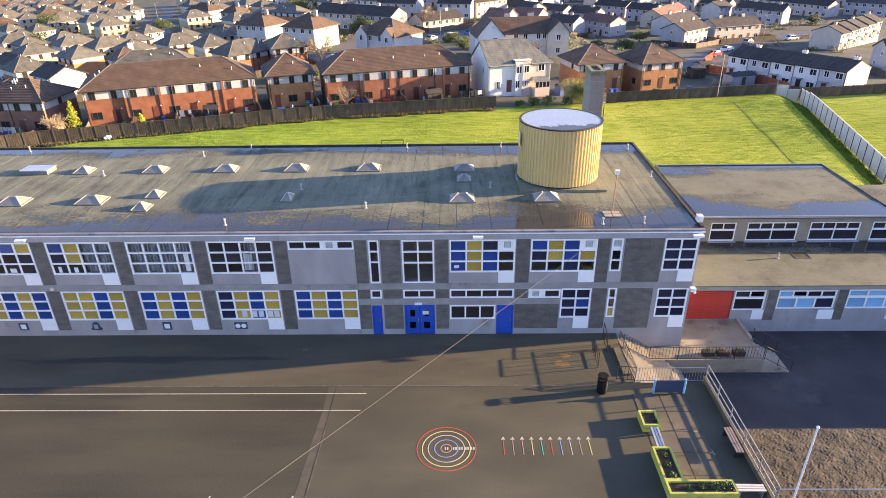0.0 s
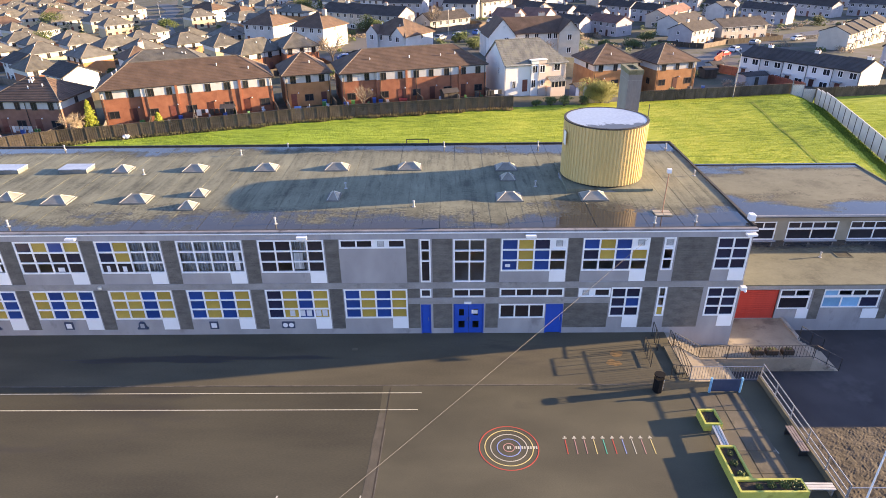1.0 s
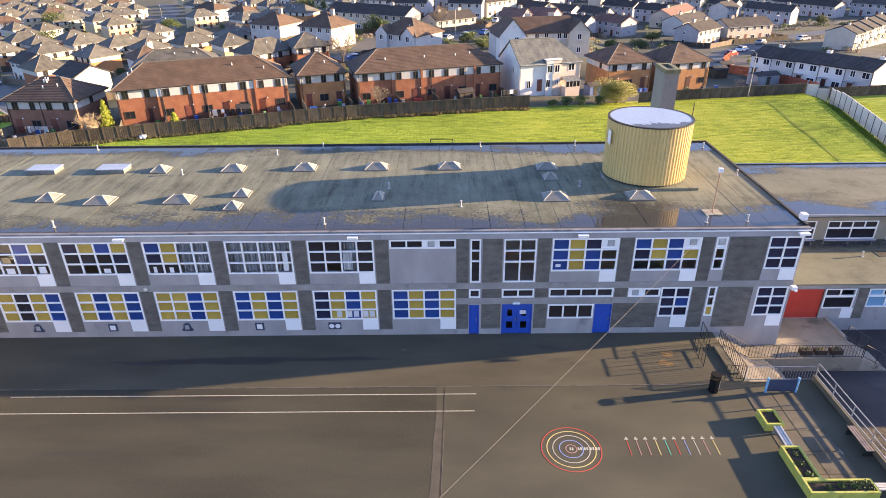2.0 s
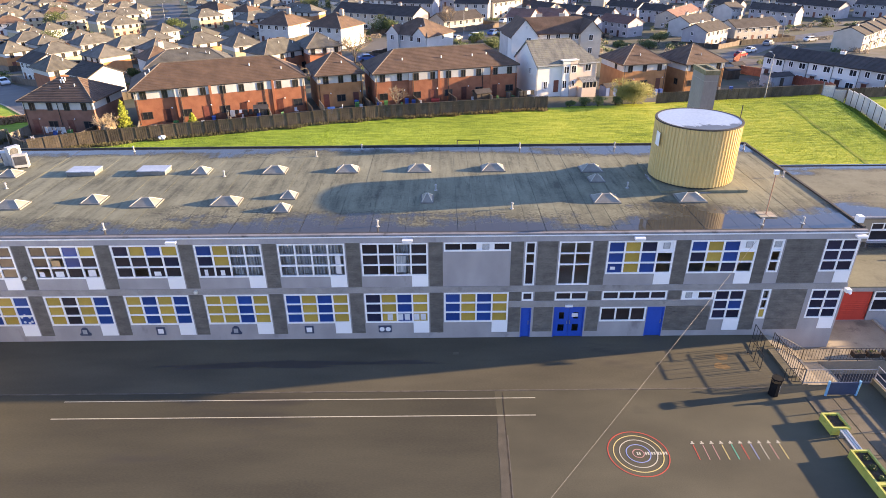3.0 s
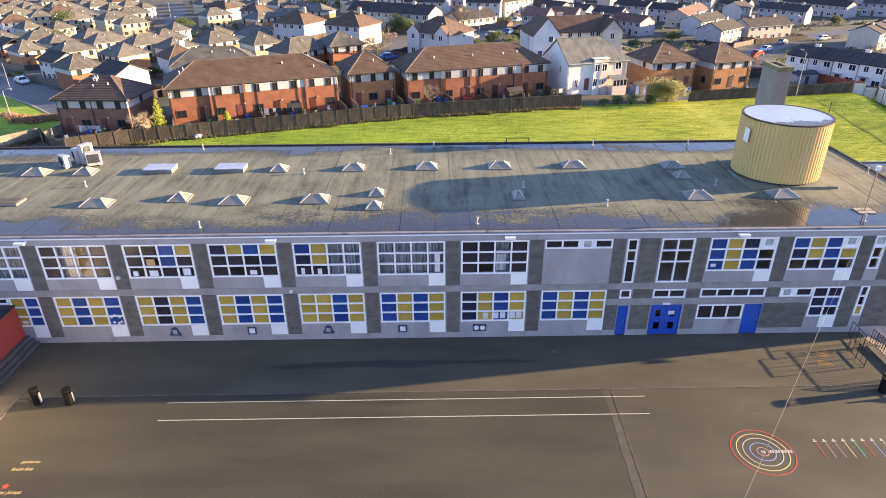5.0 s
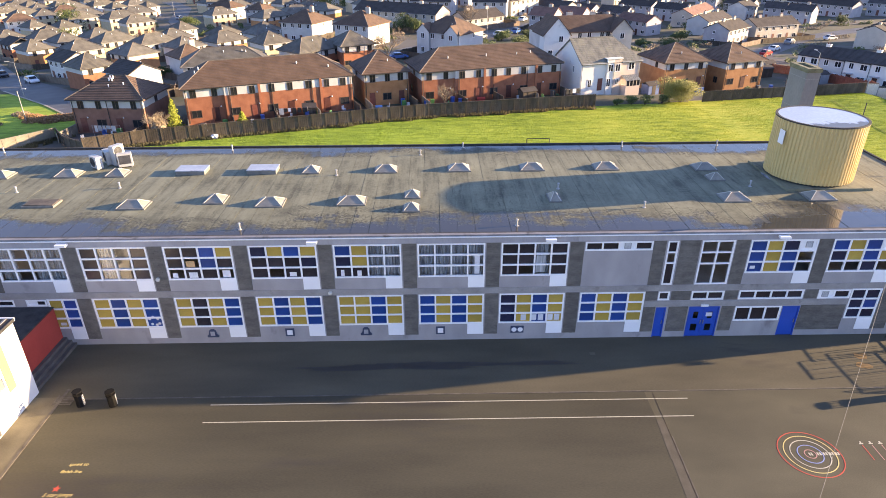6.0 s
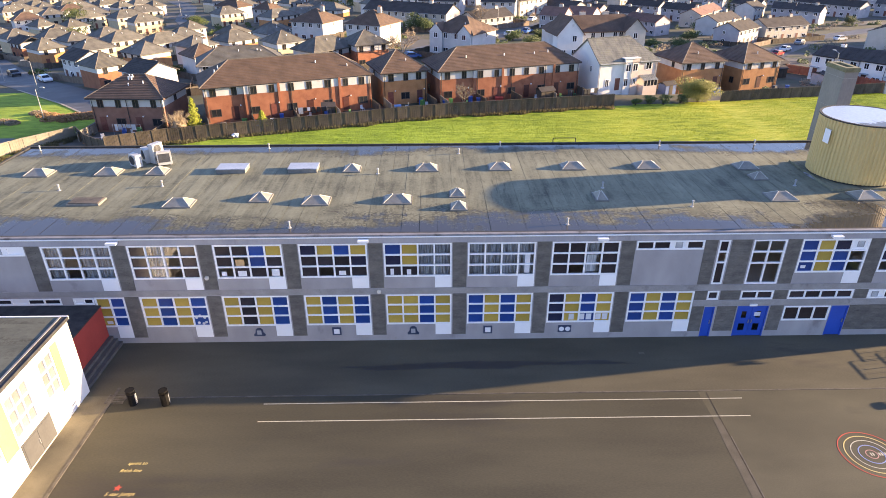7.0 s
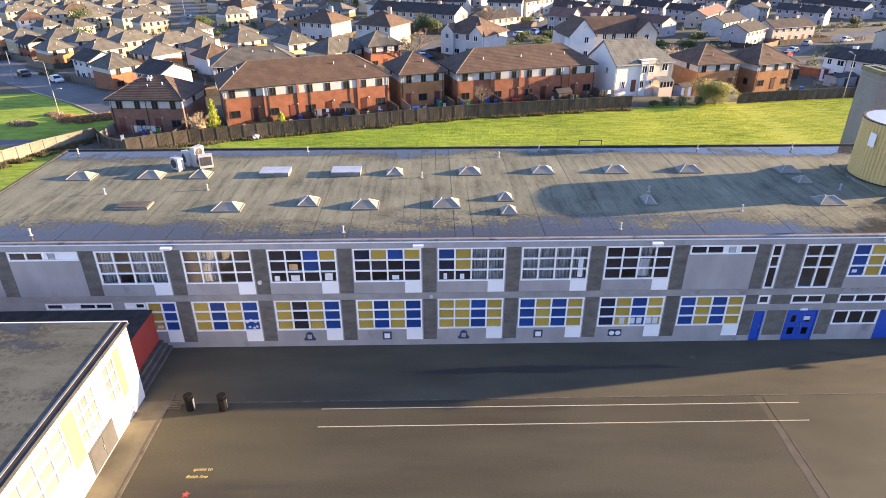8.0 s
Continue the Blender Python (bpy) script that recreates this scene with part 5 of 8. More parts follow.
# litter bins
def litter_bin(x, y, rz, label, material, trim, size=1.0):
    t = thing("litter_bin", label, "litter bin", x, y, 0, rz, group="yard litter bins")
    t.scale = (size, size, size)
    bm = bmesh.new()
    pts = [(math.cos(a) * 0.27, math.sin(a) * 0.27) for a in [2 * math.pi * (k + 0.5) / 8 for k in range(8)]]
    prism(bm, pts, 0.02, 0.86)
    part("body", bm, material, t)
    bm = bmesh.new()
    prism(bm, [(a * 1.08, b * 1.08) for a, b in pts], 0.86, 0.9)
    for a, b in pts[::2]:
        tube(bm, (a * 0.95, b * 0.95, 0.9), (a * 0.95, b * 0.95, 1.08), 0.025, 5)
    prism(bm, [(a * 1.1, b * 1.1) for a, b in pts], 1.08, 1.16)
    part("hood", bm, material, t)
    bm = bmesh.new()
    wall_sheet(bm, -0.1, 0.1, 0.12, 0.82, [(-0.09, 0.09, 0.16 + 0.13 * k, 0.22 + 0.13 * k) for k in range(5)], -0.262, 0.012)
    part("stripe_panel", bm, trim, t).rotation_euler = (0, 0, radians(90))


M_BINBLACK = mat("dull_black_plastic", (0.006, 0.006, 0.007), (0.012, 0.012, 0.013), 3, 0.75, 0.2, 12, spec=0.15)
litter_bin(9.3, -5.62, 10, "black litter bin with pale stripes on asphalt", M_BINBLACK, M_LIGHTBOX)
litter_bin(-36.35, -5.55, 0, "black litter bin with grey hood", M_BINBLACK, M_GREYP, 0.84)
litter_bin(-34.6, -5.6, 20, "dark slatted litter bin beside the other", mat("dark_brown_slats", (0.006, 0.0055, 0.005), (0.013, 0.012, 0.011), 3, 0.85, 0.3, 12, spec=0.15), M_GREYP, 0.84)


# railings
def railing(pts, h, material, label, bars=0.13, post=1.8, rails=(1.0, 0.12), r=0.022, group="yard railings", bar_r=0.009):
    """A railing along points (x, y, z of its foot)."""
    t = thing("railing", label, "railing", *pts[0], group=group)
    o = Vector(pts[0])
    for a, b in zip(pts, pts[1:]):
        a, b = Vector(a) - o, Vector(b) - o
        L_ = (b - a).length
        for f in rails:
            bm = bmesh.new()
            tube(bm, a + Vector((0, 0, h * f)), b + Vector((0, 0, h * f)), r, 6)
            part("rail", bm, material, t)
        n = max(1, round(L_ / post))
        for k in range(n + 1):
            p = a.lerp(b, k / n)
            bm = bmesh.new()
            tube(bm, p, p + Vector((0, 0, h)), r * 1.1, 6)
            part("post", bm, material, t)
        if bars:
            bm = bmesh.new()
            m = max(1, round(L_ / bars))
            for k in range(1, m):
                p = a.lerp(b, k / m)
                box(bm, p.x - bar_r, p.x + bar_r, p.y - bar_r, p.y + bar_r, p.z + h * rails[-1], p.z + h * rails[0])
            tagged(part("baluster_run", bm, material, t), kind="stuff")
    return t


# stairs down to the wing's landing, landing, lower flight
def flight(name, label, rows):
    """Steps as solid blocks (x0, x1, y0, y1, z of the tread)."""
    t = thing(name, label, "stairs", kind="structure")
    for x0, x1, y0, y1, z in rows:
        bm = bmesh.new()
        box(bm, x0, x1, y0, y1, -2.05, z)
        part("step", bm, M_STEP, t)


M_LANDING = mat("worn_landing_concrete", (0.22, 0.185, 0.135), (0.31, 0.265, 0.2), 0.9, 0.9, 0.2, 10, stain=(0.15, 0.127, 0.1), stain_scale=0.7, stain_at=0.57)
flight("stairs", "pale concrete stairs down from the yard", [(11.4 + 0.3 * k, 11.7 + 0.3 * k, -4.75, -0.05, -0.166 * k) for k in range(6)])
flight("landing_stairs", "concrete steps from the landing to the lower yard", [(20.3 + 0.3 * k, 20.6 + 0.3 * k, -1.45, 0.6, -1.0 - 0.166 * (k + 1)) for k in range(6)])
flight("lower_stairs", "concrete steps down beside the retaining wall", [(14.2 + 0.25 * k, 14.45 + 0.25 * k, -4.75, -1.5, -1.0 - 0.166 * (k + 1)) for k in range(4)])
bm = bmesh.new()
prism(bm, [(13.2, -4.75), (14.2, -4.75), (14.2, -1.45), (20.3, -1.45), (20.3, 2.98), (13.2, 2.98)], -2.05, -1.0)
solid("landing", bm, M_LANDING, "worn concrete landing before the red shutter", "landing", kind="structure")
bm = bmesh.new()
box(bm, 20.3, 20.5, 0.6, 2.98, -2.05, -0.9)
solid("ramp_wall", bm, M_CONC, "low concrete wall beside the landing", "wall", kind="structure")
railing([(11.5, -1.45, 0.0), (13.2, -1.45, -1.0), (20.2, -1.45, -1.0)], 0.95, M_BLACK, "black bar railing along the landing and stairs", bars=0.2, post=1.9, bar_r=0.008, r=0.02)
railing([(20.3, -1.45, -1.0), (22.1, -1.45, -2.0)], 0.95, M_BLACK, "black handrail down the eastern steps", bars=0, post=1.2)
railing([(22.1, 0.6, -2.0), (20.4, 0.6, -1.0)], 0.95, M_BLACK, "black handrail beside the building", bars=0, post=1.2)
railing([(11.35, -4.8, 0.0), (15.3, -4.8, 0.0)], 1.0, M_METAL, "galvanised bar railing over the stairwell", bars=0.16, post=1.9, bar_r=0.007, r=0.02)
railing([(10.35, -4.6, 0.0), (11.35, -4.75, 0.0), (11.3, -1.2, 0.0)], 1.0, M_BLACK, "black bar railing at the stair head", bars=0.2, bar_r=0.01, r=0.02)
railing([(9.55, -3.5, 0.0), (9.55, -1.9, 0.0)], 1.05, M_BLACK, "short black guard rail on the path", bars=0.4, post=0.8)
railing([(10.4, -1.9, 0.0), (10.5, -0.4, 0.0)], 1.05, M_BLACK, "short black guard rail by the wall", bars=0.4, post=0.8)
bm = bmesh.new()
box(bm, 10.85, 11.3, -4.2, -1.6, -0.1, 0.13)
bmesh.ops.bevel(bm, geom=bm.edges[:], offset=0.02, segments=1)
solid("parapet", bm, M_PAVE, "low thick parapet at the stair head", "wall", kind="structure")
for x, y in ((7.84, -2.21), (7.5, -3.11)):
    blob("worn_patch", x, y, 0.42, 0.3, 0.005, M_ORANGE, "faded orange painted patch on asphalt", "ground marking", int(x * 10), group="orange patches", wob=0.2)
# retaining wall and galvanised railing over the lower yard
bm = bmesh.new()
box(bm, 15.2, 15.36, -13.4, -4.7, -2.1, 0.32)
box(bm, 15.36, 40, -13.4, -13.2, -2.1, -0.1)
solid("retaining_wall", bm, M_PAVE, "weathered concrete retaining wall", "wall", kind="structure")
railing([(15.28, -4.8, 0.32), (15.28, -13.3, 0.32)], 0.85, M_METAL, "galvanised railing on the retaining wall", bars=0, post=1.7, rails=(1.0, 0.5, 0.1), r=0.03)
railing([(15.23, -13.3, 0.28), (27, -13.3, 0.28)], 0.75, M_METAL, "galvanised railing on the retaining wall", bars=0, post=2.0, rails=(1.0, 0.1), r=0.03)
# rough bank below
bm = bmesh.new()
n, m = 260, 84
vs = [[bm.verts.new((15.4 + 26 * i / n, -13.2 + 6.85 * j / m, -1.95 + 0.04 * noise.noise((i * 0.08, j * 0.08, 0)) + 0.02 * noise.noise((i * 0.3, j * 0.3, 5)) + 0.022 * noise.noise((i * 0.9, j * 0.9, 9)) - (0.1 if j in (0, m) or i in (0, n) else 0)))
       for i in range(n + 1)] for j in range(m + 1)]
for j in range(m):
    for i in range(n):
        bm.faces.new((vs[j][i], vs[j][i + 1], vs[j + 1][i + 1], vs[j + 1][i]))
solid("rough_ground", bm, M_ROUGH, "rough bare brown ground of the lower yard", "ground", kind="structure")
# flagpole
fp = thing("flagpole", "white painted pole with a ball top", "pole", 15.5, -14.0, -2.0)
bm = bmesh.new()
tube(bm, (0, 0, 0), (0, 0, 7.2), 0.05, 10, 0.035)
part("shaft", bm, M_LIGHTBOX, fp)
bm = bmesh.new()
bmesh.ops.create_icosphere(bm, subdivisions=2, radius=0.07, matrix=Matrix.Translation((0, 0, 7.25)))
part("ball", bm, M_LIGHTBOX, fp)

# large paving slabs beside the planters
M_SLAB = mat("worn_paving_slab", (0.082, 0.07, 0.049), (0.132, 0.112, 0.081), 0.9, 0.9, 0.4, 16, rand=0.12, stain=(0.07, 0.06, 0.046), stain_scale=0.6, stain_at=0.58)
paving = thing("paving", "large worn paving slabs between planters and wall", "paving", kind="structure")
rnd = random.Random(2)
for i in range(2):
    for j in range(5):
        bm = bmesh.new()
        a, b = 10.95 + 1.42 * i, -13.0 + 1.44 * j
        box(bm, a + 0.02, a + 1.39, b + 0.02, b + 1.41, -0.05, 0.012 + rnd.uniform(0, 0.006))
        part("slab", bm, M_SLAB, paving)

# board on two blue posts
sign = thing("yard_board", "dark board between two pale blue posts", "sign board", 12.1, -5.75, 0)
bm = bmesh.new()
box(bm, 0.06, 1.6, -0.03, 0.03, 0.08, 0.88)
part("board", bm, M_BOARD, sign)
for xx in (0, 1.66):
    bm = bmesh.new()
    tube(bm, (xx, 0, 0), (xx, 0, 0.98), 0.065, 10)
    part("post", bm, M_SIGNBLUE, sign)


# planters
def planter(x, y, sides, label):
    """A lidless timber trough from boxes (x0, x1, y0, y1) of its legs in plan."""
    t = thing("planter", label, "planter", x, y, 0, group="yellow planters")
    h, w = 0.5, 0.1
    for (a, b, c, d) in sides:
        for q in ((a, b, c, c + w), (a, b, d - w, d), (a, a + w, c + w, d - w), (b - w, b, c + w, d - w)):
            for k in range(2):
                bm = bmesh.new()
                box(bm, q[0], q[1], q[2], q[3], 0.02 + k * 0.24, 0.25 + k * 0.24)
                part("side_board", bm, M_PLANTER, t)
        bm = bmesh.new()
        n, m = 8, 8
        vs = [[bm.verts.new((a + w + (b - a - 2 * w) * i / n, c + w + (d - c - 2 * w) * j / m, 0.38 + 0.06 * noise.noise((x + i * 0.7, y + j * 0.7, 1)))) for i in range(n + 1)] for j in range(m + 1)]
        for j in range(m):
            for i in range(n):
                bm.faces.new((vs[j][i], vs[j][i + 1], vs[j + 1][i + 1], vs[j + 1][i]))
        part("soil", bm, M_SOIL, t)
    return t


planter(10.72, -8.75, [(0, 0.9, 0, 1.12)], "small lime-yellow timber planter with dark soil")
big = planter(10.72, -13.05, [(0, 0.9, 0.8, 2.85), (0, 3.08, 0, 0.8)], "L-shaped lime-yellow timber planter with plants")


def leaf_clump(bm, cx, cy, cz, rx, ry, rz, n, size, rnd):
    for _ in range(n):
        while True:
            p = Vector((rnd.uniform(-1, 1), rnd.uniform(-1, 1), rnd.uniform(-1, 1)))
            if 0.25 < p.length < 1:
                break
        c = Vector((cx + p.x * rx, cy + p.y * ry, cz + p.z * rz))
        u = Vector((rnd.gauss(0, 1), rnd.gauss(0, 1), rnd.gauss(0, 1))).normalized()
        v = u.orthogonal().normalized()
        s = size * rnd.uniform(0.6, 1.3)
        bm.faces.new([bm.verts.new(q) for q in (c - u * s, c + v * s * 0.5, c + u * s, c - v * s * 0.5)])


rnd = random.Random(11)
for cx, cy, r in ((13.4, -12.65, 0.42), (12.9, -12.6, 0.3), (11.15, -11.3, 0.22), (11.2, -12.0, 0.25), (12.3, -12.6, 0.25), (11.2, -10.7, 0.18), (11.7, -12.7, 0.2)):
    bm = bmesh.new()
    leaf_clump(bm, cx, cy, 0.47, r * 0.8, r * 0.8, r * 0.4, 150, 0.055, rnd)
    solid("planter_shrub", bm, M_LEAF, "low winter shrub in the planter", "shrub", "planter shrubs")


def slat_bench(x0, y0, x1, y1, w, h, label, wood=M_SLAT):
    t = thing("bench", label, "bench", x0, y0, 0, math.degrees(math.atan2(y1 - y0, x1 - x0)), group="slatted benches")
    L_ = math.hypot(x1 - x0, y1 - y0)
    for k in range(3):
        bm = bmesh.new()
        c = (k - 1) * w / 3
        box(bm, 0, L_, c - w * 0.13, c + w * 0.13, h - 0.05, h)
        part("slat", bm, wood, t)
    for xx in (0.1, L_ - 0.16):
        bm = bmesh.new()
        box(bm, xx, xx + 0.06, -w / 2, w / 2, 0, h - 0.05)
        part("leg", bm, M_BLACK if wood is M_BENCH else M_METAL, t)


slat_bench(11.25, -8.78, 11.2, -10.2, 0.42, 0.42, "white slatted bench between two planters")
slat_bench(13.82, -12.63, 15.08, -12.65, 0.42, 0.42, "white slatted bench between planter and wall")
slat_bench(14.87, -8.85, 14.85, -10.55, 0.4, 0.45, "weathered brown slatted bench along the retaining wall", M_BENCH)
flat_strip("path_slab", 13.4, -8.6, 13.75, -10.3, 0.2, M_STEP, "pale strip of concrete in the paving", "paving", z=0.012)
# overhead cable from the roof edge across the yard
M_CABLE = mat("weathered_cable", (0.105, 0.1, 0.095), (0.16, 0.155, 0.145), 2, 0.7, 0, 8)
cable = new("overhead_cable", bpy.data.curves.new("overhead_cable", "CURVE"))
cable.data.dimensions, cable.data.bevel_depth, cable.data.bevel_resolution = "3D", 0.0075, 1
sp = cable.data.splines.new("POLY")
sp.points.add(24)
for k in range(25):
    f = k / 24
    sp.points[k].co = (9.45 - 38.95 * f, -0.05 - 48.0 * f, 6.6 + 1.6 * f - 2.2 * f * (1 - f), 1)
cable.data.materials.append(M_CABLE)
tagged(cable, "thin pale overhead cable fixed to the roof edge", "cable")
# crate pots on the landing
for x in (17.0, 17.9, 18.9):
    t = thing("plant_box", "dark plant box on the landing", "planter", x, -0.95, -1.0, group="landing plant boxes")
    bm = bmesh.new()
    box(bm, -0.35, 0.35, -0.2, 0.2, 0, 0.32)
    part("box", bm, mat("brown_box", (0.035, 0.024, 0.017), (0.06, 0.042, 0.03), 3, 0.8, 0.2, 12) if x < 17.5 else bpy.data.materials["brown_box"], t)
    bm = bmesh.new()
    leaf_clump(bm, 0, 0, 0.36, 0.28, 0.14, 0.05, 50, 0.04, rnd)
    part("plants", bm, M_LEAF, t)


# ---- the estate behind the field ----
# x, y of a house's middle, yaw, width, depth, walls, roof form, eaves height
NEAR = [
    (-63.3, 61.1, -3.7, 10.5, 8.0, 'brown', 'hip', 5.0),
    (-43.0, 66.5, 21, 24.5, 9, 'brick', 'hip', 5.3),
    (-26.0, 72.3, 19, 7.2, 8.5, 'orange', 'hip', 5.3),
    (-8.8, 76.0, 16.5, 24.2, 9, 'brick', 'hip', 5.3),
    (26.6, 84.8, 13.5, 8.5, 8.5, 'orange', 'hip', 5.0),
    (37.9, 87.1, 17.5, 8.3, 8.5, 'orange', 'hip', 5.0),
]
WEST_STREET = [
    (-118.0, 133.6, 53, 6.0, 7.0, 'orange', 'hipg', 4.6),
    (-132.5, 150.4, 52, 6.0, 7.0, 'brick', 'gfront', 4.6),
    (-158.3, 179.4, 53, 6.0, 7.0, 'orange', 'hipg', 4.6),
    (-84.9, 95.1, 52, 6.0, 7.0, 'brick', 'hipg', 4.6),
    (-94.6, 106.7, 53, 6.0, 7.0, 'white', 'gfront', 4.6),
    (-70.8, 82.9, 54, 6.3, 7.0, 'white', 'gfront', 4.6),
    (-105.9, 151.1, 50, 9.9, 7.0, 'yellow', 'hipg', 4.6),
    (-90.6, 140.8, 50, 10.3, 7.0, 'yellow', 'hipg', 4.6),
    (-143.1, 195.4, 58, 7.4, 7.0, 'white', 'hipg', 4.6),
]
WEST_CLOSE = [
    (-156.9, 201.1, 58, 6.0, 7.0, 'yellow', 'hipg', 4.6),
    (-154.4, 227.2, 58, 12, 7.0, 'yellow', 'hipg', 4.6),
    (-123.0, 206.1, 46, 9.9, 7.0, 'yellow', 'hipg', 4.6),
    (-96.7, 178.2, 49, 6.0, 7.0, 'white', 'hipg', 4.6),
    (-78.7, 161.8, 58, 7.2, 7.0, 'white', 'hipg', 4.6),
    (-69.0, 105.5, 42, 6.0, 7.0, 'white', 'hipb', 4.6),
    (-54.3, 117.2, 41, 6.5, 7.0, 'yellow', 'hipg', 4.6),
    (-42.5, 102.2, 48, 10.6, 7.0, 'brick', 'hipg', 4.6),
    (-176.3, 292.1, 58, 12, 7.0, 'white', 'hipg', 4.6),
]
WEST_FAR = [
    (-160.6, 272.8, 58, 7.7, 7.0, 'yellow', 'hipg', 4.6),
    (-145.1, 270.9, 58, 6.4, 7.0, 'white', 'hipg', 4.6),
    (-207.3, 267.0, 58, 10.7, 7.0, 'yellow', 'hipg', 4.6),
    (-189.7, 252.5, 58, 11.5, 7.0, 'white', 'hipg', 4.6),
    (-214.4, 299.8, 58, 8.5, 7.0, 'yellow', 'hipg', 4.6),
    (-197.0, 297.1, 58, 12, 7.0, 'yellow', 'hipg', 4.6),
    (-196.3, 229.8, 58, 7.7, 7.0, 'white', 'hipg', 4.6),
    (-149.1, 151.9, 55, 6.0, 7.0, 'brick', 'hipg', 4.6),
    (-57.0, 92.0, 18, 15.2, 8, 'white', 'hipg', 4.6),
]
LEFT = WEST_STREET + WEST_CLOSE + WEST_FAR
MID = [
    (-13.2, 118.3, -36, 11.4, 10.0, 'white', 'hipx', 5.4),
    (-35.2, 136.6, -28, 10.0, 10.0, 'white', 'hipb', 5.4),
    (-52.2, 152.4, -25, 10.1, 10.0, 'white', 'hipb', 5.4),
    (-26.6, 168.6, -30, 28.6, 8.5, 'cream', 'gable', 5.2),
    (-3.6, 171.5, 38, 15.4, 7.5, 'cream', 'gable', 2.8),
    (-103.6, 249.5, -25, 12.0, 8.5, 'white', 'hipb', 5.2),
    (-85.1, 232.1, -21, 7.8, 8.5, 'white', 'hipb', 5.2),
    (-34.4, 105.1, 29, 7.2, 7.5, 'brick', 'hipg', 5.0),
]
EAST_TERRACES = [
    (139.9, 233.6, -60, 26, 7.5, 'grey', 'gable', 4.6),
    (69.9, 161.5, 41, 13.0, 7.5, 'grey', 'gable', 4.6),
    (86.1, 169.5, 20, 16.9, 7.5, 'cream', 'gable', 4.6),
    (52.8, 192.3, -57, 13.4, 7.5, 'grey', 'gabler', 4.6),
    (39.4, 189.1, -42, 10.5, 7.5, 'grey', 'gable', 4.6),
    (80.5, 215.7, 52, 26, 7.5, 'cream', 'gabler', 4.6),
    (68.7, 244.8, -45, 14.7, 7.5, 'grey', 'gable', 4.6),
]
EAST_FAR = [
    (76.5, 227.0, -43, 12.1, 7.5, 'grey', 'gable', 4.6),
    (42.6, 233.1, -43, 12.0, 7.5, 'grey', 'gable', 4.6),
    (52.4, 220.0, -40, 11.4, 7.5, 'grey', 'gable', 4.6),
    (26.5, 208.4, -53, 17.4, 7.5, 'cream', 'gable', 4.6),
    (15.4, 159.2, -29, 7.1, 7.5, 'grey', 'gabler', 4.6),
    (24.6, 165.5, -32, 8.2, 7.5, 'grey', 'gabler', 4.6),
    (109.6, 240.9, -46, 11.5, 7.5, 'grey', 'gable', 4.6),
    (114.4, 221.5, -34, 7.6, 7.5, 'grey', 'gable', 4.6),
    (95.6, 104.4, -10, 7.7, 7.5, 'grey', 'gable', 4.6),
]
RIGHT = EAST_TERRACES + EAST_FAR
FAR = [
    (3.1, 198.1, -15, 11.6, 9, 'white', 'gable', 5.2),
    (12.2, 205.6, 46, 16.1, 9, 'cream', 'gable', 5.2),
    (-16.8, 202.1, -15, 14.1, 9, 'grey', 'gable', 5.2),
]


FLOORS = {(r[0], r[1]): z for r, z in zip(NEAR, (-3.6, -2.75, -2.75, -2.75, -3.6, -4.0))}  # ground floors of the houses along the field
HOUSE_MESH = {}
M_DARKFRAME = mat("dark_brown_frame", (0.05, 0.035, 0.028), (0.09, 0.065, 0.05), 2, 0.6, 0.05, 8)


def house_window(w, h, dark=False):
    k = ("win", round(w, 1), round(h, 1), dark)
    if k not in HOUSE_MESH:
        bm = bmesh.new()
        wall_sheet(bm, -w / 2, w / 2, -h / 2, h / 2, [(-w / 2 + 0.07, -0.03, -h / 2 + 0.09, h / 2 - 0.07), (0.03, w / 2 - 0.07, -h / 2 + 0.09, h / 2 - 0.07)], -0.035, 0.06)
        f = to_mesh("window", bm, M_DARKFRAME if dark else M_WHITE)
        bm = bmesh.new()
        box(bm, -w / 2 + 0.03, w / 2 - 0.03, -0.012, 0.01, -h / 2 + 0.03, h / 2 - 0.03)
        HOUSE_MESH[k] = (f, to_mesh("pane", bm, M_DARKWIN))
    return HOUSE_MESH[k]


def house_door(h=2.0):
    if "door" not in HOUSE_MESH:
        bm = bmesh.new()
        box(bm, -0.45, 0.45, -0.03, 0.02, 0, 2.0)
        HOUSE_MESH["door"] = to_mesh("door", bm, M_DOORH)
    return HOUSE_MESH["door"]


def place_window(parent, x, y, z, w, h, rz=0, dark=False):
    f, p = house_window(w, h, dark)
    o = put("window", f, parent, x, y, z, rz)
    put("pane", p, o)


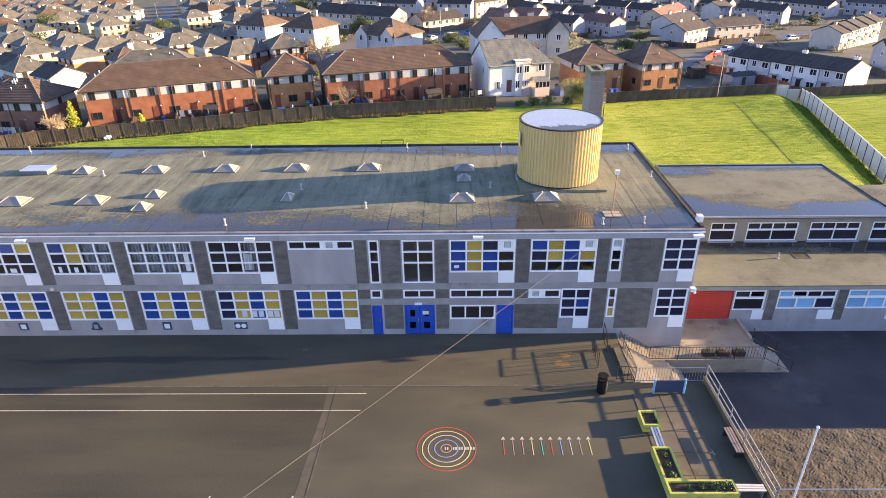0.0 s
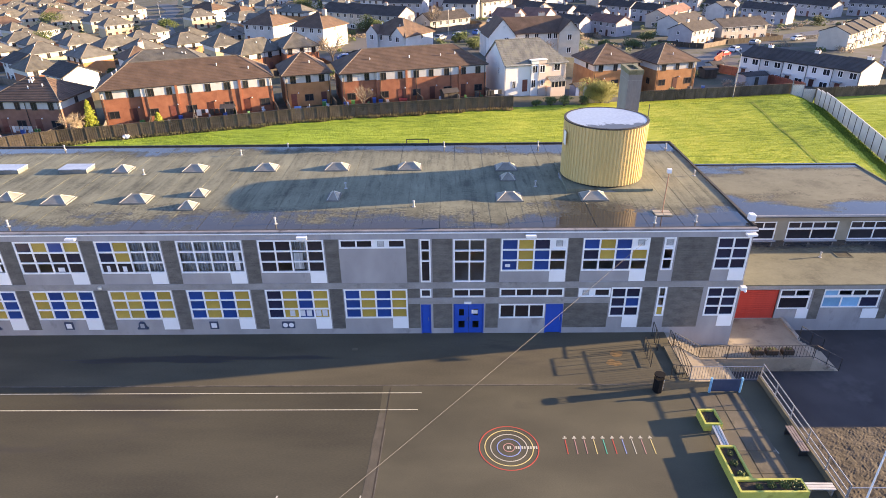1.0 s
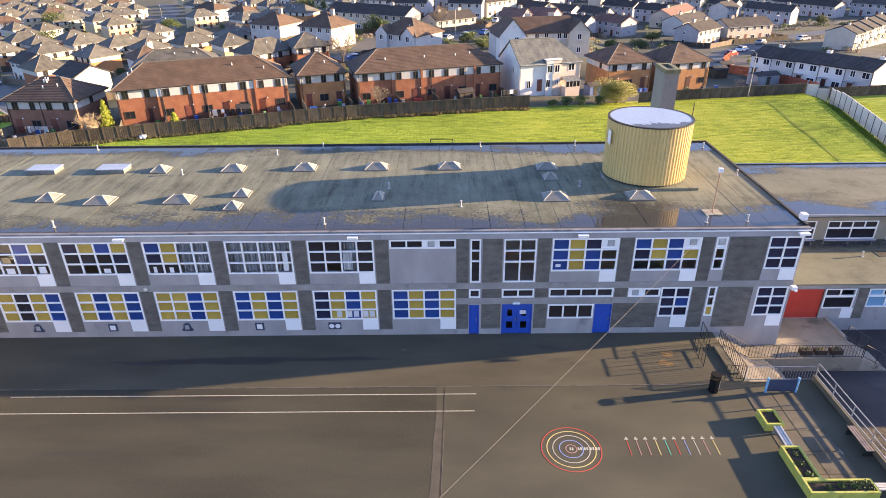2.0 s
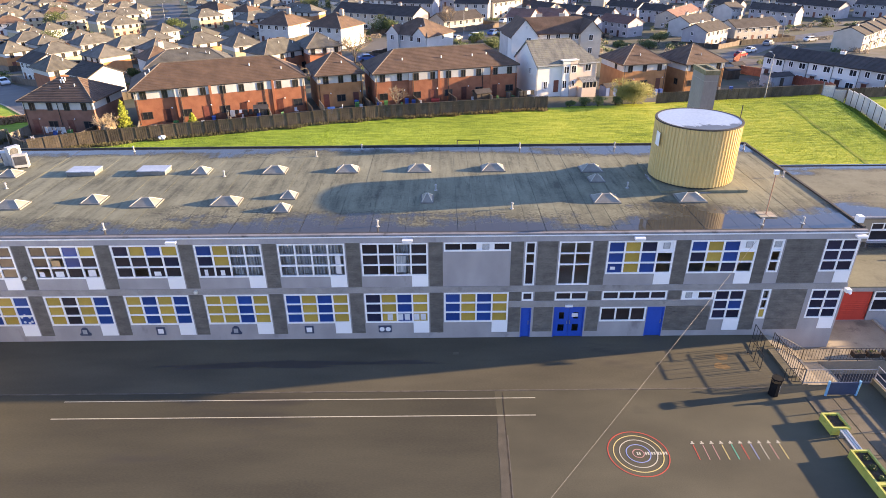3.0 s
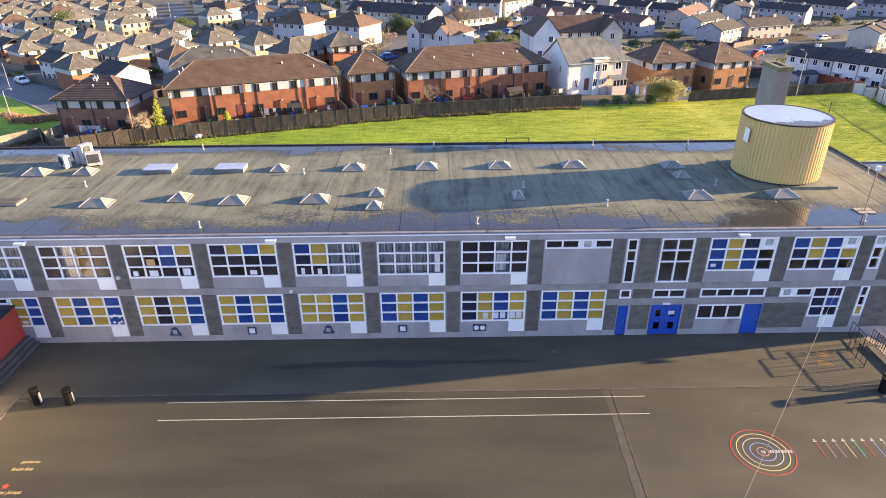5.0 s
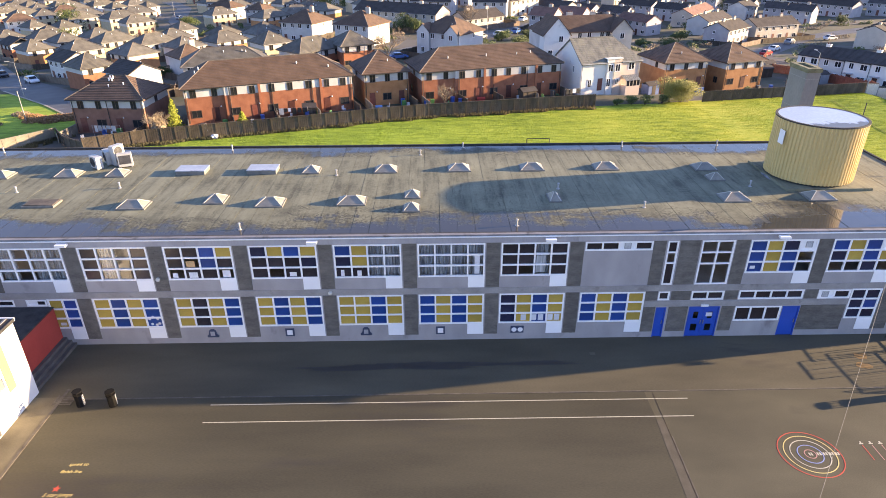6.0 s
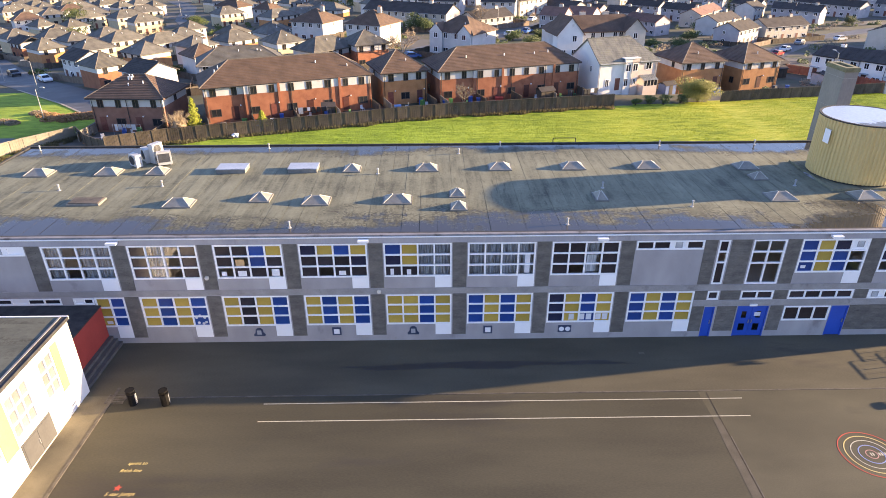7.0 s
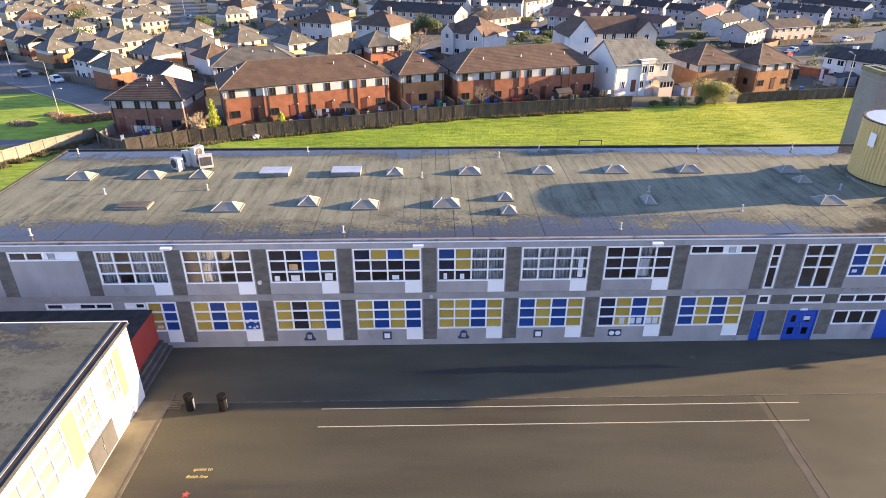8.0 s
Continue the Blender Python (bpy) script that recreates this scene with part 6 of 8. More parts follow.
def roof_solid(w, d, rise, form, ov=0.45, th=0.16):
    """A pitched roof with thickness over a plan w by d; its eaves at z 0."""
    bm = bmesh.new()
    a, b = w / 2 + ov, d / 2 + ov
    drop = -rise * ov / (d / 2)
    top = rise
    if form == "hip":
        r = max(0.15, w / 2 - d / 2 * 0.95)
        ridge = ((-r, 0, top), (r, 0, top))
    else:
        ridge = ((-w / 2 - 0.2, 0, top), (w / 2 + 0.2, 0, top))
        a = w / 2 + 0.2
    c = [(-a, -b, drop), (a, -b, drop), (a, b, drop), (-a, b, drop)]
    for dz in (0, -th):
        v = [bm.verts.new((p[0], p[1], p[2] + dz)) for p in c] + [bm.verts.new((p[0], p[1], p[2] + dz)) for p in ridge]
        for f in ((0, 1, 5, 4), (2, 3, 4, 5)):
            bm.faces.new([v[i] for i in f])
        if form == "hip":
            bm.faces.new((v[1], v[2], v[5])), bm.faces.new((v[3], v[0], v[4]))
        if dz == 0:
            hi = v
        else:
            order = (0, 1, 2, 3) if form == "hip" else (0, 1, 5, 2, 3, 4)
            for i, j in zip(order, order[1:] + order[:1]):
                bm.faces.new((hi[i], hi[j], v[j], v[i]))
    return bm, ridge, c


def tile_courses(ridge, c, form):
    """Rows of tiles that lie proud of the roof's slopes."""
    bm = bmesh.new()
    a, b = Vector(ridge[0]), Vector(ridge[1])
    c = [Vector(q) for q in c]
    slopes = [(c[0], c[1], b, a), (c[2], c[3], a, b)]
    if form == "hip":
        slopes += [(c[1], c[2], b, b), (c[3], c[0], a, a)]
    for p, q, r, s in slopes:
        n = max(6, int((s - p).length / 0.42))
        for k in range(n):
            f, g = k / n, (k + 1) / n
            up = Vector((0, 0, 0.06))
            bm.faces.new([bm.verts.new(v) for v in (p.lerp(s, f) + up, q.lerp(r, f) + up, q.lerp(r, g), p.lerp(s, g))] if (q.lerp(r, g) - p.lerp(s, g)).length > 0.02 else [bm.verts.new(v) for v in (p.lerp(s, f) + up, q.lerp(r, f) + up, p.lerp(s, g))])
            bm.faces.new([bm.verts.new(v) for v in (p.lerp(s, f), q.lerp(r, f), q.lerp(r, f) + up, p.lerp(s, f) + up)])
    return bm


def house(x, y, yaw, w, d, walls, form, eh, group, seed, plain=False):
    rnd = random.Random(seed)
    z = FLOORS.get((x, y), min(terrain(x - w / 3, y - d / 3), terrain(x + w / 3, y - d / 3), terrain(x, y))) + 0.05
    words = {"brick": "red brick", "brown": "brown brick", "orange": "orange brick", "yellow": "buff brick", "white": "white rendered", "cream": "cream rendered", "grey": "grey rendered"}[walls]
    rooftype = "hip" if form.startswith("hip") else "gable"
    rcol = {"hip": "brown", "hipb": "brown", "hipg": "grey", "slate": "slate", "gable": "dark", "gableb": "brown", "gabler": "red", "gfront": "dark", "hipx": "brown"}[form]
    if form == "gfront":
        w, d = d, w
    kind_word = "terrace" if max(w, d) > 15 else "house"
    t = thing("terraced_houses" if kind_word == "terrace" else "house", f"two-storey {words} {kind_word} with a {rcol} {'hipped' if rooftype == 'hip' else 'gabled'} roof", kind_word, x, y, z, yaw + (90 if form == "gfront" else 0), group=group)
    rise = d / 2 * (0.48 if rooftype == "gable" else 0.56)
    if form == "slate":
        rise = d / 2 * 0.85
    two_tone = walls in ("brick", "brown", "orange", "yellow")
    split = eh * 0.7 if two_tone else eh
    bm = bmesh.new()
    box(bm, -w / 2, w / 2, -d / 2, d / 2, -1.2, split)
    if rooftype == "gable" and not two_tone:
        for s in (-1, 1):
            xx = s * w / 2
            v = [bm.verts.new(p) for q in (xx, xx - s * 0.25) for p in ((q, -d / 2, eh - 0.01), (q, d / 2, eh - 0.01), (q, 0, eh + rise - 0.1))]
            bm.faces.new(v[:3]), bm.faces.new(v[3:][::-1])
            for i in range(3):
                bm.faces.new((v[i], v[(i + 1) % 3], v[3 + (i + 1) % 3], v[3 + i]))
    stepped = two_tone and w > 15
    if stepped:
        for a, b, p in ((-w / 2 + 5.5, w / 2, 0.42), (-w / 2 + 10.3, -w / 2 + 10.65, 0.56), (-w / 2 + 19.4, -w / 2 + 19.75, 0.56)):
            box(bm, a, b, -d / 2 - p, -d / 2, -1.2, split if p < 0.5 else eh - 0.3)
    part("wall", bm, WALLS[walls], t)
    if stepped:
        bm = bmesh.new()
        box(bm, -w / 2 + 5.52, w / 2 - 0.02, -d / 2 - 0.4, -d / 2 + 0.01, split, eh - 0.2)
        part("upper_wall", bm, WALLS["white"], t, "white rendered upper wall")
    if two_tone:
        bm = bmesh.new()
        box(bm, -w / 2 + 0.02, w / 2 - 0.02, -d / 2 + 0.02, d / 2 - 0.02, split, eh)
        part("upper_wall", bm, WALLS["white"], t, "white rendered upper wall")
    bm, ridge, c = roof_solid(w, d, rise, rooftype)
    rf = part("roof", bm, ROOFS[rcol], t)
    rf.location.z = eh
    if not plain:
        tc = part("tile_course", tile_courses(ridge, c, rooftype), ROOFS[rcol], rf, "overlapping rows of roof tiles")
        tc.location.z = 0.012
        tagged(tc, "overlapping rows of roof tiles", kind="stuff")
    if form == "hipx":
        for sx in (-1, 1):
            cx = sx * (w / 2 - 1.9)
            bm = bmesh.new()
            prism(bm, [(cx - 1.7, 0), (cx + 1.7, 0), (cx + 1.7, eh - 0.1), (cx, eh + 1.5), (cx - 1.7, eh - 0.1)], d / 2 - 0.1, d / 2 + 0.5)
            bmesh.ops.rotate(bm, verts=bm.verts, cent=(0, 0, 0), matrix=Matrix.Rotation(radians(90), 3, "X"))
            part("gable_bay", bm, WALLS[walls], t)
            bm = bmesh.new()
            for s in (-1, 1):
                e = [(cx, -d / 2 - 0.65, eh + 1.62), (cx + s * 2.0, -d / 2 - 0.65, eh - 0.24), (cx + s * 2.0, -d / 2 + 0.3, eh - 0.24), (cx, -d / 2 + 2.7, eh + 1.62)]
                poly(bm, e if s > 0 else e[::-1]), poly(bm, [(a, b, z_ - 0.1) for a, b, z_ in (e[::-1] if s > 0 else e)])
            part("bay_roof", bm, ROOFS[rcol], t)
            for zz in (1.35, eh - 1.0):
                place_window(t, cx, -d / 2 - 0.512, zz, 1.0, 1.2, 0, False)
    bm = bmesh.new()
    tube(bm, ridge[0], ridge[1], 0.1, 6)
    if rooftype == "hip":
        for k, e in enumerate(ridge):
            for q in ((c[0], c[3]), (c[1], c[2]))[k]:
                tube(bm, e, q, 0.09, 5)
    rt = part("ridge_tiles", bm, M_RIDGE if rcol in ("brown", "grey", "red") else ROOFS[rcol], t)
    rt.location.z = eh + 0.02
    for s in (-1,) if plain else (-1, 1):
        bm = bmesh.new()
        tube(bm, (-w / 2 - 0.3, s * (d / 2 + 0.45), eh - 0.42 * rise / d * 2 - 0.1), (w / 2 + 0.3, s * (d / 2 + 0.45), eh - 0.42 * rise / d * 2 - 0.1), 0.06, 5)
        part("gutter", bm, M_BLACK if walls in ("brick", "brown", "orange") else M_GREYP, t)
    if two_tone and not plain and w > 7:
        for k in range(int(w / 5) + 1):
            bm = bmesh.new()
            px = -w / 2 + 0.25 + (w - 0.5) * k / int(w / 5)
            py = -d / 2 - 0.06 - (0.42 if stepped and px > -w / 2 + 5.5 else 0)
            tube(bm, (px, py, 0), (px, py, eh - 0.25), 0.045, 6)
            part("downpipe", bm, M_BLACK, t)
    # windows and doors on the long faces
    n = max(2, round(w / 2.7))
    zu, zl = eh - 0.98, 1.3
    for side, rz in ((-1, 0),) if plain or abs(yaw) < 40 else ((-1, 0), (1, 180)):
        for k in range(n):
            xx = -w / 2 + w * (k + 0.5) / n
            yy = side * (d / 2 + 0.012 + (0.42 if stepped and side < 0 and xx > -w / 2 + 5.5 else 0.0))
            place_window(t, xx + rnd.uniform(-0.15, 0.15), yy, zu - (0.1 if two_tone else 0), (0.8 if k % 2 else 0.9) if two_tone else (1.0 if k % 2 else 1.15), 1.2, rz, two_tone)
            if eh > 4:
                if (k + seed) % 2 == 0:
                    put("door", house_door(), t, xx, yy, 0.05, rz)
                    if group == "houses along the field":
                        bm = bmesh.new()
                        bmesh.ops.create_icosphere(bm, subdivisions=2, radius=0.11, matrix=Matrix.Translation((xx + 0.75, yy - 0.08, 2.15)))
                        part("wall_lamp", bm, M_LIGHTBOX, t, "small white globe lamp")
                else:
                    place_window(t, xx, yy, zl, 1.4, 1.1, rz, two_tone)
    for side, rz in ((1, 90), (-1, -90)):
        if d > 7 and not plain:
            place_window(t, side * (w / 2 + 0.012), rnd.uniform(-d / 5, d / 5), zu, 0.8, 1.0, rz, two_tone)
            if seed % 2 and eh > 4:
                place_window(t, side * (w / 2 + 0.012), rnd.uniform(-d / 4, d / 4), zl, 1.0, 1.1, rz, two_tone)
    if walls in ("white", "cream", "grey") and form in ("hipb", "slate", "gableb", "gable", "gabler"):
        for sx in ((-0.25, 0.25) if w > 12 else (0.2,)):
            bm = bmesh.new()
            box(bm, sx * w - 0.55, sx * w + 0.55, -0.3, 0.3, eh + rise - 0.7, eh + rise + 0.75)
            ch = part("chimney", bm, WALLS["cream"], t)
            for k in (-0.3, 0.0, 0.3):
                bm = bmesh.new()
                tube(bm, (sx * w + k, 0, eh + rise + 0.74), (sx * w + k, 0, eh + rise + 1.05), 0.09, 7)
                part("chimney_pot", bm, ROOFS["red"], ch)
    else:
        for k in range(max(1, int(w / 5))):
            bm = bmesh.new()
            px, py = rnd.uniform(-w / 2 + 2, w / 2 - 2), -d * rnd.uniform(0.16, 0.34)
            zz = eh + rise * (1 + py / (d / 2)) - 0.05
            tube(bm, (px, py, zz), (px, py, zz + 0.45), 0.08, 6)
            part("vent_pipe", bm, M_LIGHTBOX, t)
    return t


def ridge_vents(t, x, y, z, n):
    """A cluster of white vent pipes beside the ridge."""
    for k in range(n):
        bm = bmesh.new()
        tube(bm, (x + 0.42 * (k % 2), y - 0.45 * (k // 2), z - 0.4 - 0.22 * (k // 2)), (x + 0.42 * (k % 2), y - 0.45 * (k // 2), z + 0.4 - 0.22 * (k // 2)), 0.1, 7)
        part("vent_pipe", bm, M_LIGHTBOX, t)


for gi, (rows, gname) in enumerate(((NEAR, "houses along the field"), (LEFT, "west estate houses"), (MID, "middle street houses"), (RIGHT, "east estate houses"), (FAR, "far street houses"))):
    for i, r in enumerate(rows):
        built = house(*r, gname, gi * 50 + i)
        if gi == 0 and i == 0:
            ridge_vents(built, -0.5, -0.6, r[7] + r[4] / 2 * 0.56 - 0.3, 4)


def pitched(w, d, rise, left, right, ov=0.35, th=0.16):
    """A roof whose ends are gables (run 0) or hips with the given runs. Returns its mesh and its tile rows."""
    b = d / 2 + ov
    drop = -rise * ov / (d / 2)
    xa, xb = -w / 2 - (ov if left else 0.2), w / 2 + (ov if right else 0.2)
    ra, rb = (-w / 2 + left if left else xa), (w / 2 - right if right else xb)
    c = [(xa, -b, drop), (xb, -b, drop), (xb, b, drop), (xa, b, drop)]
    ridge = ((ra, 0, rise), (rb, 0, rise))
    bm = bmesh.new()
    top, low = [[bm.verts.new((p[0], p[1], p[2] + dz)) for p in (*c, *ridge)] for dz in (0, -th)]
    for v in (top, low):
        for f in ((0, 1, 5, 4), (2, 3, 4, 5)):
            bm.faces.new([v[i] for i in f])
        if right:
            bm.faces.new((v[1], v[2], v[5]))
        if left:
            bm.faces.new((v[3], v[0], v[4]))
    rim = [0, 1] + ([] if right else [5]) + [2, 3] + ([] if left else [4])
    for i, j in zip(rim, rim[1:] + rim[:1]):
        bm.faces.new((top[i], top[j], low[j], low[i]))
    tiles = bmesh.new()
    a, e = Vector(ridge[0]), Vector(ridge[1])
    cv = [Vector(q) for q in c]
    slopes = [(cv[0], cv[1], e, a), (cv[2], cv[3], a, e)] + ([(cv[1], cv[2], e, e)] if right else []) + ([(cv[3], cv[0], a, a)] if left else [])
    up = Vector((0, 0, 0.045))
    for p, q, r, t in slopes:
        n = max(6, int((t - p).length / 0.4))
        for k in range(n - (1 if (r - t).length < 0.01 else 0)):
            f, g = k / n, (k + 1) / n
            tiles.faces.new([tiles.verts.new(v) for v in (p.lerp(t, f) + up, q.lerp(r, f) + up, q.lerp(r, g), p.lerp(t, g))])
            tiles.faces.new([tiles.verts.new(v) for v in (p.lerp(t, f), q.lerp(r, f), q.lerp(r, f) + up, p.lerp(t, f) + up)])
    return bm, tiles


def gable_piece(bm, x, y0, y1, z, rise, th=0.25):
    """The triangle of a gable wall that faces along x."""
    v = [bm.verts.new((q, *p)) for q in (x - th / 2, x + th / 2) for p in ((y0, z), (y1, z), ((y0 + y1) / 2, z + rise))]
    bm.faces.new(v[:3]), bm.faces.new(v[3:][::-1])
    for i in range(3):
        bm.faces.new((v[i], v[(i + 1) % 3], v[3 + (i + 1) % 3], v[3 + i]))


def roof_on(t, w, d, rise, left, right, eh, material, x=0.0, y=0.0, rz=0, label=""):
    bm, tiles = pitched(w, d, rise, left, right)
    rf = part("roof", bm, material, t, label)
    rf.matrix_basis = pose(x, y, eh, 0, 0, rz)
    tc = part("tile_course", tiles, material, rf)
    tc.location.z = 0.012
    tagged(tc, "overlapping rows of roof tiles", kind="stuff")
    return rf


def stack(t, x, y, z, w, d, h, material, pots):
    bm = bmesh.new()
    box(bm, x - w / 2, x + w / 2, y - d / 2, y + d / 2, z - 0.9, z + h)
    box(bm, x - w / 2 - 0.06, x + w / 2 + 0.06, y - d / 2 - 0.06, y + d / 2 + 0.06, z + h, z + h + 0.1)
    ch = part("chimney", bm, material, t)
    for k in range(pots):
        bm = bmesh.new()
        px = x + (k - (pots - 1) / 2) * w / pots
        tube(bm, (px, y, z + h + 0.1), (px, y, z + h + 0.45), 0.1, 8, 0.085)
        part("chimney_pot", bm, ROOFS["red"], ch)


M_HALFWHITE = mat("bright_white_render", (0.72, 0.7, 0.66), (0.8, 0.78, 0.74), 0.5, 0.9, 0.3, 12, stain=(0.48, 0.47, 0.44), stain_scale=0.6, stain_at=0.63)
M_HALFPINK = mat("pinkish_cream_render", (0.6, 0.48, 0.4), (0.7, 0.57, 0.48), 0.5, 0.9, 0.3, 12, stain=(0.38, 0.32, 0.27), stain_scale=0.6, stain_at=0.62)


def slate_semis():
    """Two joined houses, one white and one cream, under one lichened slate roof."""
    w, d, eh, rise = 11.2, 9.0, 4.85, 3.15
    yaw = radians(17)
    fx, fy = 7.3, 73.5
    x, y = fx + math.cos(yaw) * w / 2 - math.sin(yaw) * d / 2, fy + math.sin(yaw) * w / 2 + math.cos(yaw) * d / 2
    t = thing("semi_detached_houses", "white and cream rendered semi-detached houses with a pale slate roof", "house", x, y, -2.35, 17, group="houses along the field")
    for a, b, m, lab in ((-w / 2, 0.35, M_HALFWHITE, "bright white rendered wall"), (0.35, w / 2, M_HALFPINK, "pinkish cream rendered wall")):
        bm = bmesh.new()
        box(bm, a, b, -d / 2, d / 2, -2.5, eh)
        if a < 0:
            gable_piece(bm, -w / 2 + 0.13, -d / 2, d / 2, eh - 0.01, rise - 0.1)
        part("wall", bm, m, t, lab)
    roof_on(t, w, d, rise, 0, 3.1, eh, ROOFS["slate"], label="pale lichened slate roof")
    # raised wall heads over the upper windows and a shallow front projection
    for a, b, m in ((-0.95, 0.35, M_HALFWHITE), (0.35, 1.75, M_HALFPINK)):
        bm = bmesh.new()
        box(bm, a, b, -d / 2 - 0.35, -d / 2, -2.5, eh + 0.35)
        part("projection", bm, m, t)
    bm = bmesh.new()
    box(bm, -1.1, 1.9, -d / 2 - 0.5, -d / 2 + 0.6, eh + 0.35, eh + 0.47)
    part("projection_roof", bm, M_HALFWHITE, t, "flat pale roof of the projection")
    for wx, wz, ww, wh, off in ((-0.3, 3.75, 0.95, 1.25, 0.36), (1.05, 3.75, 0.95, 1.25, 0.36), (3.9, 3.8, 1.15, 1.2, 0.012), (-3.9, 1.35, 0.7, 1.3, 0.012), (-0.5, 1.35, 0.8, 1.4, 0.36), (1.1, 1.4, 0.6, 1.0, 0.36)):
        place_window(t, wx, -d / 2 - off, wz, ww, wh)
    place_window(t, -w / 2 - 0.012, -1.9, 3.4, 0.6, 1.1, -90)
    put("door", house_door(), t, -1.9, -d / 2 - 0.012, 0.1, 0, "dark front door")
    for dx in (-w / 2 + 0.12, 0.35, w / 2 - 0.12):
        bm = bmesh.new()
        tube(bm, (dx, -d / 2 - (0.42 if abs(dx) < 1 else 0.07), -0.4), (dx, -d / 2 - (0.42 if abs(dx) < 1 else 0.07), eh - 0.2), 0.06, 6)
        part("downpipe", bm, M_GREYP, t)
    bm = bmesh.new()
    for a, b in ((-w / 2, -1.1), (1.9, w / 2 + 0.2)):
        tube(bm, (a, -d / 2 - 0.36, eh - 0.26), (b, -d / 2 - 0.36, eh - 0.26), 0.07, 6)
    part("gutter", bm, M_GREYP, t)
    bm = bmesh.new()
    tube(bm, (-w / 2 - 0.2, 0, eh + rise + 0.03), (w / 2 - 3.1, 0, eh + rise + 0.03), 0.11, 6)
    part("ridge_tiles", bm, ROOFS["slate"], t)
    # glazed lean-to
    bm = bmesh.new()
    box(bm, 2.2, 4.9, -d / 2 - 1.6, -d / 2, -1.0, 0.8)
    lean = part("lean_to", bm, M_HALFPINK, t, "cream lean-to with arched glazing")
    bm = bmesh.new()
    v = [bm.verts.new(p) for p in ((2.1, -d / 2 - 1.75, 1.75), (5.0, -d / 2 - 1.75, 1.75), (5.0, -d / 2 - 0.01, 2.35), (2.1, -d / 2 - 0.01, 2.35))]
    bm.faces.new(v)
    bmesh.ops.solidify(bm, geom=bm.faces[:], thickness=0.08)
    part("lean_to_roof", bm, M_CURTAIN, lean, "pale plastic roof")
    for k in range(5):
        bm = bmesh.new()
        px = 2.25 + 0.66 * k
        box(bm, px - 0.05, px + 0.05, -d / 2 - 1.62, -d / 2 - 1.5, 0.8, 1.72)
        part("glazing_bar", bm, M_CREAM, lean)
    bm = bmesh.new()
    box(bm, 2.25, 4.88, -d / 2 - 1.57, -d / 2 - 1.55, 0.8, 1.72)
    part("pane", bm, M_DARKWIN, lean)


M_CREAM = mat("cream_joinery", (0.5, 0.45, 0.36), (0.6, 0.54, 0.44), 2, 0.6, 0.05, 8)
slate_semis()


def white_brown_house():
    """A long white house with a brown tiled roof and a gabled wing towards the field."""
    eh, rise = 5.35, 2.8
    w, d = 21.0, 9.0
    t = thing("house", "long white rendered house with brown roof and gabled wing", "house", 16.4, 118.2, -3.6, 9, group="middle street houses")
    bm = bmesh.new()
    box(bm, -w / 2, w / 2, -d / 2, d / 2, -2.0, eh)
    part("wall", bm, WALLS["white"], t)
    bm = bmesh.new()
    gw = 5.8
    cx = -w / 2 + gw / 2 - 0.4
    box(bm, cx - gw / 2, cx + gw / 2, -d / 2 - 3.2, -d / 2, -2.0, eh + 0.1)
    v = [bm.verts.new((cx + a, q, z)) for q in (-d / 2 - 3.2, -d / 2 - 2.9) for a, z in ((-gw / 2, eh + 0.09), (gw / 2, eh + 0.09), (0, eh + 3.2))]
    bm.faces.new(v[:3]), bm.faces.new(v[3:][::-1])
    for i in range(3):
        bm.faces.new((v[i], v[(i + 1) % 3], v[3 + (i + 1) % 3], v[3 + i]))
    part("gable_wing", bm, M_HALFWHITE, t, "bright white gabled wing")
    roof_on(t, w, d, rise, 3.0, 3.4, eh, ROOFS["brown"])
    roof_on(t, 3.2 + d / 2, gw, 3.3, 0, 0, eh + 0.1, ROOFS["brown"], cx, -d / 4 - 1.6, 90)
    bm = bmesh.new()
    bx = w / 2 - 2.6
    box(bm, bx - 2.4, bx + 2.4, -d / 2 - 1.2, -d / 2, -2.0, eh + 0.1)
    part("gable_wing", bm, WALLS["cream"], t, "cream gabled bay")
    roof_on(t, 1.2 + d / 2, 4.8, 2.4, 0, 0, eh + 0.1, ROOFS["brown"], bx, -d / 4 - 0.6, 90)
    bm = bmesh.new()
    v = [bm.verts.new((bx + a, q, z)) for q in (-d / 2 - 1.2, -d / 2 - 1.0) for a, z in ((-2.4, eh + 0.09), (2.4, eh + 0.09), (0, eh + 2.3))]
    bm.faces.new(v[:3]), bm.faces.new(v[3:][::-1])
    for i in range(3):
        bm.faces.new((v[i], v[(i + 1) % 3], v[3 + (i + 1) % 3], v[3 + i]))
    part("bay_gable", bm, WALLS["cream"], t)
    for wx, off, wz in ((cx + 0.9, 3.212, 4.3), (cx + 0.9, 3.212, 1.4), (cx - 1.4, 3.212, 1.4), (-1.6, 0.012, 4.4), (0.6, 0.012, 4.4), (3.6, 0.012, 4.4), (5.0, 0.012, 4.4), (-1.0, 0.012, 1.4), (3.4, 0.012, 1.4), (bx, 1.212, 4.2), (bx, 1.212, 1.4)):
        place_window(t, wx, -d / 2 - off, wz, 1.0, 1.3)
    for sx in (-2.5, 3.0):
        stack(t, sx, 0.6, eh + rise, 1.3, 0.6, 0.5, WALLS["cream"], 3)


white_brown_house()


